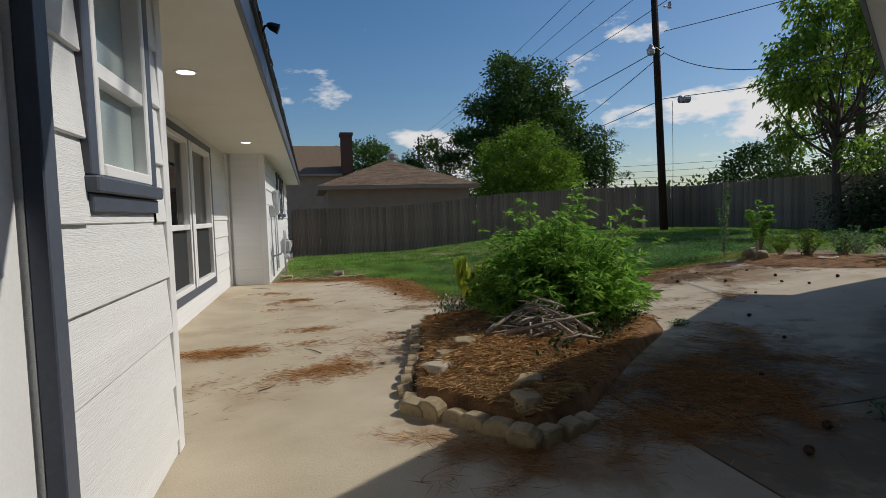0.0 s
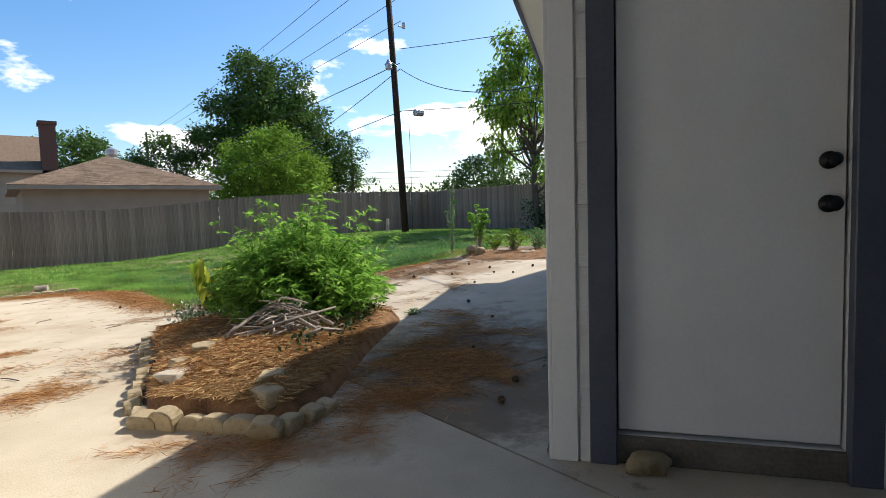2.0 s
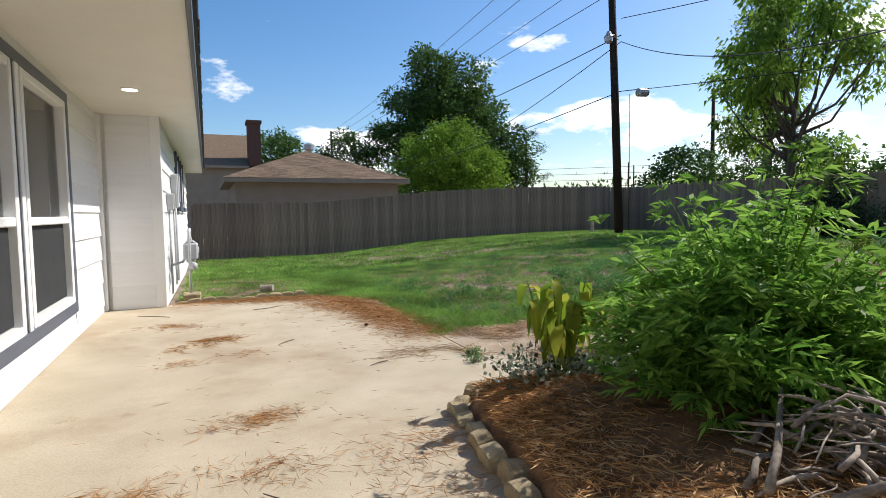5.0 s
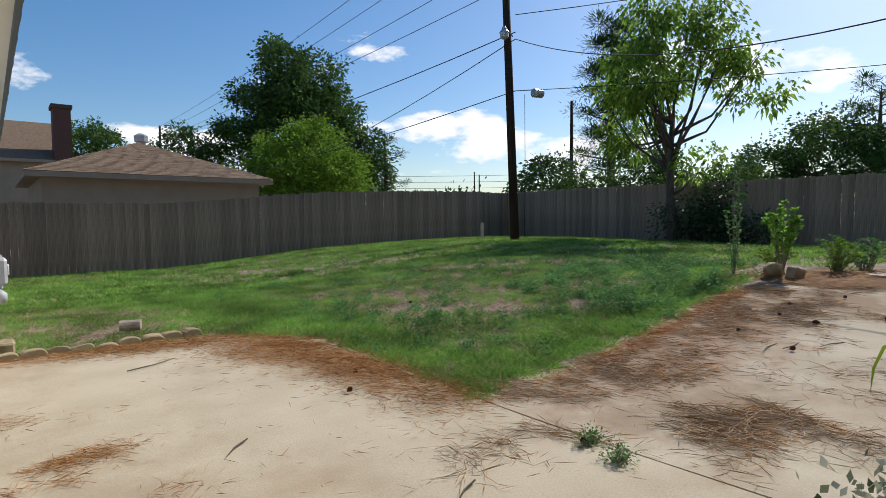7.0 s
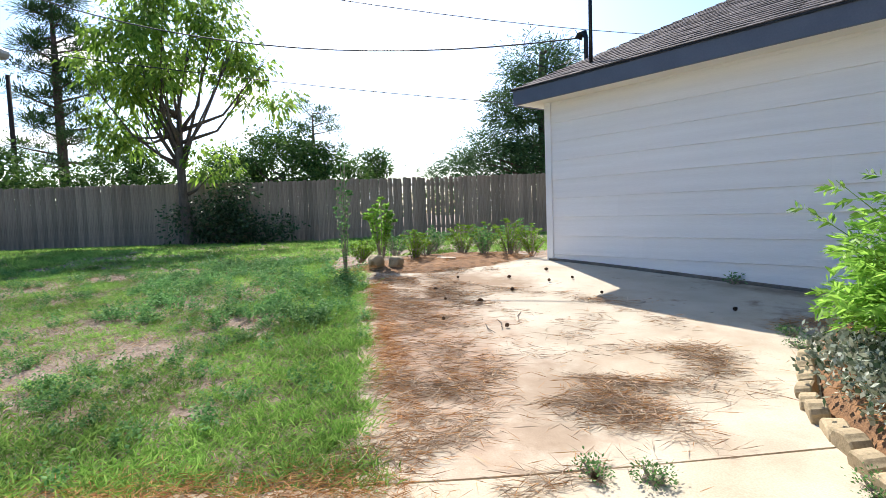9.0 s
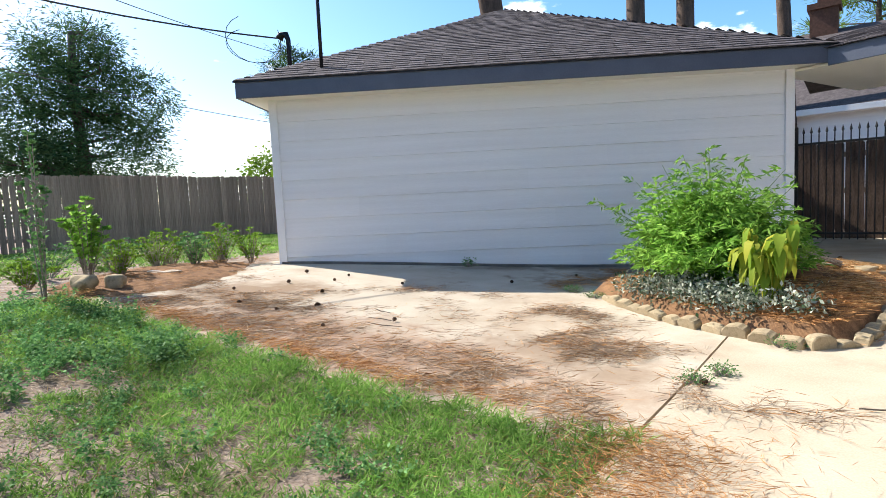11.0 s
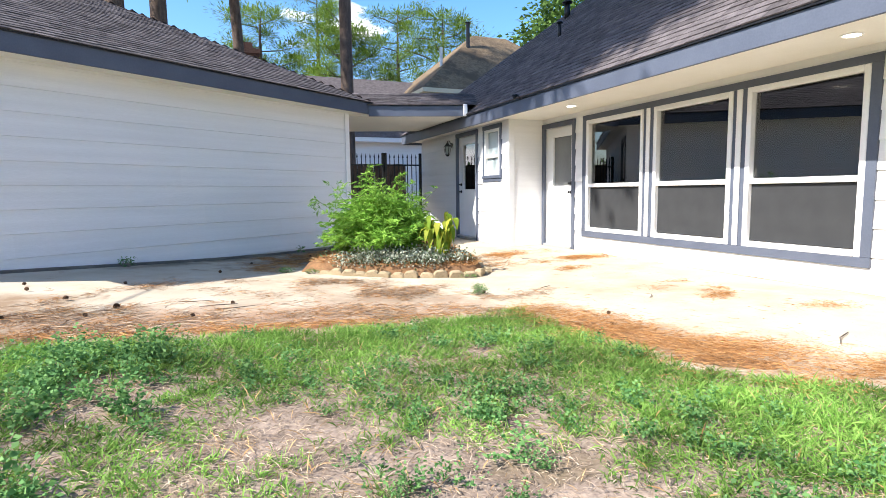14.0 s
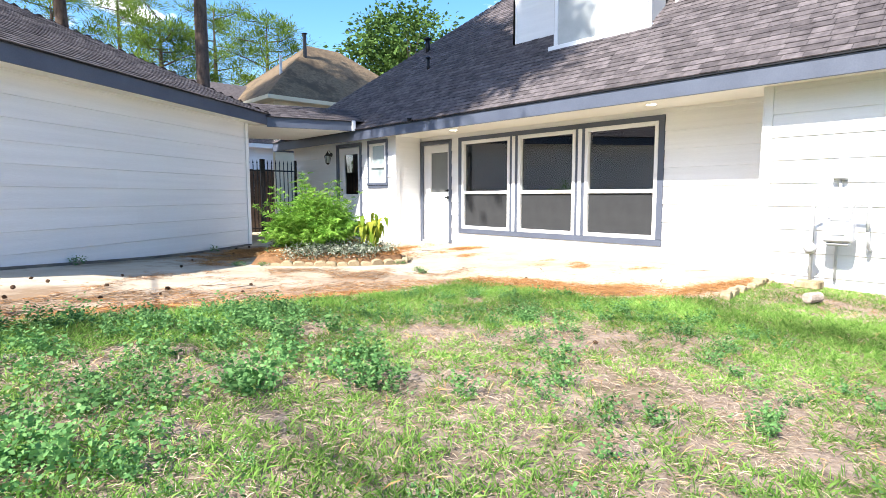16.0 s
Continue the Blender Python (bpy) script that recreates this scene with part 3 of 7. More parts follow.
part("fascia_near", boxes((-OV, -OV + 0.03, -GD - OV, OV - 0.03, GZ0 - 0.01, GZ1), r=0.004), M_NAVY, garage_roof)
part("drip_edge", boxes((-OV - 0.02, GL + OV + 0.02, OV, OV + 0.02, GZ1 - 0.01, GZ1 + 0.012)), M_BLACK, garage_roof)
PEAK = (GL / 2, -3.95, 4.72)
bm = bmesh.new()
q = [bm.verts.new(p) for p in ((-OV - 0.02, OV + 0.02, GZ1), (GL + OV + 0.02, OV + 0.02, GZ1), (GL + OV + 0.02, -GD - OV, GZ1), (-OV - 0.02, -GD - OV, GZ1), PEAK)]
for i in range(4):
    bm.faces.new((q[i], q[(i + 1) % 4], q[4]))
part("roof_deck", bm, M_SHINGLE, garage_roof)
run = math.hypot(OV - PEAK[1], PEAK[2] - GZ1)
hw = GL / 2 + OV
tabs("shingles", garage_roof, (PEAK[0], OV + 0.03, GZ1 + 0.005), (1, 0, 0), (0, PEAK[1] - OV, PEAK[2] - GZ1), lambda s: (-hw * (1 - s / run), hw * (1 - s / run)), 40, seed=5)
run2 = math.hypot(hw, PEAK[2] - GZ1)
tabs("shingles", garage_roof, (-OV - 0.03, PEAK[1], GZ1 + 0.005), (0, -1, 0), (hw, 0, PEAK[2] - GZ1), lambda s: (-(OV - PEAK[1]) * (1 - s / run2), (GD + OV + PEAK[1]) * (1 - s / run2)), 40, seed=6)

# ---- link roof between house and garage ----
def to_world(p):
    return G @ Vector(p)


link = thing("breezeway_roof", "low shingle roof joining house and garage", "roof", kind="structure")
fa, fb = Vector((0.62, 1.93, 0)), to_world((-OV + 0.1, OV, 0))
fb.z = 0
fd = (fb - fa).normalized()
LM = Matrix.Translation(fa) @ Matrix.Rotation(math.atan2(fd.y, fd.x), 4, 'Z')
LL = (fb - fa).length
ob = part("fascia", boxes((0.0, LL, -0.03, 0.0, 2.4, 2.6), r=0.004), M_NAVY, link, "slate blue fascia board")
ob.matrix_basis = LM
ob = part("soffit", boxes((-0.15, LL + 0.6, -2.6, -0.03, 2.41, 2.44)), M_SOFFIT, link, "cream painted soffit")
ob.matrix_basis = LM
bm = bmesh.new()
q = [bm.verts.new(p) for p in ((-0.9, 0.03, 2.6), (LL + 0.5, 0.03, 2.6), (LL + 1.2, -1.7, 3.12), (-0.9, -1.7, 3.12), (-0.9, -3.4, 2.6), (LL + 1.6, -3.4, 2.6))]
bm.faces.new((q[0], q[1], q[2], q[3]))
bm.faces.new((q[3], q[2], q[5], q[4]))
ob = part("roof_deck", bm, M_SHINGLE, link)
ob.matrix_basis = LM
ob = tabs("shingles", link, (0, 0.04, 2.605), (1, 0, 0), (0, -1.7, 0.52), lambda s: (-0.85, LL + 0.45), 13, seed=8)
ob.matrix_basis = LM
ob = part("post_bracket", boxes((-0.06, 0.02, -0.02, 0.05, 2.4, 2.62), r=0.01), M_WHITE, link, "white bracket at the eave")
ob.matrix_basis = LM


# ---- windows and doors ----
def sash_window(name, m, w, z0, z1, label, trim=0.09, sill=False, lower_screen=True, white_frame=0.06, frosted=False):
    """A single-hung window on a wall: local x along the wall from 0 to w, face at y = 0."""
    t = thing(name, label, "window", m, kind="structure")
    mid = z0 + (z1 - z0) * 0.415
    fw = white_frame
    for nm, d in (("frame_side", (0, fw, -0.08, 0.03, z0, z1)), ("frame_side", (w - fw, w, -0.08, 0.03, z0, z1)),
                  ("frame_top", (fw, w - fw, -0.08, 0.03, z1 - fw, z1)), ("frame_bottom", (fw, w - fw, -0.08, 0.035, z0, z0 + fw)),
                  ("meeting_rail", (fw, w - fw, -0.06, 0.022, mid - 0.03, mid + 0.03))):
        part(nm, boxes(d, r=0.006), M_WHITE, t)
    gl = M_FROST if frosted else M_GLASS
    p1 = part("upper_pane", boxes((fw, w - fw, -0.045, -0.04, mid + 0.03, z1 - fw)), gl, t)
    p2 = part("lower_pane", boxes((fw, w - fw, -0.03, -0.025, z0 + fw, mid - 0.03)), gl, t)
    for p in (p1, p2):
        p.visible_shadow = frosted
    if lower_screen:
        part("insect_screen", boxes((fw + 0.01, w - fw - 0.01, -0.022, -0.019, z0 + fw + 0.01, mid - 0.035)), M_SCREEN, t, "grey insect screen")
    return t


for k, (ya, yb) in enumerate(WINDOWS):
    sash_window("window_%d" % (k + 1), plane_x(RECESS, yb), yb - ya, WZ0, WZ1, "large white single-hung window with a grey lower screen")
wt = thing("window_trim_patio", "slate blue boards framing three windows", "trim", plane_x(RECESS, 8.375), kind="structure")
TW = 8.375 - 4.08
part("top_board", boxes((0, TW, 0.0, 0.032, WZ1, 2.165), r=0.004), M_NAVY, wt)
part("bottom_board", boxes((0, TW, 0.0, 0.032, 0.24, WZ0), r=0.004), M_NAVY, wt)
for xa, xb in ((0, 8.375 - 8.285), (8.375 - 4.17, TW)):
    part("side_board", boxes((xa, xb, 0.0, 0.032, WZ0, WZ1), r=0.004), M_NAVY, wt)
for xa, xb in ((8.375 - 7.04, 8.375 - 6.86), (8.375 - 5.63, 8.375 - 5.44)):
    part("mullion_board", boxes((xa, xb, -0.02, 0.02, WZ0, WZ1), r=0.004), M_NAVY, wt)
    part("mullion_batten", boxes(((xa + xb) / 2 - 0.035, (xa + xb) / 2 + 0.035, 0.02, 0.036, WZ0 + 0.002, WZ1 - 0.002), r=0.004), M_WHITE, wt, "white batten")

small = sash_window("window_small", plane_x(BLOCK, 2.545), 0.605, 1.285, 2.14, "small white sash window with slate blue surround", lower_screen=False, white_frame=0.045, frosted=True)
st = thing("window_trim_small", "slate blue boards round a small window", "trim", plane_x(BLOCK, 2.615), kind="structure")
part("top_board", boxes((0, 0.745, 0, 0.035, 2.14, 2.22), r=0.004), M_NAVY, st)
part("side_board", boxes((0, 0.068, 0, 0.03, 1.285, 2.138), r=0.004), M_NAVY, st)
part("side_board", boxes((0.677, 0.745, 0, 0.03, 1.285, 2.138), r=0.004), M_NAVY, st)
part("sill_board", boxes((-0.01, 0.755, 0, 0.05, 1.23, 1.283), r=0.006), M_NAVY, st)
part("apron_board", boxes((0, 0.745, 0, 0.03, 1.17, 1.228), r=0.004), M_NAVY, st)
for k, (ya, yb) in enumerate(WIN_WING):
    t = sash_window("window_wing_%d" % (k + 1), plane_x(WING, yb), yb - ya, 1.25, 2.1, "white sash window in the wing wall", lower_screen=True)
    for xa, xb in ((-0.1, -0.002), (yb - ya + 0.002, yb - ya + 0.1)):
        part("side_board", boxes((xa, xb, 0.0, 0.05, 1.17, 2.2), r=0.004), M_NAVY, t, "slate blue side board")
    part("sill", boxes((-0.1, yb - ya + 0.1, 0.0, 0.09, 1.17, 1.248), r=0.004), M_NAVY, t)


def glazed_door(name, m, w, z0, z1, glass, label, trim=0.08, knob_right=True, glass_mat=None):
    """A door slab in a wall with an opening for its pane; local x along the wall from 0 to w."""
    t = thing(name, label, "door", m, kind="structure")
    gx0, gx1, gz0, gz1 = glass
    bm = bmesh.new()
    for a, b, za, zb in wall_cells((0.012, w - 0.012), z0 + 0.015, z1 - 0.01, [glass]):
        box(bm, a, b, -0.08, -0.035, za, zb)
    bmesh.ops.remove_doubles(bm, verts=bm.verts, dist=0.0005)
    d = part("door_slab", bm, M_WHITE, t)
    g = part("pane", boxes((gx0, gx1, -0.06, -0.055, gz0, gz1)), glass_mat or M_GLASS, d)
    g.visible_shadow = False
    for dd in ((gx0 - 0.03, gx0, gz0 - 0.03, gz1 + 0.03), (gx1, gx1 + 0.03, gz0 - 0.03, gz1 + 0.03)):
        part("pane_bead", boxes((dd[0], dd[1], -0.04, -0.022, dd[2], dd[3]), r=0.004), M_WHITE, d)
    for dd in ((gz0 - 0.03, gz0), (gz1, gz1 + 0.03)):
        part("pane_bead", boxes((gx0 + 0.001, gx1 - 0.001, -0.04, -0.022, dd[0], dd[1]), r=0.004), M_WHITE, d)
    part("side_board", boxes((-trim, 0, -0.02, 0.03, 0.0, z1), r=0.004), M_NAVY, t, "slate blue casing")
    part("side_board", boxes((w, w + trim, -0.02, 0.03, 0.0, z1), r=0.004), M_NAVY, t, "slate blue casing")
    part("head_board", boxes((-trim, w + trim, -0.02, 0.032, z1, z1 + trim), r=0.004), M_NAVY, t, "slate blue casing")
    part("threshold", boxes((0, w, -0.1, 0.04, z0 - 0.03, z0 + 0.012), r=0.004), M_STEEL, t, "grey metal threshold")
    kx = w - 0.08 if knob_right else 0.08
    for nm, kz in (("knob", z0 + 0.93), ("deadbolt", z0 + 1.08)):
        bm = bmesh.new()
        tube(bm, [(kx, -0.035, kz), (kx, -0.02, kz), (kx, -0.018, kz), (kx, 0.015, kz), (kx, 0.03, kz), (kx, 0.036, kz)], [0.032, 0.032, 0.014, 0.014, 0.027 if nm == "knob" else 0.02, 0.012], 12)
        part(nm, bm, M_BLACK, d, "black metal", smooth=True)
    return t


glazed_door("door_patio", plane_x(RECESS, 3.79), 0.83, 0.03, 2.08, (0.06 + 0.02, 0.62, 1.07, 1.91), "white half-glazed patio door with slate blue casing", knob_right=False, glass_mat=M_DOORPANE)
glazed_door("door_side", plane_x(BLOCK, 1.55), 0.91, 0.06, 2.13, (0.14, 0.72, 1.04, 1.97), "white half-glazed side door with slate blue casing", knob_right=True)

gdoor = thing("door_garage", "plain white garage side door with dark hardware", "door", G @ pose(0, -1.1, 0, 0, 0, 90), kind="structure")
gslab = part("door_slab", boxes((0.01, 0.84, -0.08, -0.035, 0.135, 2.14), r=0.004), M_WHITE, gdoor)
part("side_board", boxes((-0.11, 0, -0.02, 0.03, 0.0, 2.15), r=0.004), M_NAVY, gdoor, "slate blue casing")
part("side_board", boxes((0.85, 0.96, -0.02, 0.03, 0.0, 2.15), r=0.004), M_NAVY, gdoor, "slate blue casing")
part("head_board", boxes((-0.11, 0.96, -0.02, 0.032, 2.15, 2.25), r=0.004), M_NAVY, gdoor, "slate blue casing")
part("threshold", boxes((-0.1, 0.95, -0.1, 0.0, 0.0, 0.118), r=0.006), M_FOUND, gdoor, "dark concrete sill")
for nm, kz in (("knob", 1.085), ("deadbolt", 1.25)):
    bm = bmesh.new()
    tube(bm, [(0.07, -0.035, kz), (0.07, -0.022, kz), (0.07, -0.02, kz), (0.07, 0.012, kz), (0.07, 0.03, kz), (0.07, 0.036, kz)], [0.034, 0.034, 0.014, 0.014, 0.03 if nm == "knob" else 0.026, 0.014], 14)
    part(nm, bm, M_BLACK, gslab, "black metal", smooth=True)

# rooms behind the glass
room = part("room_inner", boxes((-6.0, -5.9, 2.9, 9.8, 0, 2.4), (-5.9, RECESS - 0.16, 2.8, 2.9, 0, 2.4), (-5.9, RECESS - 0.16, 9.8, 9.9, 0, 2.4)), M_ROOM)
tagged(room, "grey painted inner room walls", "wall", kind="structure")
tagged(part("floor_inner", boxes((-5.9, RECESS - 0.14, 2.9, 9.8, -0.06, 0.0)), M_FLOOR), "dark wooden inner floor", "floor", kind="structure")
tagged(part("ceiling_inner", boxes((-5.9, RECESS - 0.14, 2.9, 9.8, 2.4, 2.44)), M_ROOM), "pale inner ceiling", "ceiling", kind="structure")
tagged(part("room_side", boxes((-2.0, -1.9, NEAR_Y + 0.2, 2.7, 0, 2.4), (-1.9, BLOCK - 0.16, NEAR_Y + 0.2, 2.7, -0.05, 0.0), (-1.9, BLOCK - 0.16, NEAR_Y + 0.2, 2.7, 2.26, 2.3)), M_ROOM), "grey painted side room", "wall", kind="structure")


def disc(bm, c, r, z, sides=24, up=True):
    ring = [bm.verts.new((c[0] + r * math.cos(k * math.tau / sides), c[1] + r * math.sin(k * math.tau / sides), z)) for k in range(sides)]
    bm.faces.new(ring if up else ring[::-1])


for yy in (4.45, 8.4):
    t = thing("recessed_light", "round lit recessed light in the soffit", "ceiling light", pose(0.0, yy, TOP), group="soffit lights")
    bm = bmesh.new()
    tube(bm, [(0, 0, 0.002), (0, 0, -0.006), (0, 0, -0.008)], [0.085, 0.085, 0.07], 24)
    part("ring", bm, M_WHITE, t)
    bm = bmesh.new()
    disc(bm, (0, 0), 0.065, -0.0095, up=False)
    part("diffuser", bm, M_LAMP, t, "lit warm diffuser")

for yy, xx in ((4.6, -2.6), (6.3, -3.2), (8.0, -2.6)):
    t = thing("room_light", "small lit recessed light in the room ceiling", "ceiling light", pose(xx, yy, 2.4), group="room lights")
    bm = bmesh.new()
    tube(bm, [(0, 0, 0.002), (0, 0, -0.008)], [0.1, 0.09], 20)
    part("ring", bm, M_WHITE, t)
    bm = bmesh.new()
    disc(bm, (0, 0), 0.075, -0.0095, up=False)
    part("diffuser", bm, M_ROOMLAMP, t, "lit warm diffuser")

# wall lantern
t = thing("wall_lantern", "dark bronze lantern on the white wall", "wall lamp", plane_x(BLOCK, 0.34) @ pose(0, 0.015, 1.9))
bm = bmesh.new()
tube(bm, [(0, 0, 0.1), (0, 0.02, 0.1)], [0.05, 0.05], 12)
tube(bm, [(0, 0.02, 0.12), (0, 0.07, 0.2), (0, 0.11, 0.18), (0, 0.11, 0.13)], 0.008, 6)
part("bracket", bm, M_BLACK, t)
bm = bmesh.new()
tube(bm, [(0, 0.11, -0.14), (0, 0.11, -0.11), (0, 0.11, -0.1)], [0.02, 0.045, 0.05], 6)
tube(bm, [(0, 0.11, 0.07), (0, 0.11, 0.08), (0, 0.11, 0.13), (0, 0.11, 0.16)], [0.085, 0.08, 0.035, 0.01], 6)
for k in range(6):
    a = k * math.tau / 6
    tube(bm, [(0.05 * math.cos(a), 0.11 + 0.05 * math.sin(a), -0.1), (0.078 * math.cos(a), 0.11 + 0.078 * math.sin(a), 0.07)], 0.006, 4)
part("cage", bm, M_BLACK, t)
bm = bmesh.new()
tube(bm, [(0, 0.11, -0.1), (0, 0.11, 0.07)], [0.042, 0.068], 6)
part("glass_shade", bm, M_FROST, t)


# ---- iron gate and fence in the passage ----
def iron_panel(name, x0, x1, y, label, z0=0.1, z1=1.82):
    t = thing(name, label, "gate", pose(x0, y, 0))
    w = x1 - x0
    for px in (0.0, w):
        part("post", boxes((px - 0.03, px + 0.03, -0.03, 0.03, 0.0, z1 + 0.1), r=0.006), M_IRON, t)
    for rz in (z0 + 0.08, z1 - 0.2):
        part("rail", boxes((0.03, w - 0.03, -0.016, 0.016, rz, rz + 0.035)), M_IRON, t)
    n = max(2, round(w / 0.105))
    for k in range(1, n):
        px = w * k / n
        bm = bmesh.new()
        box(bm, px - 0.009, px + 0.009, -0.009, 0.009, z0, z1 - 0.03)
        tip = bm.verts.new((px, 0, z1 + 0.09))
        ring = [bm.verts.new(p) for p in ((px - 0.02, 0, z1 + 0.0), (px, -0.012, z1), (px + 0.02, 0, z1), (px, 0.012, z1))]
        foot = bm.verts.new((px, 0, z1 - 0.04))
        for i in range(4):
            bm.faces.new((ring[i], ring[(i + 1) % 4], tip))
            bm.faces.new((ring[(i + 1) % 4], ring[i], foot))
        part("picket", bm, M_IRON, t)
    return t


iron_panel("iron_gate", 0.43, 1.3, -1.07, "black iron gate with spear-topped pickets")
iron_panel("iron_fence", 1.36, 2.9, -1.07, "black iron fence panel with spear tops")
iron_panel("iron_fence", 2.96, 4.2, -1.07, "black iron fence panel with spear tops")

# ---- gas meter and boxes on the wing wall ----
t = thing("gas_meter", "grey gas meter with pipes and regulator", "gas meter", pose(0.38, 10.72, 0.0))
bm = bmesh.new()
for d in ((-0.08, 0.1, -0.13, 0.13, 0.5, 0.72), (-0.05, 0.07, -0.11, 0.11, 0.46, 0.5), (-0.05, 0.07, -0.09, 0.09, 0.72, 0.75)):
    slab(bm, *d, 0.02)
part("meter_body", bm, M_METER, t)
part("dial", boxes((0.1, 0.112, -0.07, 0.07, 0.58, 0.66), r=0.004), M_WHITE, t, "white dial plate")
for s in (-1, 1):
    bm = bmesh.new()
    tube(bm, [(0.0, s * 0.09, 0.74), (0.0, s * 0.09, 0.86), (0.0, s * 0.12, 0.9), (0.0, s * 0.2, 0.9), (0.0, s * 0.24, 0.87), (0.0, s * 0.24, 0.62 if s > 0 else 0.05)], 0.018, 8)
    part("pipe", bm, M_METER, t, smooth=True)
    bm = bmesh.new()
    tube(bm, [(0.0, s * 0.09, 0.75), (0.0, s * 0.09, 0.79)], 0.03, 8)
    part("union_nut", bm, M_METER, t)
bm = bmesh.new()
tube(bm, [(-0.02, -0.24, 0.4), (0.03, -0.24, 0.42), (0.05, -0.24, 0.42), (0.09, -0.24, 0.42)], [0.025, 0.05, 0.065, 0.03], 14)
part("regulator", bm, M_METER, t, smooth=True)
bm = bmesh.new()
tube(bm, [(0.0, 0.24, 0.62), (-0.1, 0.24, 0.45), (-0.265, 0.24, 0.4)], 0.018, 8)
part("house_pipe", bm, M_METER, t, smooth=True)
part("base_block", boxes((-0.1, 0.12, -0.36, -0.12, -0.02, 0.07), r=0.015), M_EDGE, t, "pale concrete block")

for nm, y, z0, z1, w, lab in (("utility_box", 10.66, 1.16, 1.38, 0.13, "grey plastic utility box on the wall"), ("utility_box", 11.75, 1.2, 1.7, 0.2, "pale grey utility cabinet on the wall"), ("utility_box", 12.35, 1.3, 1.75, 0.16, "pale grey utility cabinet on the wall")):
    t = thing(nm, lab, "utility box", pose(WING + 0.012, y, 0), group="wall boxes")
    part("case", boxes((0, 0.09, -w / 2, w / 2, z0, z1), r=0.012), M_METER, t)
    part("cover", boxes((0.09, 0.1, -w / 2 + 0.01, w / 2 - 0.01, z0 + 0.01, z1 - 0.01), r=0.004), M_METER, t)
    bm = bmesh.new()
    tube(bm, [(0.03, 0, z0), (0.03, 0, 0.05)], 0.014, 8)
    part("conduit", bm, M_METER, t, smooth=True)

# ---- roof fittings ----
for nm, x, y, h, r, lab in (("roof_vent", -1.2, 2.35, 0.3, 0.035, "dark plumbing vent pipe on the shingles"), ("roof_vent", -2.1, 1.3, 0.35, 0.06, "dark metal roof vent with a cap")):
    t = thing(nm, lab, "roof vent", pose(x, y, roof_z(x) - 0.03))
    bm = bmesh.new()
    tube(bm, [(0, 0, -0.05), (0, 0, h)], r, 10)
    part("pipe", bm, M_BLACK, t, smooth=True)
    bm = bmesh.new()
    tube(bm, [(0, 0, h - 0.02), (0, 0, h), (0, 0, h + r)], [r * 1.7, r * 1.9, r * 0.5], 12)
    part("cap", bm, M_BLACK, t, smooth=True)
t = thing("service_mast", "black electrical mast with weatherhead on the roof", "mast", G @ pose(6.05, -0.05, 2.62))
bm = bmesh.new()
tube(bm, [(0, 0, -0.1), (0, 0, 0.05), (0, 0, 0.055)], [0.12, 0.07, 0.03], 12)
part("flashing", bm, M_BLACK, t)
bm = bmesh.new()
tube(bm, [(0, 0, 0), (0, 0, 1.9)], 0.025, 8)
part("pipe", bm, M_BLACK, t, smooth=True)
WHX, WHY = 6.78, -0.95
t = thing("weatherhead", "black curved cable entrance pipe at the eave", "mast", G @ pose(WHX, WHY, 2.7))
bm = bmesh.new()
tube(bm, [(0, 0, -0.1), (0, 0, 0.82), (0.03, 0.0, 0.9), (0.1, 0.0, 0.9), (0.14, 0, 0.84)], [0.035, 0.035, 0.05, 0.055, 0.06], 10)
part("pipe", bm, M_BLACK, t, smooth=True)
t = thing("eave_floodlight", "small dark floodlight under the eave edge", "outdoor lamp", pose(EAVE + 0.02, 3.95, 2.4) @ Matrix.Scale(0.6, 4))
bm = bmesh.new()
tube(bm, [(0, 0, 0), (0.04, 0, 0.08), (0.09, 0, 0.09)], 0.015, 6)
part("arm", bm, M_BLACK, t)
bm = bmesh.new()
tube(bm, [(0.06, 0, 0.1), (0.1, 0, 0.085), (0.19, 0, 0.05)], [0.02, 0.045, 0.06], 10)
part("head", bm, M_BLACK, t)

# ---- picket fence ----
PICKETS = []
for k in range(4):
    rnd = random.Random(k)
    bm = bmesh.new()
    w, h, t = 0.138, 1.83 + rnd.uniform(-0.012, 0.012), 0.016
    prof = [(-w / 2, -0.1), (w / 2, -0.1), (w / 2, h - 0.03), (w / 2 - 0.03, h), (-w / 2 + 0.03, h), (-w / 2, h - 0.03)]
    fr = [bm.verts.new((x, -t / 2, z)) for x, z in prof]
    bk = [bm.verts.new((x, t / 2, z)) for x, z in prof]
    bm.faces.new(fr)
    bm.faces.new(bk[::-1])
    for i in range(6):
        bm.faces.new((fr[i], bk[i], bk[(i + 1) % 6], fr[(i + 1) % 6]))
    bmesh.ops.recalc_face_normals(bm, faces=bm.faces[:])
    me = bpy.data.meshes.new("picket")
    bm.to_mesh(me)
    bm.free()
    me.materials.append(M_FENCE)
    PICKETS.append(me)


# dark brown pickets for the passage, its shade put into their colour too
PICKETS_DARK = []
for me in PICKETS:
    me = me.copy()
    me.materials[0] = M_PINEBARK
    PICKETS_DARK.append(me)


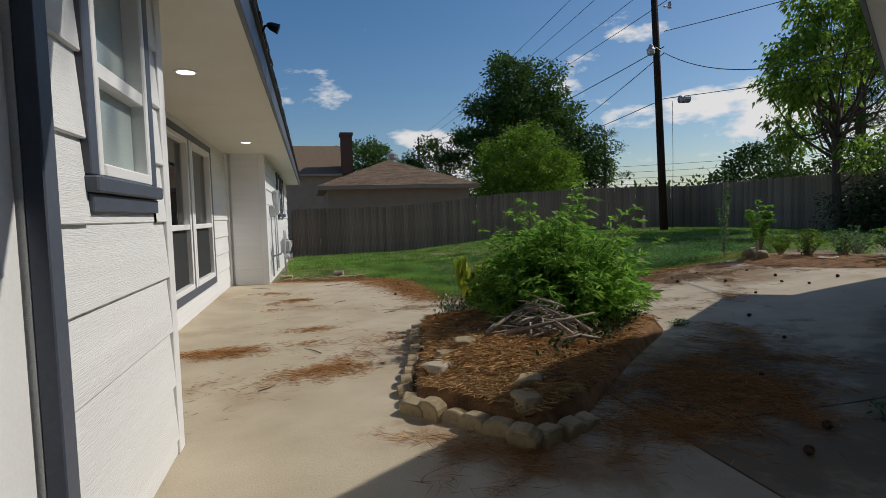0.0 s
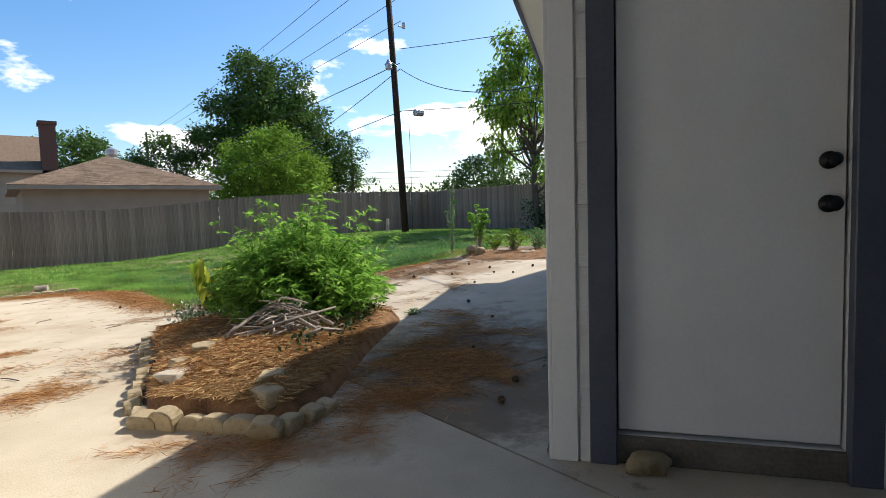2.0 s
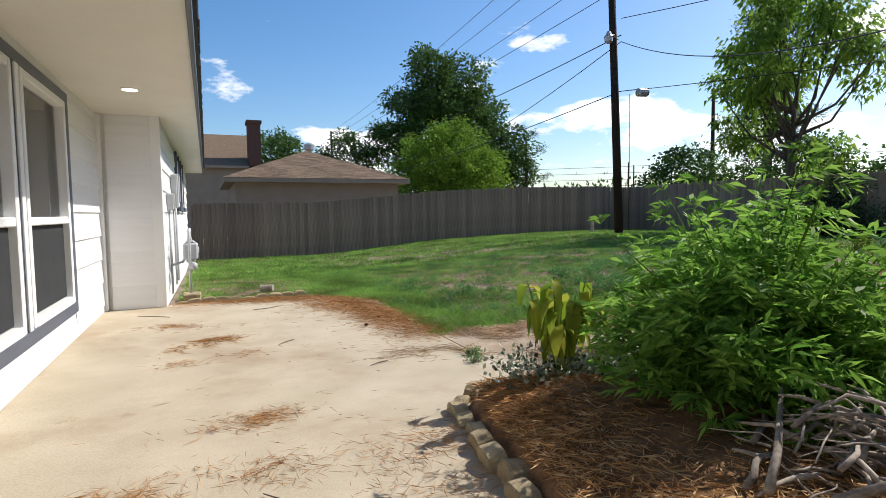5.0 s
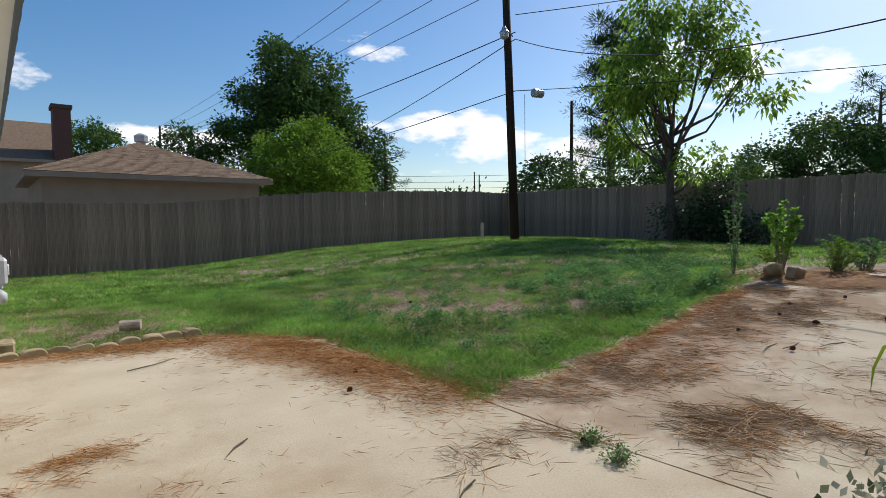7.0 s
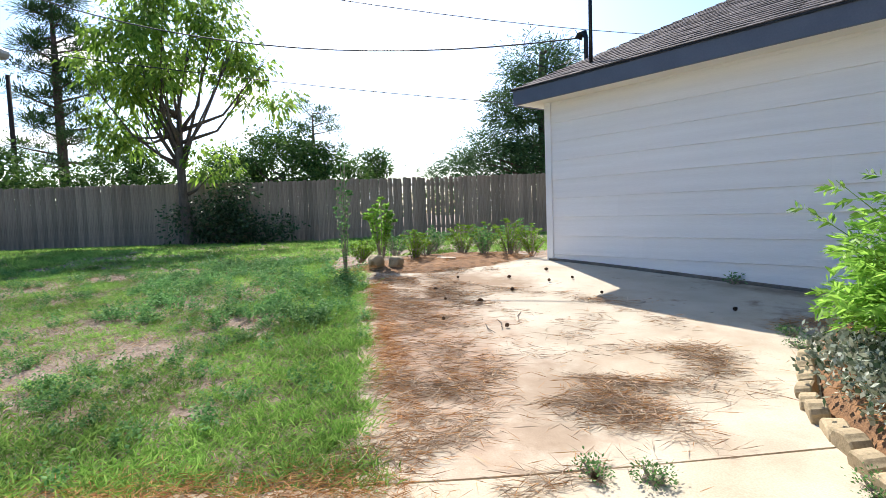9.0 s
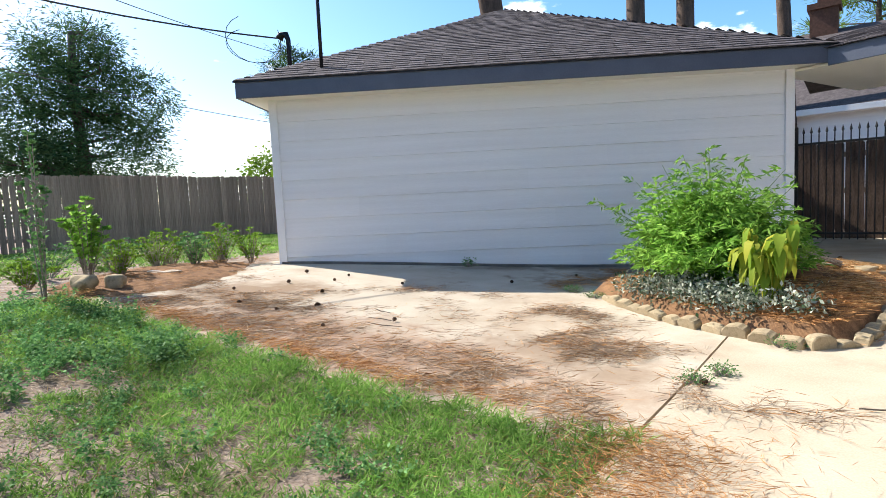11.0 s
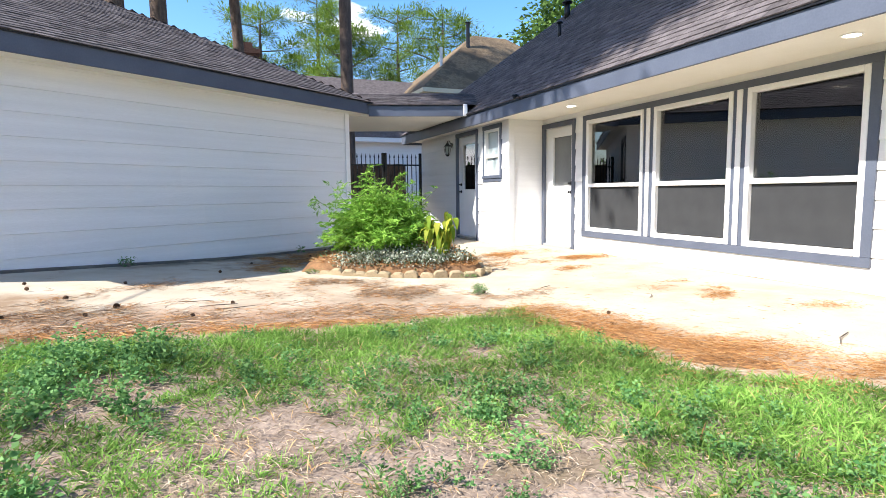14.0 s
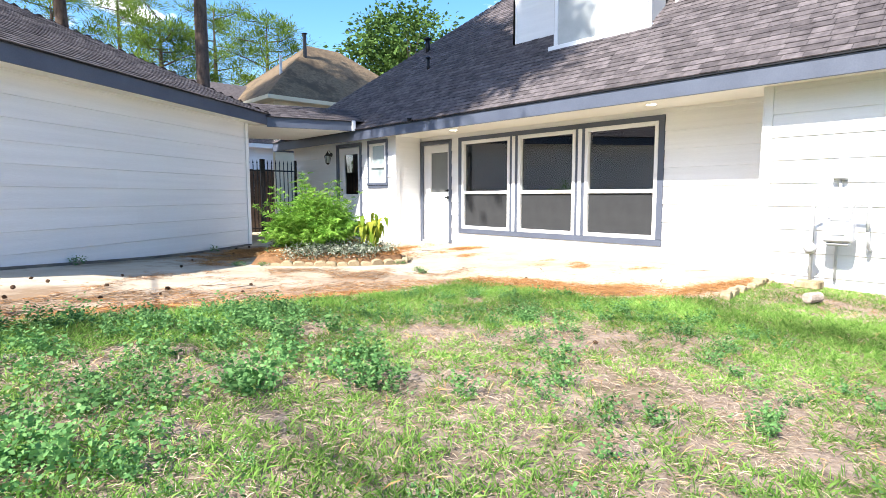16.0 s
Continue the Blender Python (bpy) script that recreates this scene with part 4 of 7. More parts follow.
def fence_run(name, a, b, label, seed=0, gap_at=None, sink=0.0, pickets=PICKETS):
    a, b = Vector((*a, 0)), Vector((*b, 0))
    d = (b - a).normalized()
    turn = math.atan2(d.y, d.x)
    L = (b - a).length
    t = thing(name, label, "fence", kind="structure")
    rnd = random.Random(seed)
    n = int(L / 0.144)
    for k in range(n):
        p = a + d * (0.144 * (k + 0.5))
        ob = new("picket", pickets[rnd.randrange(4)])
        ob.parent = t
        zo = rnd.uniform(-0.012, 0.012) + (rnd.uniform(-0.06, -0.01) if gap_at and gap_at[0] < k < gap_at[1] else 0)
        ob.matrix_basis = Matrix.Translation((p.x, p.y, gz(p.x, p.y) + zo - sink)) @ Matrix.Rotation(turn, 4, 'Z') @ Matrix.Rotation(rnd.uniform(-0.007, 0.007), 4, 'Y')
        ob.scale = (rnd.uniform(0.995, 1.05) if not (gap_at and gap_at[0] < k < gap_at[1]) else 0.86, 1, rnd.uniform(0.994, 1.006))
    nrm = Vector((-d.y, d.x, 0))
    s = 0.0
    while s < L:
        e = min(s + 2.4, L)
        for rz in (0.3, 0.95, 1.6):
            p0, p1 = a + d * s + nrm * 0.035, a + d * e + nrm * 0.035
            p0.z, p1.z = gz(p0.x, p0.y) + rz - sink, gz(p1.x, p1.y) + rz - sink
            bm = bmesh.new()
            mid = (p0 + p1) / 2
            m = Matrix.Translation(mid) @ (p1 - p0).to_track_quat('X', 'Z').to_matrix().to_4x4()
            box(bm, -(e - s) / 2, (e - s) / 2, -0.02, 0.02, -0.045, 0.045, m)
            part("rail", bm, M_FENCE, t)
        p0 = a + d * s + nrm * 0.1
        z = gz(p0.x, p0.y)
        part("post", boxes((p0.x - 0.045, p0.x + 0.045, p0.y - 0.045, p0.y + 0.045, z - 0.2, z + 1.75)), M_FENCE, t)
        s = e
    return t


fence_run("fence_back", (0.2, 21.75), (17.62, 21.2), "weathered grey-brown wooden picket privacy fence", 1)
fence_run("fence_far", (17.45, 21.25), (17.45, -6.0), "weathered grey-brown wooden picket privacy fence", 2, gap_at=(101, 109))
fence_run("fence_side", (17.4, -6.0), (8.0, -9.0), "weathered wooden picket fence behind the garage", 3)
fence_run("fence_passage", (5.2, -2.6), (0.3, -2.6), "dark brown wooden fence behind the iron gate", 4, sink=0.1, pickets=PICKETS_DARK)


# ---- foliage helpers ----
def leaf_cloud(name, pos, direc, length, width, material, parent=None, droop=0.0, seed=0, kind="", flat=False):
    """Many separate pointed leaves: positions, growing directions, lengths and widths as arrays."""
    rng = np.random.default_rng(seed)
    n = len(pos)
    direc = direc / np.maximum(np.linalg.norm(direc, axis=1, keepdims=True), 1e-6)
    side = np.cross(direc, rng.normal(size=(n, 3)) + np.array([0, 0, 0.45 if flat else 0.0]))
    side /= np.maximum(np.linalg.norm(side, axis=1, keepdims=True), 1e-6)
    length = np.broadcast_to(np.asarray(length, float), (n,))[:, None]
    width = np.broadcast_to(np.asarray(width, float), (n,))[:, None]
    mid = pos + direc * length * 0.45
    tip = pos + direc * length
    tip[:, 2] -= droop * length[:, 0]
    v = np.stack([pos, mid + side * width * 0.5, tip, mid - side * width * 0.5], 1).reshape(-1, 3)
    me = bpy.data.meshes.new(name)
    me.vertices.add(len(v))
    me.vertices.foreach_set("co", v.ravel())
    me.loops.add(4 * n)
    me.loops.foreach_set("vertex_index", np.arange(4 * n, dtype=np.int32))
    me.polygons.add(n)
    me.polygons.foreach_set("loop_start", np.arange(0, 4 * n, 4, dtype=np.int32))
    me.update(calc_edges=True)
    ob = part(name, me, material, parent)
    if kind:
        ob["kind"] = kind
    return ob


def crown_points(rng, blobs, clumps, per, spread):
    """Clump centres scattered through ellipsoids, denser near their skins, and leaf points round them."""
    vol = np.array([b[3] * b[4] * b[5] for b in blobs]) ** 0.75
    pick = rng.choice(len(blobs), clumps, p=vol / vol.sum())
    u = rng.normal(size=(clumps, 3))
    u /= np.linalg.norm(u, axis=1, keepdims=True)
    r = rng.uniform(0.35, 1.0, clumps) ** 0.6
    bl = np.array([b for b in blobs])
    c = bl[pick, :3] + u * bl[pick, 3:6] * r[:, None]
    size = spread * rng.uniform(0.6, 1.4, clumps)
    idx = np.repeat(np.arange(clumps), per)
    off = rng.normal(size=(clumps * per, 3)) * np.array([1, 1, 0.65])
    p = c[idx] + off * size[idx][:, None] * 0.55
    return c, p, off + np.array([0, 0, 0.15])


def tree(name, base, trunk_h, r0, blobs, label, leaf, clumps, per, spread, size, bark=None, seed=0, limbs=9, category="tree", lean=(0, 0), width=0.55, droop=0.2, kind=""):
    """A tapered trunk with limbs to some of the clumps and a crown of separate leaves. blobs are relative to base."""
    t = thing(name, label, category, pose(*base), kind=kind)
    rng = np.random.default_rng(seed)
    rnd = random.Random(seed)
    c, p, d = crown_points(rng, blobs, clumps, per, spread)
    bm = bmesh.new()
    top = Vector((lean[0], lean[1], trunk_h))
    path = [Vector((0, 0, -0.15))] + [top * f + Vector((rnd.uniform(-1, 1), rnd.uniform(-1, 1), 0)) * r0 * 0.5 for f in (0.05, 0.35, 0.7)] + [top]
    tube(bm, path, [r0 * 1.35, r0 * 1.05, r0 * 0.85, r0 * 0.7, r0 * 0.45], 10)
    for k in range(limbs):
        e = Vector(c[rnd.randrange(len(c))])
        s = top * rnd.uniform(0.55, 1.0)
        if e.z < s.z - 0.3:
            s = top * max(0.25, min(0.9, (e.z - 0.5) / max(trunk_h, 0.1)))
        m1 = s.lerp(e, 0.45) + Vector((0, 0, -0.1 * (e - s).length)) + Vector((rnd.uniform(-1, 1), rnd.uniform(-1, 1), rnd.uniform(-1, 1))) * 0.08 * (e - s).length
        tube(bm, [s, m1, e], [r0 * 0.42, r0 * 0.22, r0 * 0.06], 6)
        for q in range(2):
            e2 = e + Vector((rnd.uniform(-1, 1), rnd.uniform(-1, 1), rnd.uniform(-0.3, 0.8))) * spread * 1.3
            tube(bm, [m1.lerp(e, 0.5), e2], [r0 * 0.13, r0 * 0.03], 5)
    part("trunk", bm, bark or M_BARK, t, smooth=True)
    ln = size * rng.uniform(0.65, 1.35, len(p))
    leaf_cloud("crown", p, d, ln, ln * width, leaf, t, droop, seed)
    return t


def pine(name, base, h, r0, first, reach, label, leaf, seed, boughs=18, tufts=5, needles=70, tuft=0.42, size=0.26, width=0.09, extra=(), bark=None, lean=(0, 0), taper=0.45, clear=None):
    """A pine: bare lower trunk, boughs from the height first upwards, each with flattened tufts of needles along its outer half."""
    t = thing(name, label, "pine tree", pose(*base))
    rng = np.random.default_rng(seed)
    rnd = random.Random(seed)
    bm = bmesh.new()
    top = Vector((lean[0], lean[1], h))
    tube(bm, [Vector((0, 0, -0.2)), top * 0.02, top * 0.4, top * 0.75, top], [r0 * 1.25, r0 * 1.05, r0 * 0.9, r0 * 0.6, r0 * 0.1], 12)
    centres = []
    turn = rnd.uniform(0, 6)
    for k in range(boughs):
        f = (k + rnd.random() * 0.6) / boughs
        z = first + (h - first) * f
        s = top * (z / h)
        turn += 2.4 + rnd.uniform(-0.5, 0.5)
        L = reach * (1 - taper * f) * rnd.uniform(0.6, 1.1)
        o = Vector((math.cos(turn), math.sin(turn), 0))
        e = s + o * L + Vector((0, 0, L * rnd.uniform(0.0, 0.35)))
        m = s.lerp(e, 0.5) + Vector((0, 0, L * rnd.uniform(-0.08, 0.05)))
        tube(bm, [s, m, e], [r0 * 0.28 * (1 - 0.5 * f) + 0.01, r0 * 0.14 + 0.008, 0.012], 6)
        for q in range(tufts):
            g = 0.45 + 0.55 * (q + rnd.random()) / tufts
            centres.append(m.lerp(e, (g - 0.5) * 2) + Vector((rnd.uniform(-1, 1), rnd.uniform(-1, 1), rnd.uniform(-0.1, 0.5))) * L * 0.2)
    for c in extra:
        s = top * min(0.97, c[2] / h * 0.9)
        e = Vector(c[:3])
        tube(bm, [s, s.lerp(e, 0.5) + Vector((0, 0, 0.3)), e], [r0 * 0.3, r0 * 0.2, 0.02], 6)
        for q in range(c[4]):
            centres.append(e + Vector((rnd.gauss(0, 1), rnd.gauss(0, 1), rnd.gauss(0, 0.35))) * c[3] * 0.6)
    part("trunk", bm, bark or M_PINEBARK, t, smooth=True)
    if clear:
        centres = [v for v in centres if clear(v + Vector(base))]
    c = np.array([tuple(v) for v in centres])
    idx = np.repeat(np.arange(len(c)), needles)
    off = rng.normal(size=(len(idx), 3)) * np.array([1, 1, 0.5])
    sc = tuft * rng.uniform(0.6, 1.35, len(c))
    P = c[idx] + off * sc[idx][:, None] * 0.5
    D = off + np.array([0, 0, 0.45])
    ln = size * rng.uniform(0.7, 1.3, len(P))
    leaf_cloud("crown", P, D, ln, ln * width * 2.2, leaf, t, 0.1, seed)
    return t


# ---- neighbouring houses ----
def far_house(name, label, x0, x1, y0, y1, eave, ridge, over=0.4, wall_mat=None, roof_mat=None, hip=True, axis='x', base=-0.4):
    t = thing(name, label, "house")
    part("wall", boxes((x0, x1, y0, y1, base, eave)), wall_mat, t)
    X0, X1, Y0, Y1 = x0 - over, x1 + over, y0 - over, y1 + over
    part("fascia", boxes((X0, X1, Y0, Y1, eave - 0.06, eave + 0.1)), wall_mat, t)
    if axis == 'x':
        d = (Y1 - Y0) / 2 if hip else 0.0
        d = min(d, (X1 - X0) / 2 - 0.01)
        r0, r1 = (X0 + d, (Y0 + Y1) / 2, ridge), (X1 - d, (Y0 + Y1) / 2, ridge)
    else:
        d = min((X1 - X0) / 2, (Y1 - Y0) / 2 - 0.01) if hip else 0.0
        r0, r1 = ((X0 + X1) / 2, Y0 + d, ridge), ((X0 + X1) / 2, Y1 - d, ridge)
    bm = bmesh.new()
    e = eave + 0.1
    a, b, c, d_, p, q = [bm.verts.new(v) for v in ((X0, Y0, e), (X1, Y0, e), (X1, Y1, e), (X0, Y1, e), r0, r1)]
    if axis == 'x':
        fs = ((a, b, q, p), (b, c, q), (c, d_, p, q), (d_, a, p))
    else:
        fs = ((a, b, p), (b, c, q, p), (c, d_, q), (d_, a, p, q))
    for f in fs:
        bm.faces.new(f)
    roof = part("roof", bm, roof_mat, t)
    return t, roof


nb, rf = far_house("neighbour_house", "tan single-storey house with a brown hip roof", 1.7, 8.55, 26.0, 33.2, 2.45, 4.1, 0.42, M_TAN, M_SHINGLE_BROWN)
Yh, hh = 25.58, 4.0
runb = math.hypot(29.6 - Yh, 4.1 - 2.55)
tabs("shingles", nb, (5.12, Yh, 2.56), (1, 0, 0), (0, 29.6 - Yh, 4.1 - 2.55), lambda s: (-3.85 * (1 - s / runb) - 0.0, 3.85 * (1 - s / runb)), 32, step=0.14, tab=0.32, material=M_SHINGLE_BROWN, seed=11)
part("roof_turbine_vent", tube(bmesh.new(), [(5.6, 31.5, 3.6), (5.6, 31.5, 4.3), (5.6, 31.5, 4.4), (5.6, 31.5, 4.65), (5.6, 31.5, 4.75)], [0.12, 0.12, 0.26, 0.28, 0.1], 12), M_STEEL, nb, "grey turbine vent")
nb2, rf2 = far_house("chimney_house", "tan house with a steep brown roof and brick chimney", -9.0, 3.7, 41.4, 50.0, 4.2, 6.9, 0.4, M_TAN, M_SHINGLE_BROWN, hip=False)
part("chimney", boxes((3.3, 4.1, 41.0, 42.2, 0.0, 7.1), (3.22, 4.18, 40.92, 42.28, 7.1, 7.3)), M_BRICK, nb2, "red-brown brick chimney")
hw1, _ = far_house("house_behind_garage", "white-sided house with a dark shingle roof", -6.0, 4.4, -19.0, -9.5, 3.0, 6.3, 0.4, M_SIDING, M_SHINGLE, hip=False)
part("chimney", boxes((3.1, 3.9, -14.7, -13.9, 3.0, 7.0), (3.02, 3.98, -14.78, -13.82, 7.0, 7.2), (3.3, 3.7, -14.5, -14.1, 7.2, 7.5)), M_BRICK, hw1, "dark brick chimney")
hw2, _ = far_house("two_storey_house", "cream two-storey house with a brown hip roof", -12.0, -3.0, -16.5, -9.3, 4.95, 8.4, 0.45, M_CREAM, M_SHINGLE_GOLD)
part("vent_pipe", tube(bmesh.new(), [(-5.9, -11.9, 6.8), (-5.9, -11.9, 8.6), (-5.9, -11.9, 8.65)], [0.09, 0.09, 0.15], 8), M_BLACK, hw2)
part("vent_pipe", tube(bmesh.new(), [(-4.2, -11.0, 5.6), (-4.2, -11.0, 7.2)], 0.07, 8), M_STEEL, hw2)

# dormer on the house roof
dm = thing("roof_dormer", "white dormer with a window in the shingle roof", "dormer", pose(0, 0, 0))
DX, D0, D1, DZ = -1.25, 4.85, 8.1, 3.9
part("front_wall", boxes((DX - 0.1, DX, D0, 6.15, roof_z(DX) - 0.15, 5.4)), M_SIDING, dm, "white siding")
for yy in (D0, D1):
    bm = bmesh.new()
    v = [bm.verts.new(p) for p in ((DX - 0.0, yy, roof_z(DX) - 0.1), (DX, yy, 5.4), (DX - 2.2, yy, 5.4))]
    w = [bm.verts.new((p.co.x, p.co.y + 0.05, p.co.z)) for p in v]
    bm.faces.new(v)
    bm.faces.new(w[::-1])
    for i in range(3):
        bm.faces.new((v[i], w[i], w[(i + 1) % 3], v[(i + 1) % 3]))
    part("cheek", bm, M_SIDING, dm)
part("dormer_roof", boxes((DX - 2.5, DX + 0.3, D0 - 0.3, D1 + 0.3, 5.4, 5.5)), M_SHINGLE, dm)
DF = -0.75
part("window_sill", boxes((DF - 0.6, DF + 0.04, 6.1, 8.0, roof_z(DF) - 0.2, roof_z(DF) + 0.06), r=0.01), M_WHITE, dm, "white sill")
part("bay_wall", boxes((DF - 0.5, DF - 0.06, 6.15, 7.95, roof_z(DF) - 0.1, 5.4)), M_ROOM, dm)
for a, b in ((6.2, 6.27), (7.02, 7.09), (7.84, 7.91)):
    part("window_stile", boxes((DF - 0.06, DF, a, b, roof_z(DF) + 0.06, 5.4), r=0.005), M_WHITE, dm)
for a, b in ((6.27, 7.02), (7.09, 7.84)):
    part("pane", boxes((DF - 0.04, DF - 0.03, a, b, roof_z(DF) + 0.06, 5.4)), M_GLASS, dm)
for a, b in ((6.27, 7.02), (7.09, 7.84)):
    part("blind", boxes((DF - 0.03, DF - 0.022, a, b, roof_z(DF) + 0.06, 5.4)), M_BLIND, dm, "pale drawn blind")

# ---- trees ----
tree("oak_tree", (19.4, 45.2, 0.2), 6.0, 0.5, [(0, 0, 7.5, 4.4, 4, 3.6), (-1.6, -1, 12.2, 2.3, 2.3, 2.2), (1.2, -1, 11.6, 2.2, 2.3, 2.2), (-3.2, 0, 9.6, 2.0, 2.2, 1.8), (3.2, 0, 8.9, 2.2, 2.2, 1.8), (5.4, -1.0, 6.4, 2.0, 2.0, 1.8), (6.2, -1, 4.4, 1.9, 2, 1.8), (-4.6, 0.5, 6.6, 2.0, 2.0, 2.0), (1, 0, 4.6, 5, 4, 2.6), (-0.4, -2, 9.6, 2.6, 2.2, 1.8)],
     "tall dark green oak behind the fence", M_OAK, 1000, 60, 0.62, 0.26, seed=21, limbs=14)
pine("pine_tree", (26.2, 43.5, 0.2), 8.2, 0.15, 2.2, 2.2, "slim pine with layered boughs behind the fence", M_PINE, 22, boughs=12, tufts=3)
tree("light_green_tree", (15.6, 36.6, 0.1), 2.4, 0.22, [(0, 0, 4.2, 3.4, 3.0, 3.0), (-1.8, 0, 3.2, 2.2, 2.2, 2.2), (2.0, 0, 3.2, 2.4, 2.2, 2.4), (0.3, 0, 5.9, 1.7, 1.7, 1.4)],
     "round light green tree behind the fence", M_LIME, 480, 60, 0.5, 0.2, seed=23, limbs=12)
tree("oak_tree", (11.6, 48, 0.0), 3.5, 0.25, [(0, 0, 5.4, 2.3, 2.2, 2.4), (-2.0, 0, 4.6, 1.6, 1.5, 1.8)], "dark green tree beyond the neighbour's roof", M_OAK, 150, 70, 0.5, 0.22, seed=24)
tree("oak_tree", (6.9, 59, 0.0), 4.5, 0.3, [(0, 0, 6.8, 3.0, 2.6, 2.6), (0.5, 0, 4.5, 2.6, 2.4, 2.2)], "dark green tree beside the brick chimney", M_OAK, 160, 70, 0.6, 0.26, seed=25)
tree("yard_tree", (16.7, 13.5, 0.3), 3.7, 0.15, [(0, 0, 6.0, 1.2, 1.2, 1.4), (-0.4, 1.2, 5.2, 0.8, 0.9, 1.4), (0, -1.2, 5.4, 0.7, 0.9, 1.2), (0, -1.9, 4.7, 0.6, 0.7, 1.0), (-0.2, 0.6, 7.0, 0.8, 0.9, 0.7), (0.0, 1.8, 4.1, 0.7, 0.65, 1.2), (0.2, -0.7, 2.4, 0.6, 0.8, 0.6), (0.0, 0.6, 4.3, 0.9, 0.8, 1.1), (-0.3, 2.1, 5.3, 0.5, 0.5, 0.9), (0, -0.9, 6.7, 0.7, 0.8, 0.7), (0, -2.9, 4.1, 0.5, 0.6, 0.4), (-0.2, 1.5, 3.0, 0.5, 0.6, 0.5), (-1.3, 0.2, 5.0, 0.6, 0.7, 1.1)],
     "slender leafy tree with open crown by the fence", M_TREE, 330, 26, 0.3, 0.16, seed=26, limbs=28, width=0.6, droop=0.7)
tree("fence_bush", (16.9, 12.9, 0.25), 0.5, 0.05, [(0, 0, 0.7, 0.5, 1.3, 0.7), (-0.2, -1.6, 0.35, 0.4, 1.2, 0.4), (0.0, -0.6, 1.3, 0.35, 0.6, 0.6)], "dark tangled vine bush against the fence", M_JASMINE, 130, 30, 0.3, 0.11, seed=27, category="bush")
pine("pine_tree", (34.5, 27.3, 0.3), 14.3, 0.3, 4.0, 2.9, "tall pine with clumped dark boughs", M_PINE, 28, boughs=30, tufts=6, tuft=0.7, size=0.34, needles=95)
tree("hedge_trees", (27.5, 20.5, 0.3), 1.5, 0.15, [(-3.5, 3.5, 1.9, 2.4, 2.4, 2.2), (0, 0, 2.0, 2.6, 2.6, 2.3), (2.5, -3.5, 1.6, 2.2, 2.2, 1.9)], "dark understorey trees behind the fence", M_OAK, 300, 75, 0.5, 0.2, seed=29)
tree("broad_tree", (43.5, 16.5, 0.3), 4.0, 0.35, [(0, 0, 4.6, 3.6, 3.8, 2.9), (-1, 3.4, 3.6, 2.6, 2.8, 2.2), (0, -3.6, 3.4, 2.6, 2.6, 2.2)], "grey-green broadleaf tree beyond the fence", M_OAK, 320, 75, 0.6, 0.24, seed=30)
pine("pine_tree", (46.0, 14.5, 0.3), 9.3, 0.2, 5.0, 2.6, "pine with a flat dark crown", M_PINE, 31, boughs=12, tufts=5, tuft=0.6, size=0.34, taper=0.1)
tree("round_tree", (60.5, 10.4, 0.3), 5.0, 0.18, [(0, 0, 6.0, 1.6, 1.8, 1.7), (0, 0.3, 4.4, 1.4, 1.7, 1.2)], "small round dark tree far beyond the fence", M_OAK, 90, 34, 0.5, 0.34, seed=32)
tree("big_pine", (38.6, -2.6, 0.3), 11.5, 0.4, [(0, 0, 10.5, 2.6, 2.6, 2.2), (0, 1.6, 7.8, 2.6, 2.6, 1.8), (0, -2.6, 7.6, 2.6, 2.6, 2.2), (0, 3.2, 4.6, 2.6, 3.0, 1.7), (0, -1.0, 4.4, 3, 4.0, 2.4), (0, 6.2, 3.0, 2.2, 2.4, 1.7)],
     "large dense pine clump beyond the garage", M_PINE, 560, 80, 0.75, 0.3, seed=33, bark=M_PINEBARK, limbs=24, width=0.22)
pine("lone_pine", (38.0, -17.6, 0.3), 12.6, 0.26, 7.0, 2.6, "tall pine with a bare trunk and tufted crown", M_PINE, 34, boughs=18, tufts=5, needles=120, tuft=0.75, size=0.34, taper=0.2)
tree("broad_tree", (21.6, -7.6, 0.2), 1.8, 0.16, [(0, 0, 2.6, 2.2, 2.0, 1.9), (-1.2, -1.8, 2.6, 1.7, 1.7, 1.6), (1.4, 1.8, 2.0, 1.8, 1.8, 1.6)], "leafy green tree behind the side fence", M_LIME, 260, 40, 0.5, 0.2, seed=35)

# tall pines behind the garage, trunks bare to great height
rnd = random.Random(12)
# unseen boughs added to the first pine, placed to shade the house roof
SHADE_BOUGHS = []
for k in range(40):
    y, u = rnd.uniform(1.4, 7.0), rnd.uniform(0.0, 1.0)
    x = 10.9 - (3.2 if y < 4.5 else 1.7) * u
    SHADE_BOUGHS.append((x - 9.9, y + 4.5, 2.9 + 0.938 * (x - 0.5) + 1.75 * (10.9 - x) * 0.9, 0.6, 12))
TALL = [(9.9, -4.5, 0.33, 19, 12.0, 4.6, SHADE_BOUGHS),
        (7.4, -6.6, 0.27, 20, 8.0, 3.2, [(0.2, 2.2, 8.6, 1.3, 9), (1.3, 1.2, 8.2, 1.0, 8)]),
        (6.4, -7.9, 0.26, 20, 8.5, 3.0, [(-1.4, 1.5, 8.3, 1.0, 8)]),
        (3.8, -9.2, 0.19, 19, 10.5, 3.0, []),
        (1.25, -5.1, 0.19, 19, 12.0, 3.0, [])]
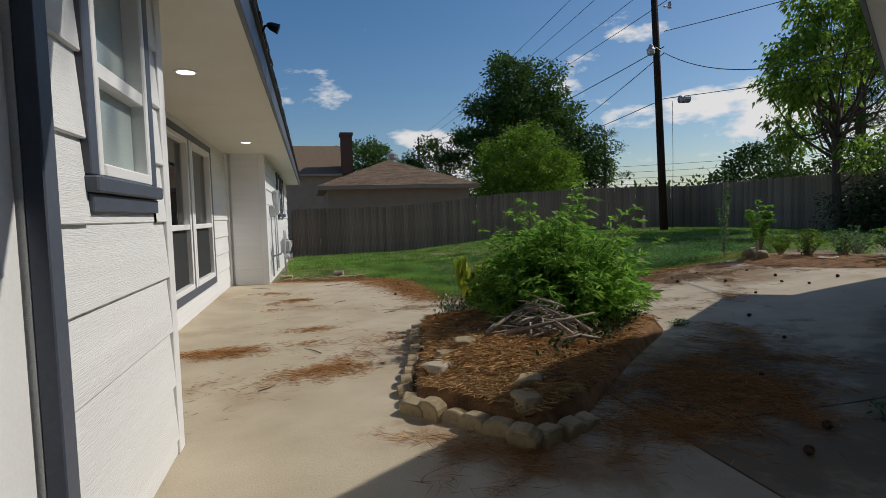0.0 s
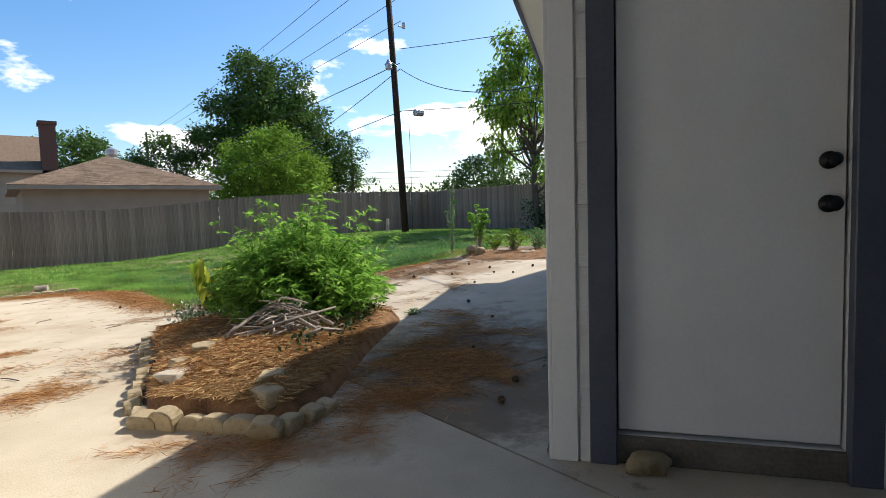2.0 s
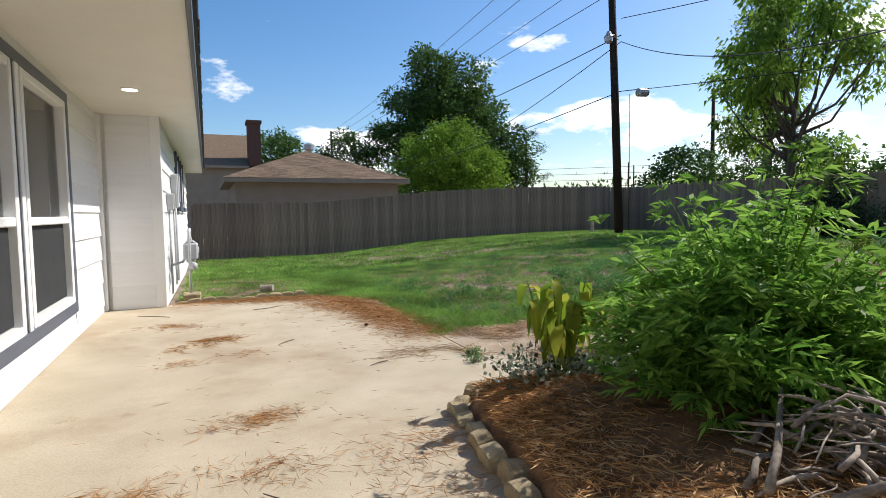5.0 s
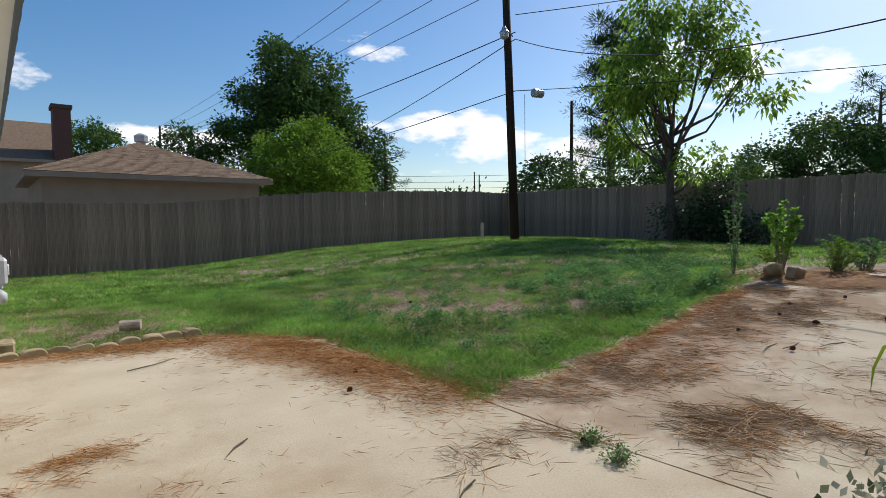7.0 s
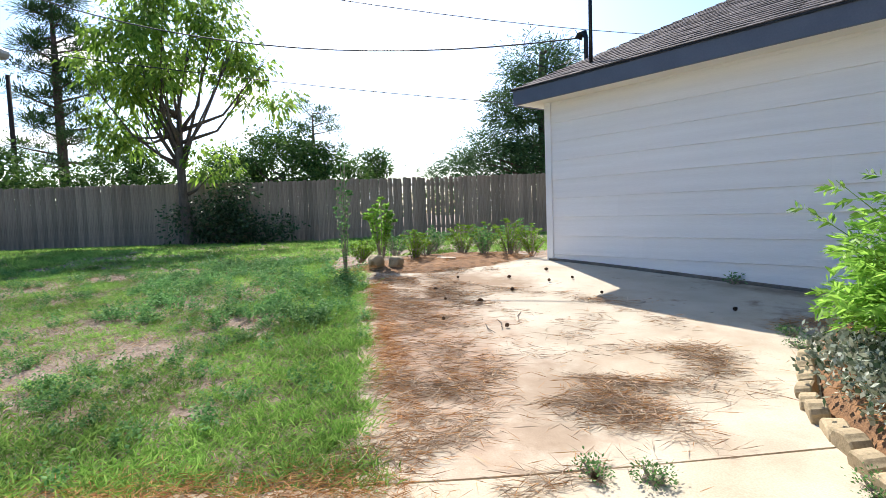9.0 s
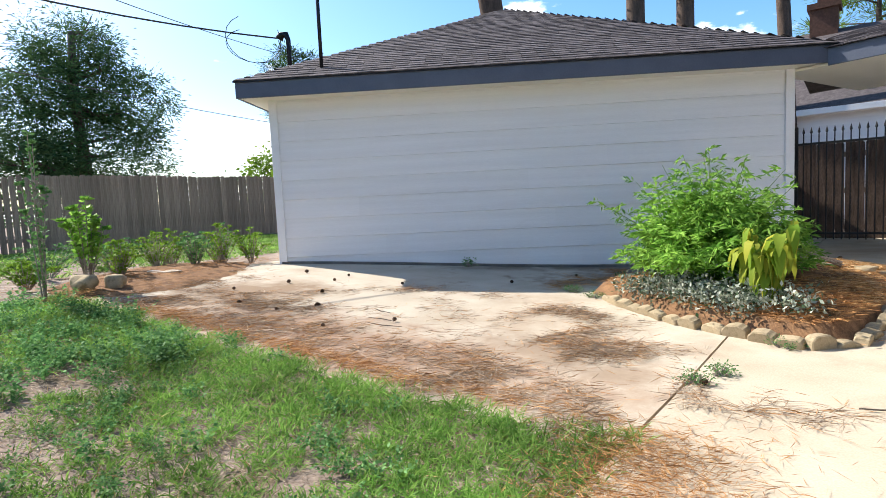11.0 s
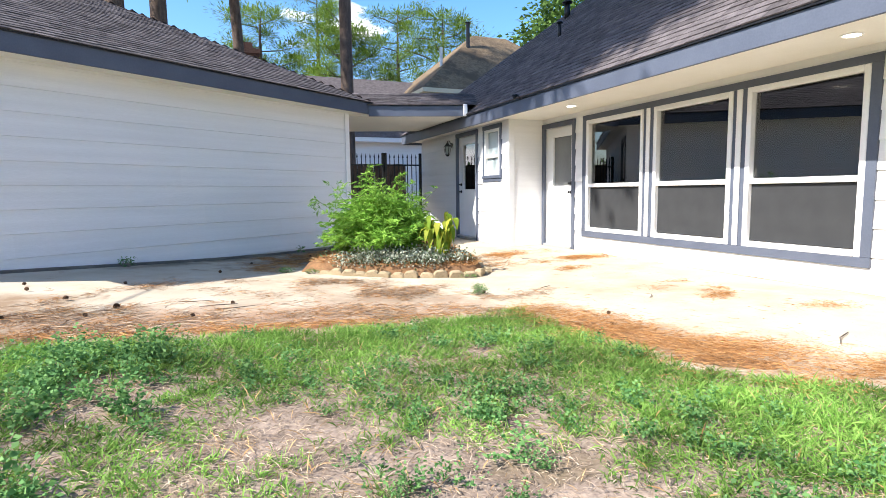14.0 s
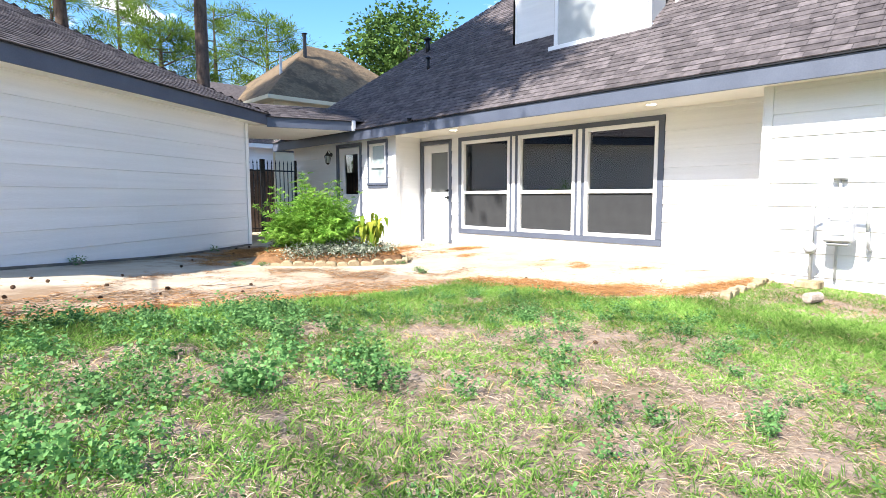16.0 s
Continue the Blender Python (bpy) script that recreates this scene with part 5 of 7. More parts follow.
for k, (x, y, r, h, f0, rc, ex) in enumerate(TALL):
    # first pine: wider needles, tufts cut so the added shade stays on the roof
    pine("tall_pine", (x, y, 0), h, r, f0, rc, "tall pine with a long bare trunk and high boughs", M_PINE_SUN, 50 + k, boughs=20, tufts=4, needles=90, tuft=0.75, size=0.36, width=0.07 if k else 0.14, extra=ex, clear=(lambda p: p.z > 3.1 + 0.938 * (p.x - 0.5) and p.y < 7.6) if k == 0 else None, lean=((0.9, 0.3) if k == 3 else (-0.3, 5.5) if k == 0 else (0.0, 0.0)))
for k, (az, d, z, f0) in enumerate(((-91.5, 36, 12.0, 6.0), (-97.5, 42, 15.5, 7.5), (-99.5, 33, 11.0, 6.0), (-105.5, 40, 14.0, 7.0), (-110, 36, 12.5, 7.0))):
    x, y = 3.07 + d * math.cos(radians(az)), 10.84 + d * math.sin(radians(az))
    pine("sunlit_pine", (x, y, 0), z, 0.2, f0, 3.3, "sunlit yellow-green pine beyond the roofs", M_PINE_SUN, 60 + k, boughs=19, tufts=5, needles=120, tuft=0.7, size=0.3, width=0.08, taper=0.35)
tree("oak_tree", (-17.5, -18.5, 0), 8.0, 0.35, [(0, 0, 11.5, 3.5, 3.5, 2.6), (3, 1, 10.4, 2.4, 2.4, 1.8)], "dark broadleaf tree behind the roofs", M_OAK, 170, 36, 0.7, 0.34, seed=70)

# distant woods all round
rng = np.random.default_rng(5)
cs, ps, ds = [], [], []
for k in range(260):
    az = math.tau * k / 260 + rng.uniform(-0.01, 0.01)
    d = rng.uniform(95, 125)
    h = rng.uniform(3.0, 7.0)
    m = 150
    o = rng.normal(size=(m, 3)) * np.array([1.8, 1.8, h * 0.3])
    ps.append(np.array([d * math.cos(az) + 6, d * math.sin(az) + 8, h * 0.45]) + o)
    ds.append(o + np.array([0, 0, 0.4]))
ps, ds = np.concatenate(ps), np.concatenate(ds)
tagged(leaf_cloud("far_woods", ps, ds, rng.uniform(0.6, 1.0, len(ps)), rng.uniform(0.4, 0.7, len(ps)), M_OAK, seed=6), "distant line of mixed trees", "woods", kind="stuff")

# ---- poles and cables ----
def utility_pole(name, x, y, z, h, r, label, lean=(0, 0)):
    t = thing(name, label, "utility pole", pose(x, y, z))
    part("shaft", tube(bmesh.new(), [(0, 0, -0.3), (lean[0] / 2, lean[1] / 2, h * 0.5), (lean[0], lean[1], h)], [r, r * 0.85, r * 0.7], 12), M_POLE, t, smooth=True)
    return t


PX, PY = 12.5, 16.16
pz = gz(PX, PY)
mp_ = utility_pole("utility_pole", PX, PY, pz, 10.2, 0.135, "dark creosoted utility pole by the fence corner", (-0.34, 0.22))
bm = bmesh.new()
tube(bm, [(-0.12, 0.0, 5.95), (-0.35, -0.05, 6.05), (-0.5, -0.08, 6.0)], 0.02, 6)
arm = part("lamp_arm", bm, M_STEEL, mp_)
bm = bmesh.new()
tube(bm, [(-0.55, -0.08, 6.12), (-0.55, -0.08, 6.02), (-0.55, -0.08, 5.95)], [0.05, 0.09, 0.15], 12)
tube(bm, [(-0.55, -0.08, 5.95), (-0.55, -0.08, 5.82), (-0.55, -0.08, 5.76)], [0.13, 0.12, 0.05], 12)
part("lamp_head", bm, M_STEEL, arm, "grey yard lamp head")
bm = bmesh.new()
tube(bm, [(0.0, 0.0, 7.4), (0.35, 0.1, 7.45)], 0.03, 6)
tube(bm, [(0.3, 0.1, 7.4), (0.3, 0.1, 7.6)], 0.06, 8)
part("insulator_bracket", bm, M_STEEL, mp_)
far_pole = utility_pole("utility_pole", 26.0, 24.3, 0.3, 7.3, 0.12, "slim utility pole beyond the fence")
for k, zz in enumerate((5.2, 5.9, 6.6)):
    part("step_bolt", boxes((0.1, 0.32, -0.02, 0.02, zz, zz + 0.06)), M_STEEL, far_pole)
part("pole_box", boxes((-0.42, -0.12, -0.12, 0.12, 3.6, 3.9), r=0.02), M_STEEL, far_pole, "small grey box")
for az, d, h in ((77.4, 62, 10.4), (47.1, 95, 9.0), (43.1, 95, 9.4), (46.6, 96, 8.6)):
    utility_pole("utility_pole", 0.36 + d * math.cos(radians(az)), 4.43 + d * math.sin(radians(az)), 0, h, 0.14, "distant dark utility pole")


def cable(a, b, sag, r=0.012, label="thin black overhead cable", n=18):
    a, b = Vector(a), Vector(b)
    pts = [a.lerp(b, k / n) - Vector((0, 0, 4 * sag * (k / n) * (1 - k / n))) for k in range(n + 1)]
    return tagged(part("overhead_cable", tube(bmesh.new(), pts, r, 5), M_WIRE), label, "cable", group="overhead cables")


fp = Vector((0.36 + 62 * math.cos(radians(77.4)), 4.43 + 62 * math.sin(radians(77.4)), 10.0))
for k, (dx, zt) in enumerate(((-0.5, 10.1), (0.0, 9.6), (0.45, 8.7), (0.1, 7.6))):
    cable((PX + dx, PY, pz + zt), fp + Vector((dx, 0, -0.3 * k)), 0.5)
W = G @ Vector((WHX + 0.12, WHY, 3.55))
cable((PX, PY, pz + 5.9), W, 0.75, 0.012, "thick twisted service drop to the garage mast")
cable((PX, PY, pz + 6.6), (24, -14, 8.2), 0.9, 0.012)
cable((PX, PY, pz + 4.4), (22, -6, 4.6), 0.35, 0.011)
cable((PX, PY, pz + 6.1), (8.0, 62, 6.4), 1.2, 0.016)
cable((PX, PY, pz + 5.9), (17.0, 58, 5.2), 1.4, 0.014)
cable((PX, PY, pz + 4.4), (9.0, 60, 3.8), 0.9, 0.014)
for k in range(4):
    cable((10, 120, 7.5 + 0.9 * k), (110, 40, 7.0 + 1.2 * k), 2.0, 0.03, "distant black overhead power line")
t = thing("cable_splice", "grey cable splice box hanging by the pole", "cable box", pose(PX + 0.35, PY - 0.55, pz + 4.27))
bm = bmesh.new()
tube(bm, [(-0.2, 0, 0), (-0.16, 0, 0), (0.16, 0, 0.02), (0.2, 0, 0.02)], [0.05, 0.13, 0.13, 0.05], 10)
part("case", bm, M_STEEL, t)
bm = bmesh.new()
tube(bm, [(0.0, 0, 0.12), (-0.35, 0.55, 0.13)], 0.012, 5)
part("hanger", bm, M_WIRE, t)
bm = bmesh.new()
tube(bm, [(-0.22, 0.3, 0.0), (-0.2, 0.3, -2.0), (-0.2, 0.32, -4.2)], 0.008, 5)
part("ground_wire", bm, M_WIRE, t)
t = thing("marker_post", "short pale plastic marker post", "post", pose(13.0, 18.1, gz(13.0, 18.1)))
part("tube", tube(bmesh.new(), [(0, 0, -0.1), (0, 0, 0.5), (0, 0, 0.55)], [0.06, 0.06, 0.04], 10), M_ROCK, t)

# service wires looping at the mast
for k in range(2):
    pts = []
    for q in range(15):
        a = q / 14 * math.pi * 1.5 - 0.6
        pts.append(W + Vector((0.12 * math.sin(a * 0.7), 0.42 - 0.42 * math.cos(a), -0.18 - (0.22 + 0.1 * k) * math.sin(a) + 0.1 * k)))
    pts = [W] + pts
    tagged(part("drip_loop", tube(bmesh.new(), pts, 0.005, 5), M_WIRE), "thin black looping service wire", "cable", group="overhead cables")

# ---- planting bed on the patio ----
BED = [(1.37, 3.05), (1.62, 2.7), (1.88, 2.33), (2.25, 2.55), (3.1, 3.45), (4.12, 4.4), (3.85, 4.62), (2.95, 5.28), (2.12, 5.58), (1.88, 5.38), (1.62, 4.05), (1.5, 3.75)]
BC = Vector((2.5, 4.0))


def bed_radius(a):
    """Distance from the bed's middle to its edge in that direction."""
    best = 0.5
    d = Vector((math.cos(a), math.sin(a)))
    for (x0, y0), (x1, y1) in zip(BED, BED[1:] + BED[:1]):
        p, q = Vector((x0, y0)) - BC, Vector((x1, y1)) - BC
        e = q - p
        den = d.x * e.y - d.y * e.x
        if abs(den) < 1e-9:
            continue
        t = (p.x * e.y - p.y * e.x) / den
        u = (p.x * d.y - p.y * d.x) / den
        if t > 0 and -0.001 <= u <= 1.001:
            best = t
    return best


def bed_z(x, y):
    v = Vector((x, y)) - BC
    f = min(1, v.length / bed_radius(math.atan2(v.y, v.x)))
    return gz(x, y) + 0.085 + 0.19 * (1 - f * f) + 0.025 * noise.noise((x * 4, y * 4, 1))


bm = bmesh.new()
rings = []
for r in range(13):
    ring = []
    for k in range(72):
        a = math.tau * k / 72
        f = r / 12 * 0.985
        p = BC + Vector((math.cos(a), math.sin(a))) * bed_radius(a) * max(f, 0.01)
        z = bed_z(p.x, p.y) if r < 12 else gz(p.x, p.y) - 0.02
        ring.append(bm.verts.new((p.x, p.y, z)))
    rings.append(ring)
for r0, r1 in zip(rings, rings[1:]):
    for k in range(72):
        bm.faces.new((r0[k], r1[k], r1[(k + 1) % 72], r0[(k + 1) % 72]))
bm.faces.new(rings[0])
tagged(part("bed_mulch", bm, M_MULCH, smooth=True), "mound of brown needle mulch in the bed", "mulch bed", kind="structure")

# scalloped edging stones: upright blocks with rounded tops
EDGES = []
for k in range(3):
    rnd = random.Random(40 + k)
    bm = bmesh.new()
    w, h, t = 0.172, 0.15 + 0.012 * k, 0.085
    prof = [(-w / 2, -0.06), (w / 2, -0.06)] + [(w / 2 * math.copysign(abs(math.cos(a)) ** 0.8, math.cos(a)), h - 0.06 + 0.06 * math.sin(a) ** 0.8) for a in [math.pi * i / 10 for i in range(11)]]
    fr = [bm.verts.new((x + rnd.uniform(-0.003, 0.003), -t / 2, z + rnd.uniform(-0.004, 0.004))) for x, z in prof]
    bk = [bm.verts.new((v.co.x, t / 2, v.co.z)) for v in fr]
    bm.faces.new(fr)
    bm.faces.new(bk[::-1])
    n = len(fr)
    for i in range(n):
        bm.faces.new((fr[i], bk[i], bk[(i + 1) % n], fr[(i + 1) % n]))
    bmesh.ops.recalc_face_normals(bm, faces=bm.faces[:])
    bmesh.ops.bevel(bm, geom=[e for e in bm.edges if abs(e.verts[0].co.y - e.verts[1].co.y) < 0.001], offset=0.008, segments=1, affect='EDGES')
    me = bpy.data.meshes.new("edging_stone")
    bm.to_mesh(me)
    bm.free()
    me.materials.append(M_EDGE)
    EDGES.append(me)


def edging(points, group, seed, drop=0.0, scale=1.0):
    rnd = random.Random(seed)
    for (x0, y0), (x1, y1) in zip(points, points[1:]):
        d = Vector((x1 - x0, y1 - y0))
        n = max(1, round(d.length / (0.165 * scale)))
        for k in range(n):
            p = Vector((x0, y0)) + d * ((k + 0.5) / n)
            ob = new("edging_stone", EDGES[rnd.randrange(3)])
            tagged(ob, "tan scalloped concrete edging stone beside the bed", "edging stone", group)
            ob.matrix_basis = Matrix.Translation((p.x, p.y, gz(p.x, p.y) - drop + rnd.uniform(-0.025, 0.012))) @ Matrix.Rotation(math.atan2(d.y, d.x) + rnd.uniform(-0.16, 0.16), 4, 'Z') @ Matrix.Rotation(rnd.uniform(-0.3, 0.16), 4, 'X') @ Matrix.Rotation(rnd.uniform(-0.1, 0.1), 4, 'Y')
            ob.scale = (scale, scale * rnd.uniform(0.9, 1.1), scale)


edging([BED[3], BED[2], BED[1], BED[0]], "bed edging", 1, drop=0.07, scale=1.0)
edging([BED[0], BED[11], BED[10], BED[9]], "bed edging", 3, drop=0.085)
edging([BED[9], BED[8], BED[7], BED[6]], "bed edging", 4, drop=0.095)
edging([(0.2, 10.03), (1.15, 10.06), (1.8, 10.12)], "lawn edging", 2, drop=0.1)


def rock(name, x, y, z, sx, sy, sz, label, seed, material=None, turn=0.0, flat=False):
    bm = bmesh.new()
    bmesh.ops.create_icosphere(bm, subdivisions=3, radius=1.0)
    for v in bm.verts:
        n = noise.noise(v.co * 1.4 + Vector((seed * 3.1, 0, 0))) * 0.42 + noise.noise(v.co * 4 + Vector((0, seed, 0))) * 0.06
        v.co *= 1 + n
        v.co.z = max(-0.6, min(0.42 if flat else 0.8, v.co.z + 0.06 * noise.noise(v.co * 3)))
        v.co = Vector((v.co.x * sx, v.co.y * sy, v.co.z * sz))
    ob = part(name, bm, material or M_ROCK, smooth=True)
    ob.matrix_basis = pose(x, y, z, 0, 0, turn)
    return tagged(ob, label, "stone")


rock("flat_stone", 1.63, 3.3, bed_z(1.63, 3.3) + 0.0, 0.11, 0.085, 0.07, "pale flat stone lying on the mulch", 1, turn=25, flat=True)
rock("flat_stone", 1.88, 3.62, bed_z(1.88, 3.62) + 0.02, 0.1, 0.08, 0.05, "brownish stone half sunk in mulch", 2, M_EDGE, 60, True)
rock("flat_stone", 1.72, 3.5, bed_z(1.72, 3.5) + 0.015, 0.09, 0.07, 0.04, "brownish stone half sunk in mulch", 3, M_EDGE, 10, True)
rock("flat_stone", 2.04, 2.8, bed_z(2.04, 2.8) + 0.0, 0.12, 0.08, 0.09, "tan rounded stone on the mulch", 4, M_EDGE, 35, True)
rock("flat_stone", 1.93, 2.6, bed_z(1.93, 2.6) + 0.0, 0.1, 0.075, 0.09, "tan rounded stone on the mulch", 5, M_EDGE, 75, True)
rock("door_stone", 2.86, 0.92, 0.035, 0.09, 0.05, 0.055, "tan broken stone leaning by the garage door", 6, M_EDGE, -50)
rock("pot_stone", 8.05, 7.62, gz(8, 7.6) + 0.08, 0.14, 0.12, 0.14, "weathered grey stone beside a shrub", 7, M_EDGE, 10)
rock("pot_stone", 7.98, 7.35, gz(8, 7.4) + 0.07, 0.1, 0.1, 0.12, "weathered grey stone beside a shrub", 8, M_EDGE, 50)
rock("flat_slab", 8.5, 6.64, gz(8.5, 6.6) + 0.06, 0.22, 0.13, 0.035, "flat white stone slab among low shrubs", 9, M_ROCK, 20, True)
rnd = random.Random(77)
for k in range(18):
    x, y = rnd.gauss(7.12, 0.14), rnd.gauss(8.75, 0.14)
    s = rnd.uniform(0.015, 0.042)
    rock("white_rock", x, y, gz(x, y) - 0.02, s * 1.3, s, s * 0.8, "small pale broken stone in the lawn", 20 + k, M_ROCK, rnd.uniform(0, 180))

t = thing("cut_log", "short pale sawn log on the grass", "log", pose(1.36, 10.75, gz(1.36, 10.75) + 0.06, 90, 0, 70))
part("log", tube(bmesh.new(), [(0, 0, -0.09), (0, 0, -0.085), (0, 0, 0.085), (0, 0, 0.09)], [0.04, 0.05, 0.05, 0.04], 12), M_STICK, t)

# pile of dead branches in front of the bush
rnd = random.Random(9)
pile = thing("branch_pile", "pile of grey dead branches on mulch", "branches")
for k in range(110):
    c = Vector((rnd.gauss(2.5, 0.14), rnd.gauss(3.64, 0.12), 0))
    a = rnd.uniform(0, math.pi)
    L = rnd.uniform(0.12, 0.36)
    r = rnd.choice((0.003, 0.005, 0.007, 0.009, 0.012))
    d = Vector((math.cos(a), math.sin(a), rnd.uniform(-0.1, 0.32))) * L / 2
    c.z = bed_z(c.x, c.y) + 0.02 + abs(d.z) + rnd.uniform(0, 0.2) * math.exp(-((c.x - 2.5) ** 2 + (c.y - 3.64) ** 2) / 0.04)
    m = c + Vector((rnd.uniform(-1, 1), rnd.uniform(-1, 1), rnd.uniform(-0.2, 1))) * L * 0.16
    q1, q2 = (c - d).lerp(m, 0.55) + Vector((rnd.uniform(-1, 1), rnd.uniform(-1, 1), 0)) * L * 0.05, m.lerp(c + d, 0.5) + Vector((rnd.uniform(-1, 1), rnd.uniform(-1, 1), 0)) * L * 0.05
    part("stick", tube(bmesh.new(), [c - d, q1, m, q2, c + d], [r, r * 1.05, r * 0.9, r * 0.75, r * 0.4], 6), M_STICK, pile, smooth=True)
for p in ([(2.15, 3.5, 0.29), (2.4, 3.4, 0.36), (2.8, 3.45, 0.4)], [(2.05, 3.62, 0.28), (2.2, 3.7, 0.34), (2.5, 3.9, 0.44)], [(2.45, 3.25, 0.27), (2.6, 3.28, 0.29), (2.75, 3.24, 0.26)]):
    part("branch", tube(bmesh.new(), p, [0.015, 0.013, 0.007], 7), M_STICK, pile, smooth=True)


# ---- plants ----
def stem_plant(name, base, label, stems, height, spread, leaf_mat, leaf, width, per, seed, droop=0.25, category="bush", start=0.2, flop=0.0, up=0.4, stem_mat=None, stem_r=0.006):
    """Arching stems that carry leaves along their length."""
    t = thing(name, label, category, pose(*base))
    rnd = random.Random(seed)
    rng = np.random.default_rng(seed)
    bm = bmesh.new()
    P, D = [], []
    for s in range(stems):
        a = rnd.uniform(0, math.tau)
        reach = spread * math.sqrt(rnd.random())
        h = height * rnd.uniform(0.65, 1.0) * (1 - 0.35 * (reach / max(spread, 0.01)) ** 2)
        o = Vector((math.cos(a), math.sin(a), 0))
        pts = [o * reach * 0.12, o * reach * 0.45 + Vector((0, 0, h * 0.55)), o * reach * 0.85 + Vector((0, 0, h * (1 - flop * 0.3))), o * reach * (1.1 + flop) + Vector((0, 0, h * (1 - flop)))]
        tube(bm, pts, [stem_r, stem_r * 0.8, stem_r * 0.5, stem_r * 0.2], 5)
        for k in range(per):
            f = start + (1 - start) * (k + rnd.random()) / per
            i = min(2, int(f * 3))
            p = pts[i].lerp(pts[i + 1], f * 3 - i)
            b = rnd.uniform(0, math.tau)
            P.append(p)
            D.append((math.cos(b), math.sin(b), rnd.uniform(-0.3, 0.9) + up))
    part("stalk", bm, stem_mat or M_STICK, t)
    P, D = np.array(P), np.array(D)
    ln = leaf * rng.uniform(0.6, 1.25, len(P))
    leaf_cloud("foliage", P, D, ln, ln * width, leaf_mat, t, droop, seed)
    return t


def bush_mass(name, base, label, blobs, clumps, per, spread, leaf_mat, leaf, width, seed, shoots=(), category="bush", droop=0.2):
    """A dense bush: leaf clumps in a dome, with leafy shoots standing out of it."""
    t = thing(name, label, category, pose(*base))
    rng = np.random.default_rng(seed)
    rnd = random.Random(seed)
    c, p, d = crown_points(rng, blobs, clumps, per, spread)
    d = d * np.array([1, 1, 0.8]) + (c[np.repeat(np.arange(clumps), per)] - np.array([0, 0, 0.1])) * 0.5 + np.array([0, 0, 0.35])
    keep = p[:, 2] > 0.03
    P, D = [p[keep]], [d[keep]]
    bm = bmesh.new()
    for k in range(26):
        e = Vector(c[rnd.randrange(len(c))])
        tube(bm, [(rnd.uniform(-0.15, 0.15), rnd.uniform(-0.15, 0.15), -0.1), e * 0.55, e], [0.012, 0.008, 0.003], 5)
    for (x, y, z0, z1) in shoots:
        lean = Vector((rnd.uniform(-0.1, 0.1), rnd.uniform(-0.1, 0.1), 0))
        a, b = Vector((x, y, z0)), Vector((x, y, z1)) + lean
        tube(bm, [a * 0.6, a, b], [0.009, 0.007, 0.002], 5)
        q = rng.uniform(0, 1, 46)[:, None]
        sp = np.array(a) + (np.array(b) - np.array(a)) * q
        an = rng.uniform(0, math.tau, 46)
        P.append(sp)
        D.append(np.stack([np.cos(an), np.sin(an), rng.uniform(0.1, 1.0, 46)], 1))
    part("stalk", bm, M_STICK, t)
    P, D = np.concatenate(P), np.concatenate(D)
    ln = leaf * rng.uniform(0.6, 1.3, len(P))
    leaf_cloud("foliage", P, D, ln, ln * width, leaf_mat, t, droop, seed)
    return t


def feathery_bush(name, base, label, stems, radii, height, seed, leaf_mat, leader=()):
    """A dome of arching stems set with compound leaves: leaflets in pairs along thin stalks."""
    t = thing(name, label, "bush", pose(*base))
    rnd, rng = random.Random(seed), np.random.default_rng(seed)
    bm = bmesh.new()
    B, R = [], []
    for k in range(stems + len(leader)):
        a = rnd.uniform(0, math.tau)
        if k < stems:
            f = math.sqrt(rnd.random())
            e = Vector((math.cos(a) * radii[0] * f, math.sin(a) * radii[1] * f, height * (0.1 + 0.9 * math.sqrt(1 - 0.95 * f * f)) * rnd.uniform(0.45, 1.03)))
        else:
            e = Vector(leader[k - stems])
        s0 = Vector((e.x * 0.22 + rnd.uniform(-0.06, 0.06), e.y * 0.22 + rnd.uniform(-0.06, 0.06), -0.08))
        m = s0.lerp(e, 0.5) + Vector((-e.x * 0.1, -e.y * 0.1, e.z * 0.16))
        tube(bm, [s0, m, e], [0.008, 0.005, 0.0015], 5)
        n = 17 if k < stems else 15
        for q in range(n):
            f = 0.12 + 0.88 * (q + rnd.random()) / n
            p = (s0.lerp(m, f * 2) if f < 0.5 else m.lerp(e, f * 2 - 1))
            b = rnd.uniform(0, math.tau)
            out = Vector((e.x, e.y, 0)) * 0.7
            B.append(p)
            R.append((Vector((math.cos(b), math.sin(b), rnd.uniform(0.0, 0.9))) + out).normalized() * rnd.uniform(0.09, 0.165) * (1.0 if f < 0.85 else 0.75))
    part("stalk", bm, M_LIME, t)
    B, R = np.array(B), np.array(R)
    side = np.cross(R, rng.normal(size=R.shape) * 0.5 + np.array([0, 0, 1.0]))
    side /= np.linalg.norm(side, axis=1, keepdims=True)
    unit = R / np.linalg.norm(R, axis=1, keepdims=True)
    P, D = [], []
    for u, sg in ((0.3, 1), (0.3, -1), (0.52, 1), (0.52, -1), (0.74, 1), (0.74, -1), (0.92, 1), (0.92, -1), (1.0, 0)):
        P.append(B + R * u - np.array([0, 0, 0.03]) * u * u)
        D.append(unit * (0.75 if sg else 1.2) + side * sg * 0.75 + rng.normal(size=R.shape) * 0.22 - np.array([0, 0, 0.12]))
    P, D = np.concatenate(P), np.concatenate(D)
    ln = rng.uniform(0.045, 0.092, len(P))
    leaf_cloud("foliage", P, D, ln, ln * 0.25, leaf_mat, t, 0.18, seed)
    return t


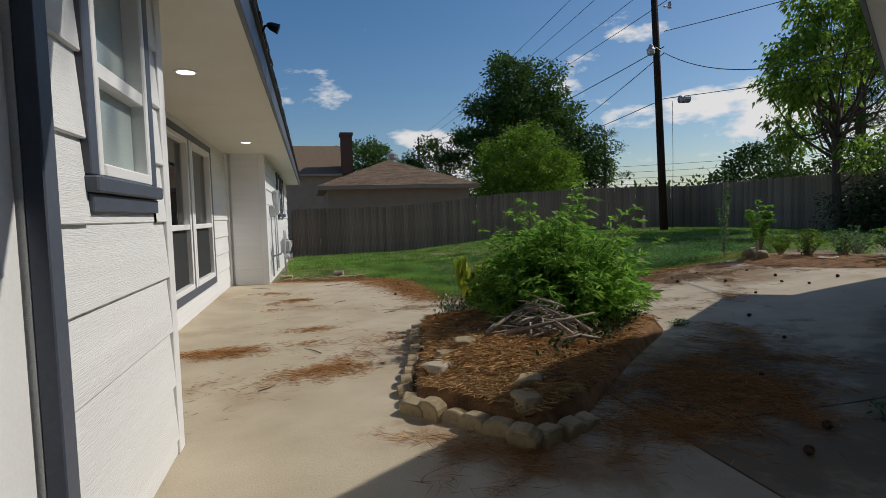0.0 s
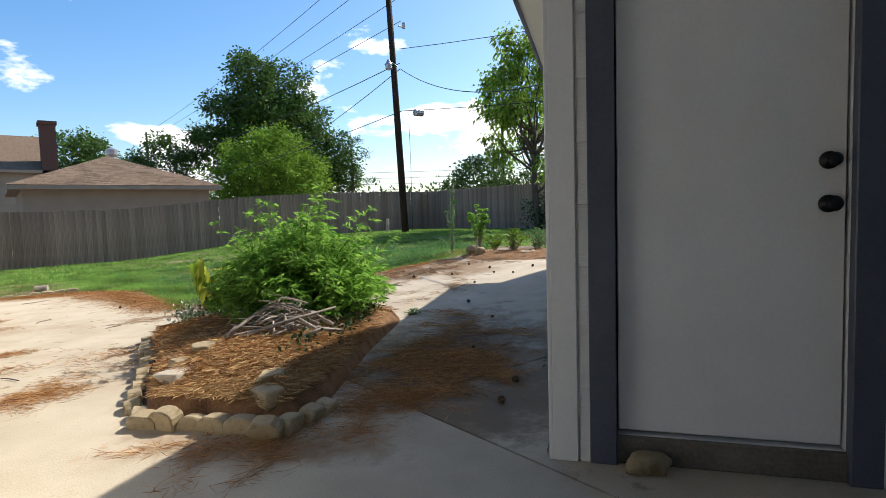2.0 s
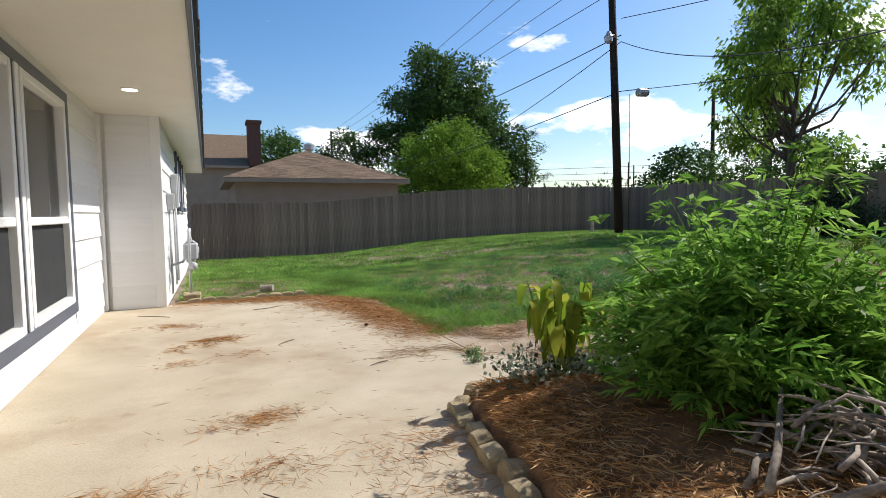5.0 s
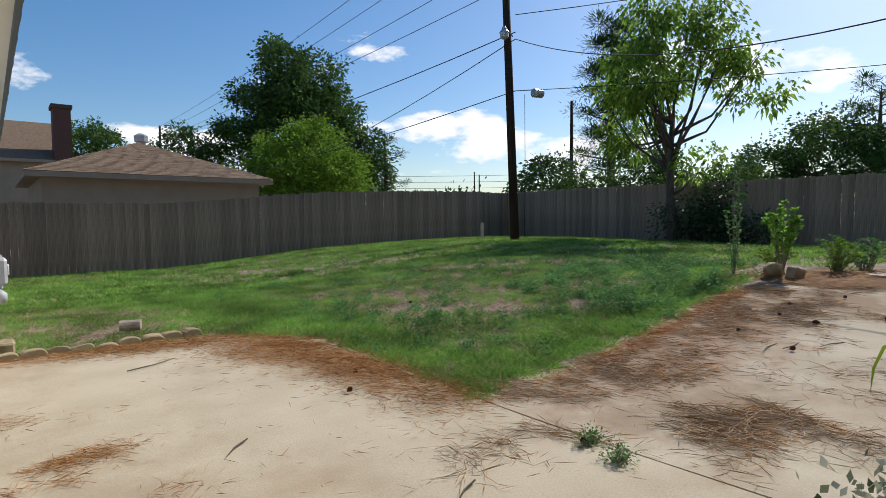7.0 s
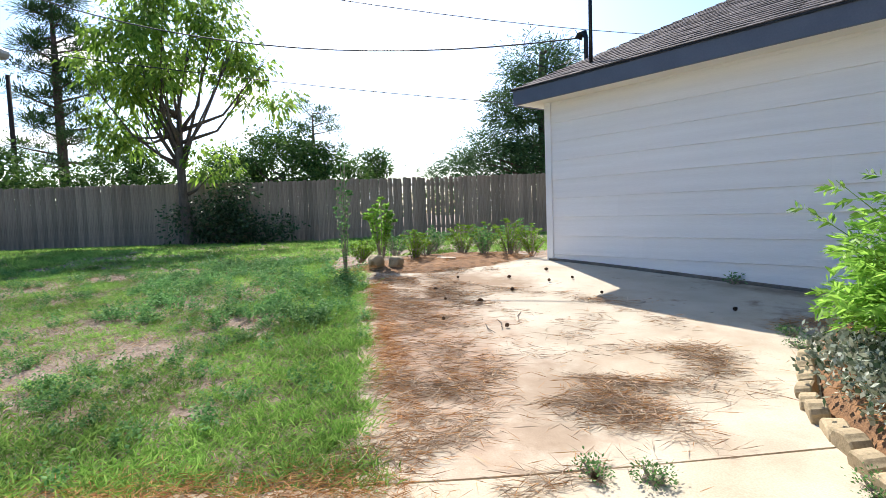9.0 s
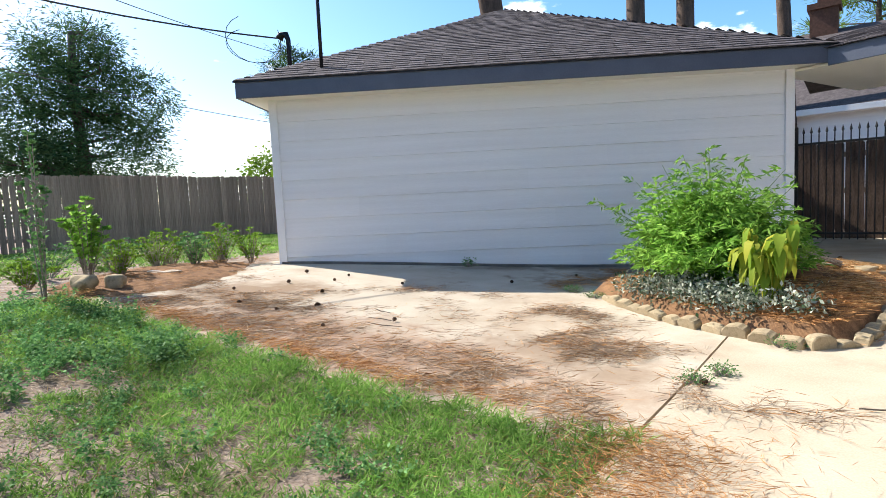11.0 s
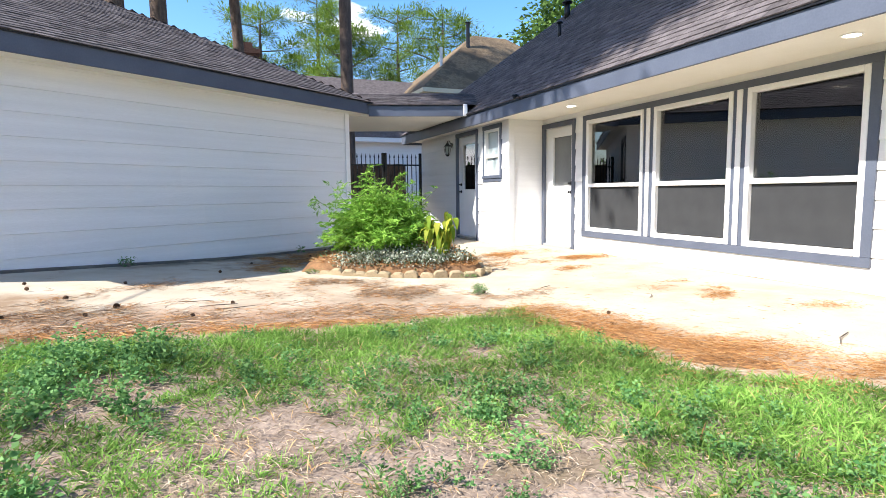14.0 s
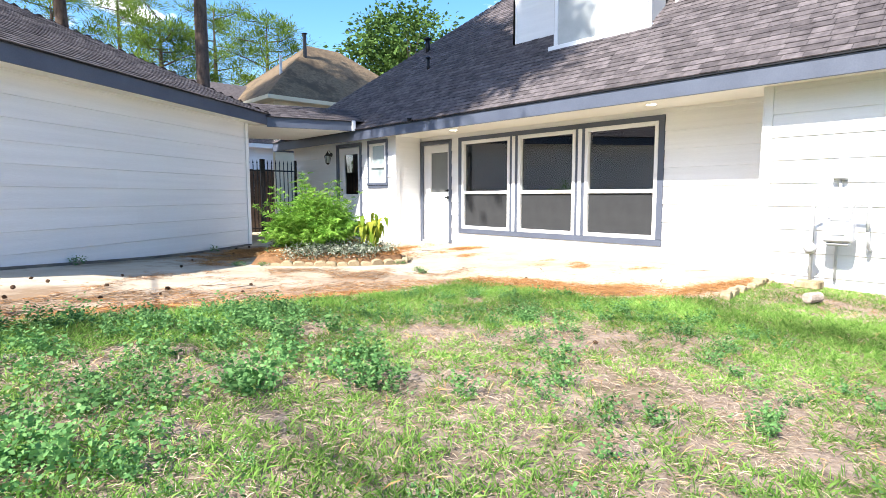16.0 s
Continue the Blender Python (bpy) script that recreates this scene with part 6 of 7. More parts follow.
feathery_bush("willowy_bush", (2.96, 4.33, 0.17), "dense bright green bush with narrow leaves in the bed", 235, (0.8, 0.74), 0.93, 81, M_BUSH,
              [(0.05, -0.15, 1.2), (0.2, 0.1, 1.13), (0.35, 0.2, 1.05), (-0.3, 0.1, 1.08), (-0.55, -0.1, 0.95), (0.66, 0.0, 0.92), (0.9, 0.3, 0.74), (-0.1, 0.5, 1.04), (-0.68, 0.3, 0.84), (0.12, -0.25, 1.16), (0.5, -0.42, 0.95), (-0.2, -0.4, 1.03), (0.88, -0.1, 0.68), (0.25, 0.65, 0.9)])
# plant with large drooping yellow-green leaves
t = thing("drooping_plant", "wilting plant with large yellow-green leaves", "plant", pose(2.4, 5.12, 0.12))
rnd = random.Random(5)
rng = np.random.default_rng(5)
bm = bmesh.new()
verts, faces = [], []
for s in range(9):
    a = rnd.uniform(0, math.tau)
    o = Vector((math.cos(a), math.sin(a), 0)) * rnd.uniform(0.06, 0.24)
    top = o + Vector((0, 0, rnd.uniform(0.42, 0.68)))
    tube(bm, [(0, 0, -0.1), o * 0.5 + Vector((0, 0, 0.25)), top], [0.006, 0.005, 0.003], 6)
    for k in range(9):
        f = rnd.uniform(0.1, 1.0)
        p = (o * 0.5 + Vector((0, 0, 0.25))).lerp(top, f)
        b = rnd.uniform(0, math.tau)
        d = Vector((math.cos(b), math.sin(b), 0))
        sd = Vector((-d.y, d.x, 0))
        L, w = rnd.uniform(0.15, 0.25), rnd.uniform(0.028, 0.045)
        hang = rnd.choice(((0.2, 0.98), (0.35, 0.9), (0.5, 0.8), (0.25, 0.95)))
        k0 = len(verts)
        for i, (u, wf) in enumerate(((0, 0.1), (0.2, 0.75), (0.5, 1.0), (0.8, 0.6), (1.0, 0.03))):
            c = p + d * L * hang[0] * math.sin(u * 1.5) + Vector((0, 0, 0.03 * math.sin(u * 3) - L * hang[1] * u * u))
            for sg in (-1, 0, 1):
                verts.append(c + sd * sg * w * wf + Vector((0, 0, -0.012 if sg == 0 else 0)))
        for i in range(4):
            for j in range(2):
                q = k0 + i * 3 + j
                faces.append((q, q + 1, q + 4, q + 3))
part("stalk", bm, M_LIME, t)
me = bpy.data.meshes.new("leaves")
me.from_pydata(verts, [], faces)
part("leaf_mass", me, M_YELLOW, t, smooth=True)

# ground cover along the bed's edge
rng = np.random.default_rng(12)
P = []
for k in range(120):
    f = rng.uniform(0, 1)
    x, y = 3.5 + (2.15 - 3.5) * f + rng.normal() * 0.13, 4.66 + (5.34 - 4.66) * f + rng.normal() * 0.12
    v = Vector((x, y)) - BC
    if v.length > bed_radius(math.atan2(v.y, v.x)) * (1.0 if f < 0.72 else 0.88):
        continue
    P.append(np.array([x, y, bed_z(x, y) + rng.uniform(0.03, 0.12)]) + np.abs(rng.normal(size=(34, 3))) * np.array([1, 1, 1.0]) * rng.choice([-1, 1], (34, 3)) * np.array([0.07, 0.07, 0.045]))
P = np.concatenate(P)
D = rng.normal(size=P.shape) + np.array([0, 0, 0.5])
tagged(leaf_cloud("ground_cover", P, D, rng.uniform(0.025, 0.045, len(P)), rng.uniform(0.015, 0.028, len(P)), M_VARIEGATED, seed=13), "variegated pale and dark creeping ground cover in the bed", "ground cover", kind="stuff")
P = []
for k in range(60):
    f = rng.uniform(0, 1)
    x, y = 2.5 + 1.5 * f + rng.normal() * 0.12, 3.05 + 1.3 * f + rng.normal() * 0.12
    v = Vector((x, y)) - BC
    if v.length > bed_radius(math.atan2(v.y, v.x)) * 0.92:
        continue
    P.append(np.array([x, y, bed_z(x, y) + rng.uniform(0.03, 0.12)]) + rng.normal(size=(22, 3)) * np.array([0.07, 0.07, 0.04]))
P = np.concatenate(P)
P = P[[math.hypot(p[0] - BC.x, p[1] - BC.y) < 0.84 * bed_radius(math.atan2(p[1] - BC.y, p[0] - BC.x)) for p in P]]
tagged(leaf_cloud("ground_cover", P, rng.normal(size=P.shape) + np.array([0, 0, 0.5]), rng.uniform(0.03, 0.05, len(P)), rng.uniform(0.018, 0.03, len(P)), M_JASMINE, seed=14), "dark creeping weeds along the shaded bed edge", "ground cover", kind="stuff")
for k, (x, y, s) in enumerate(((2.24, 5.6, 0.13), (2.54, 6.5, 0.1), (2.46, 6.3, 0.09), (3.93, 4.6, 0.14), (4.25, 4.45, 0.12))):
    bush_mass("joint_weed", (x, y, gz(x, y) - 0.02), "small pale weed tuft in the paving joint", [(0, 0, 0.04, s * 0.75, s * 0.6, 0.04)], 34, 14, 0.035, M_WEED, 0.016, 0.5, 90 + k, category="weed")
for k, (f, s) in enumerate(((0.62, 0.1), (0.2, 0.08))):
    p = G @ Vector((GL * f, 0.1, 0))
    bush_mass("wall_weed", (p.x, p.y, gz(p.x, p.y) - 0.02), "small weed at the garage wall foot", [(0, 0, 0.05, s, s * 0.7, 0.08)], 16, 8, 0.04, M_WEED, 0.04, 0.4, 96 + k, category="weed")

# second bed beyond the patio: mulch and low shrubs
bm = bmesh.new()
cx, cy = 8.7, 6.6
rings = []
for r in range(9):
    rings.append([])
    for k in range(48):
        a = math.tau * k / 48
        f = r / 8
        u = Vector((math.cos(a) * 1.55, math.sin(a) * 1.0)) * f * (1 + 0.1 * noise.noise((math.cos(a) * 2, math.sin(a) * 2, 4)))
        ca, sa2 = math.cos(radians(-50)), math.sin(radians(-50))
        x, y = cx + u.x * ca - u.y * sa2, cy + u.x * sa2 + u.y * ca
        rings[-1].append(bm.verts.new((x, y, gz(x, y) + 0.085 * (1 - f ** 3) - 0.015 + 0.02 * noise.noise((x * 5, y * 5, 2)))))
for r0, r1 in zip(rings, rings[1:]):
    for k in range(48):
        bm.faces.new((r0[k], r1[k], r1[(k + 1) % 48], r0[(k + 1) % 48]))
bm.faces.new(rings[0])
tagged(part("shrub_bed_mulch", bm, M_MULCH, smooth=True), "low mulch bed beyond the patio corner", "mulch bed", kind="structure")

stem_plant("upright_shrub", (7.84, 8.02, gz(7.84, 8.0)), "tall spindly shrub with small dark leaves", 7, 1.65, 0.13, M_WEED, 0.055, 0.55, 60, 71, start=0.08, droop=0.1)
stem_plant("upright_shrub", (8.12, 7.55, gz(8.1, 7.55) + 0.1), "leafy green shrub with upright stems", 16, 0.95, 0.2, M_BUSH, 0.07, 0.5, 60, 72, start=0.25, droop=0.1)
for k, (x, y, s, h) in enumerate(((8.6, 7.1, 0.3, 0.5), (9.1, 6.9, 0.34, 0.5), (9.4, 6.3, 0.32, 0.55), (9.0, 6.0, 0.3, 0.5), (9.0, 5.6, 0.34, 0.6), (9.5, 5.4, 0.35, 0.6), (8.75, 5.3, 0.25, 0.5), (10.0, 7.4, 0.4, 0.5), (9.9, 5.9, 0.4, 0.55), (10.6, 6.7, 0.45, 0.5), (8.9, 7.9, 0.3, 0.35))):
    stem_plant("low_shrub", (x, y, gz(x, y)), "low straggly green shrub with dry stems", 22, h, s, M_WEED if k % 2 else M_LIME, 0.055, 0.5, 26, 100 + k, droop=0.15, start=0.15)

# ---- lawn, weeds, straw and needles ----
def patchy(x, y, f, s):
    """Cheap smooth random field from summed sines, about -1 to 1."""
    return (np.sin(x * f + s) * np.cos(y * f * 1.13 + s * 2) + np.sin((x + y) * f * 0.71 + s * 3) + np.sin((x * 1.7 - y) * f * 1.9 + s) * 0.6 + np.sin(x * f * 3.7 + s) * np.sin(y * f * 4.1 - s) * 0.5) / 2.2


def gz_np(x, y):
    sx = np.clip((x - 3.6) / 5.4, 0, 1)
    s2 = np.clip((x - 2) / 14, 0, 1)
    z = 0.25 * sx * sx * (3 - 2 * sx) - 0.03 * np.clip(np.minimum(y, 24) - 10, 0, None) * (1 - s2 * s2 * (3 - 2 * s2))
    z = z - 0.07 * np.exp(-((x - 2.8) ** 2 + (y - 7) ** 2) / 4) + 0.14 * np.exp(-((x - 12.5) ** 2 + (y - 16.1) ** 2) / 14)
    return z


def on_lawn(x, y, margin=0.0):
    a = (x > 2.56) & (y > 7.31 + 0.085 * (x - 2.6) + 0.035 * np.sin(x * 9.0) + 0.03 * np.sin(x * 23.0 + 1) + margin) & ((x < 8.1) | (y > 8.35))
    b = (y > 10.02 + margin) & (x > 0.25)
    c = (x > 10.0) & (y < 9)
    corner = (x < 2.62) & (y > 9.3 + margin) & (x > 2.62 - (y - 9.25) * 0.95)
    return a | b | corner | c


def scatter(n, x0, x1, y0, y1, seed):
    r = np.random.default_rng(seed)
    return r.uniform(x0, x1, n), r.uniform(y0, y1, n), r


def blades(name, n, area, seed, length, width, density, material, label, lie=0.5, category="grass", jump=0.0, tuft=0, spread=0.035):
    """Loose blades, or tufts of that many blades, over the lawn where the density field allows."""
    if tuft:
        x, y, r = scatter(n // tuft, *area, seed)
        keep = on_lawn(x, y, 0.02) & (r.uniform(-1, 1, len(x)) < density(x, y))
        x, y = x[keep], y[keep]
        size = np.repeat(r.uniform(0.5, 1.5, len(x)), tuft)
        x, y = np.repeat(x, tuft), np.repeat(y, tuft)
        dx, dy = r.normal(size=len(x)) * spread * size, r.normal(size=len(x)) * spread * size
        x, y = x + dx, y + dy
        out = np.stack([dx, dy], 1) / spread * 0.22
    else:
        x, y, r = scatter(n, *area, seed)
        keep = on_lawn(x, y) & (r.uniform(-1, 1, n) < density(x, y))
        x, y = x[keep], y[keep]
        size, out = np.ones(len(x)), np.zeros((len(x), 2))
    m = len(x)
    P = np.stack([x, y, gz_np(x, y) - 0.02 + jump], 1)
    a = r.uniform(0, math.tau, m)
    D = np.stack([np.cos(a) * lie, np.sin(a) * lie, np.full(m, 1.0)], 1)
    D[:, :2] = D[:, :2] * r.uniform(0.3, 1.6, m)[:, None] + out
    ln = r.uniform(*length, m) * (0.55 + 0.45 * size) * (1 + 0.4 * edge_boost(x, y) if tuft else 1)
    return tagged(leaf_cloud(name, P, D, ln, r.uniform(*width, m), material, seed=seed, droop=0.2), label, category, kind="stuff")


def edge_boost(x, y):
    e = np.minimum(np.abs(y - 7.42 - 0.085 * (x - 2.6)), np.abs(x - 2.6) + (y < 7.4) * 9)
    return np.exp(-(e / 0.75) ** 2)


def near_density(x, y):
    dry = np.exp(-(((x - 4.6) / 2.6) ** 2 + ((y - 10.4) / 1.6) ** 2))
    bare = np.exp(-(((x - 1.6) / 1.4) ** 2 + ((y - 11.4) / 1.6) ** 2))
    return -0.2 + 0.55 * patchy(x, y, 1.7, 2.0) + 0.8 * patchy(x, y, 4.6, 1.0) + 1.75 * edge_boost(x, y) - 0.2 * dry - 0.4 * bare + 0.75 * np.clip((y - 12.0) / 2.5, 0, 1)


blades("lawn_grass", 620000, (0.25, 9.5, 7.3, 14.5), 201, (0.03, 0.085), (0.0035, 0.0075), near_density, M_GRASS, "patchy green lawn grass in clumps", tuft=20, lie=1.0, spread=0.03)
blades("lawn_grass", 190000, (0.25, 17.4, 13.5, 21.8), 202, (0.05, 0.12), (0.01, 0.02), lambda x, y: 0.15 + 0.7 * patchy(x, y, 0.9, 1.0) + 0.6 * patchy(x, y, 3.1, 2.0), M_GRASS, "green lawn grass towards the back fence", tuft=14, spread=0.06, lie=1.0)
blades("lawn_grass", 110000, (9.0, 17.4, 0.0, 14.0), 203, (0.05, 0.12), (0.01, 0.02), lambda x, y: 0.15 + 0.7 * patchy(x, y, 0.9, 4.0) + 0.6 * patchy(x, y, 3.1, 3.0), M_GRASS, "green lawn grass towards the far fence", tuft=14, spread=0.06, lie=1.0)
blades("dead_grass", 260000, (0.3, 9, 7.4, 13.5), 204, (0.02, 0.075), (0.0016, 0.004), lambda x, y: 0.45 - 0.5 * patchy(x, y, 1.5, 2.0) + 0.4 * patchy(x, y, 6.0, 3.0), M_LITTER, "dry straw and dead grass on soil", lie=3.5, jump=0.012)
blades("dry_straw", 50000, (0.3, 17, 7.4, 21), 205, (0.05, 0.13), (0.003, 0.006), lambda x, y: -0.1 - 0.7 * patchy(x, y, 0.9, 1.0), M_STRAW, "yellowed grass blades among the green", lie=1.6)

# broad-leaved weeds: short branching stalks with paired leaves
r = np.random.default_rng(210)
P, D, Z = [], [], []
for k in range(2300):
    x, y = r.uniform(2.7, 9.5), r.uniform(7.55, 14.0)
    rank = 0.75 * (x > 5.3) * (y < 10.4)
    left = 0.45 * patchy(np.array([x]), np.array([y]), 1.3, 7.0)[0] + 0.6 * patchy(np.array([x]), np.array([y]), 4.1, 2.0)[0] + rank - 0.68
    if not on_lawn(np.array([x]), np.array([y]), 0.08)[0] or r.uniform(-1, 1) > left:
        continue
    tall = r.uniform(0.6, 1.25) * (1.2 if rank else 0.9)
    n = int(r.uniform(9, 24))
    for q in range(n):
        a, tilt = r.uniform(0, math.tau), r.uniform(0.15, 1.15)
        d = np.array([math.cos(a) * math.sin(tilt), math.sin(a) * math.sin(tilt), math.cos(tilt)])
        L = r.uniform(0.06, 0.15) * tall
        m = 9
        f = np.linspace(0.25, 1.0, m) + r.uniform(-0.05, 0.05, m)
        b = r.uniform(0, math.tau, m)
        foot = np.array([x, y, 0]) + r.normal(size=3) * np.array([0.03, 0.03, 0]) * tall
        p = foot + d * L * f[:, None]
        p[:, 2] += gz_np(p[:, 0], p[:, 1]) - 0.02
        P.append(p)
        D.append(np.stack([np.cos(b), np.sin(b), r.uniform(0.0, 0.7, m)], 1) + d * 0.5)
        Z.append(r.uniform(0.014, 0.029, m) * tall)
P, D, ln = np.concatenate(P), np.concatenate(D), np.concatenate(Z)
tagged(leaf_cloud("clover_weeds", P, D, ln, ln * 0.58, M_WEED, seed=211, droop=0.25), "clumps of broad-leaved clover weeds", "weeds", kind="stuff")


# pine needles: drifts on the paving, along the lawn edge and in the bed
def needles(name, patches, seed, label, clump=True, z_of=None, material=None, length=(0.03, 0.11), width=(0.0018, 0.0036)):
    r = np.random.default_rng(seed)
    P, D = [], []
    for (x, y, rx, ry, turn, n, hgt) in patches:
        u = r.normal(size=(n, 2)) * 0.55
        lumps = 0.45 + 0.6 * patchy(u[:, 0] * rx * 4, u[:, 1] * ry * 4, 1.9, x + y) + 0.25 * patchy(u[:, 0] * rx * 9, u[:, 1] * ry * 9, 2.0, x - y)
        if clump:
            u = u[r.uniform(0, 1, n) < lumps * 1.6 - 0.1]
        c, s = math.cos(radians(turn)), math.sin(radians(turn))
        px, py = x + u[:, 0] * rx * c - u[:, 1] * ry * s, y + u[:, 0] * rx * s + u[:, 1] * ry * c
        if z_of is bed_z:
            inside = np.array([math.hypot(a - BC.x, b - BC.y) < 0.92 * bed_radius(math.atan2(b - BC.y, a - BC.x)) for a, b in zip(px, py)])
            u, px, py = u[inside], px[inside], py[inside]
        h = hgt * np.exp(-(u ** 2).sum(1) * 1.2) * r.uniform(0, 1, len(u))
        base = gz_np(px, py) + 0.008 if z_of is None else np.array([z_of(a, b) for a, b in zip(px, py)]) + 0.006
        P.append(np.stack([px, py, base + h], 1))
        a = r.uniform(0, math.tau, len(u))
        D.append(np.stack([np.cos(a), np.sin(a), r.normal(size=len(u)) * 0.06 + 0.03], 1))
    P, D = np.concatenate(P), np.concatenate(D)
    return tagged(leaf_cloud(name, P, D, r.uniform(*length, len(P)), r.uniform(*width, len(P)), material or M_NEEDLE, seed=seed, flat=True), label, "pine needles", kind="stuff")


needles("needle_drifts", [(0.15, 4.85, 0.7, 0.19, 10, 5200, 0.02), (1.0, 4.1, 0.6, 0.26, 40, 5200, 0.015), (0.75, 5.6, 0.3, 0.13, 20, 1100, 0.012), (0.62, 7.1, 0.3, 0.1, 20, 1000, 0.015), (0.02, 3.7, 0.2, 0.3, 0, 450, 0.01), (1.55, 4.9, 0.4, 0.3, 70, 900, 0.012),
                          (0.56, 7.64, 0.26, 0.12, 40, 2600, 0.03), (0.25, 8.5, 0.3, 0.16, 0, 450, 0.01), (1.2, 8.6, 0.9, 0.5, 30, 130, 0.0), (1.0, 6.0, 1.0, 1.5, 0, 130, 0.0), (1.6, 7.4, 0.6, 1.2, 0, 160, 0.0)], 301, "brown pine needle drifts on pale concrete")
needles("needle_edge", [(2.34, 8.2, 0.36, 0.8, 5, 6200, 0.05), (2.08, 9.2, 0.55, 0.42, -40, 4600, 0.05), (1.4, 9.8, 0.8, 0.2, -8, 4500, 0.03), (2.5, 7.5, 0.35, 0.3, 30, 1500, 0.03), (0.6, 9.9, 0.6, 0.12, 0, 600, 0.02)], 302, "thick rust-brown pine needles along the lawn edge", clump=False)
def wisps(x, y, rx, ry, turn, count, n, hgt, seed):
    """Small ragged tufts and streaks of needles scattered over an oval of the plan."""
    rnd = random.Random(seed)
    c, s = math.cos(radians(turn)), math.sin(radians(turn))
    out = []
    for k in range(count):
        u, v = rnd.gauss(0, 0.55) * rx, rnd.gauss(0, 0.55) * ry
        f = rnd.uniform(0.5, 1.6)
        out.append((x + u * c - v * s, y + u * s + v * c, 0.2 * f, 0.055 * f * rnd.uniform(0.5, 1.6), rnd.uniform(0, 180), int(n * f * f * rnd.uniform(0.4, 1.3)), hgt * rnd.uniform(0.3, 1.3)))
    return out


LANE = (wisps(4.9, 7.1, 2.2, 0.34, 6, 60, 75, 0.02, 1) + wisps(3.5, 6.95, 0.6, 0.35, 0, 18, 80, 0.025, 2) + wisps(6.3, 6.8, 1.0, 0.5, 20, 24, 75, 0.02, 3) + wisps(3.3, 6.08, 0.3, 0.12, -20, 14, 150, 0.022, 4)
        + wisps(3.95, 5.3, 0.5, 0.1, -30, 8, 80, 0.03, 5) + wisps(4.6, 6.1, 1.6, 0.6, 10, 26, 22, 0.008, 6) + wisps(7.7, 6.6, 0.6, 0.9, 20, 16, 80, 0.02, 7) + wisps(2.85, 7.1, 0.12, 0.2, 0, 5, 80, 0.03, 8) + wisps(5.4, 5.3, 1.2, 0.25, 28, 12, 35, 0.008, 9))
needles("needle_field", LANE, 303, "scattered straw-coloured pine needles on concrete", clump=False, material=M_LITTER, length=(0.07, 0.19), width=(0.0024, 0.0046))
needles("needle_field", [(p[0] + 0.03, p[1] - 0.02, p[2], p[3], p[4] + 20, int(p[5] * 0.5), p[6]) for p in LANE] + [(4.6, 7.36, 1.5, 0.1, 5, 1800, 0.03), (6.4, 7.5, 0.9, 0.12, 5, 1200, 0.03), (4.8, 6.9, 2.0, 0.5, 6, 700, 0.0)], 306, "brown pine needles on concrete", material=M_NEEDLE, clump=False, length=(0.06, 0.17), width=(0.0024, 0.0044))
SHADE = wisps(3.15, 2.75, 0.9, 0.5, 38, 60, 170, 0.025, 11) + wisps(3.75, 2.62, 0.5, 0.14, 20, 12, 130, 0.015, 12) + wisps(4.2, 3.7, 0.8, 0.35, 40, 22, 90, 0.015, 13) + wisps(2.3, 2.25, 0.6, 0.2, 10, 16, 120, 0.02, 14) + wisps(1.7, 2.3, 0.4, 0.15, -50, 8, 90, 0.015, 15)
needles("needle_shade", SHADE, 304, "rotted brown pine needles in the garage's shade", clump=False, length=(0.05, 0.15))
needles("needle_mulch", [(2.1, 3.0, 0.75, 0.6, -45, 7000, 0.025), (2.9, 3.4, 0.8, 0.4, 42, 4200, 0.02), (1.8, 4.4, 0.25, 0.8, 10, 1800, 0.015), (3.5, 4.5, 0.7, 0.4, -30, 1500, 0.02), (2.6, 5.1, 0.8, 0.3, -20, 1400, 0.015), (1.95, 4.8, 0.3, 0.6, 10, 2600, 0.025), (2.3, 5.2, 0.5, 0.3, -20, 1600, 0.02)], 305, "rust-brown pine straw on the bed mound", clump=False, z_of=bed_z, width=(0.003, 0.0065))
needles("straw_mulch", [(2.05, 2.95, 0.75, 0.6, -45, 7500, 0.035), (1.78, 2.75, 0.5, 0.22, -55, 2600, 0.03), (2.2, 2.7, 0.5, 0.22, 42, 1800, 0.03), (2.7, 3.3, 0.7, 0.4, 42, 3600, 0.03), (1.8, 4.5, 0.3, 0.9, 10, 2400, 0.025), (3.4, 4.4, 0.8, 0.4, -30, 900, 0.02)], 308, "pale straw and chips on the bed mound", clump=False, z_of=bed_z, material=M_STRAW, length=(0.03, 0.1), width=(0.003, 0.008))
needles("needle_shrub_bed", [(8.3, 6.9, 1.0, 0.9, -50, 3200, 0.02), (7.9, 7.9, 0.8, 0.4, 10, 1500, 0.02), (8.6, 5.6, 0.5, 0.5, 0, 1100, 0.02)], 307, "brown pine needles over the shrub bed", z_of=lambda a, b: gz(a, b) + 0.06)

# fallen pine cones
cone = bmesh.new()
for k in range(9):
    f = k / 8
    rr = 0.03 * math.sin(0.35 + 2.5 * f)
    for j in range(8):
        a = math.tau * (j + 0.5 * (k % 2)) / 8
        o = Vector((math.cos(a), math.sin(a), 0))
        s = Vector((-o.y, o.x, 0))
        c = o * rr * 0.45 + Vector((0, 0, -0.035 + 0.07 * f))
        v = [cone.verts.new(p) for p in (c - s * 0.006, c + s * 0.006, c + o * rr * 0.75 + s * 0.008 + Vector((0, 0, 0.006)), c + o * rr * 0.75 - s * 0.008 + Vector((0, 0, 0.006)), c + o * rr * 0.4 + Vector((0, 0, -0.008)))]
        for f4 in ((0, 1, 2, 3), (1, 0, 4), (2, 1, 4), (3, 2, 4), (0, 3, 4)):
            cone.faces.new([v[i] for i in f4])
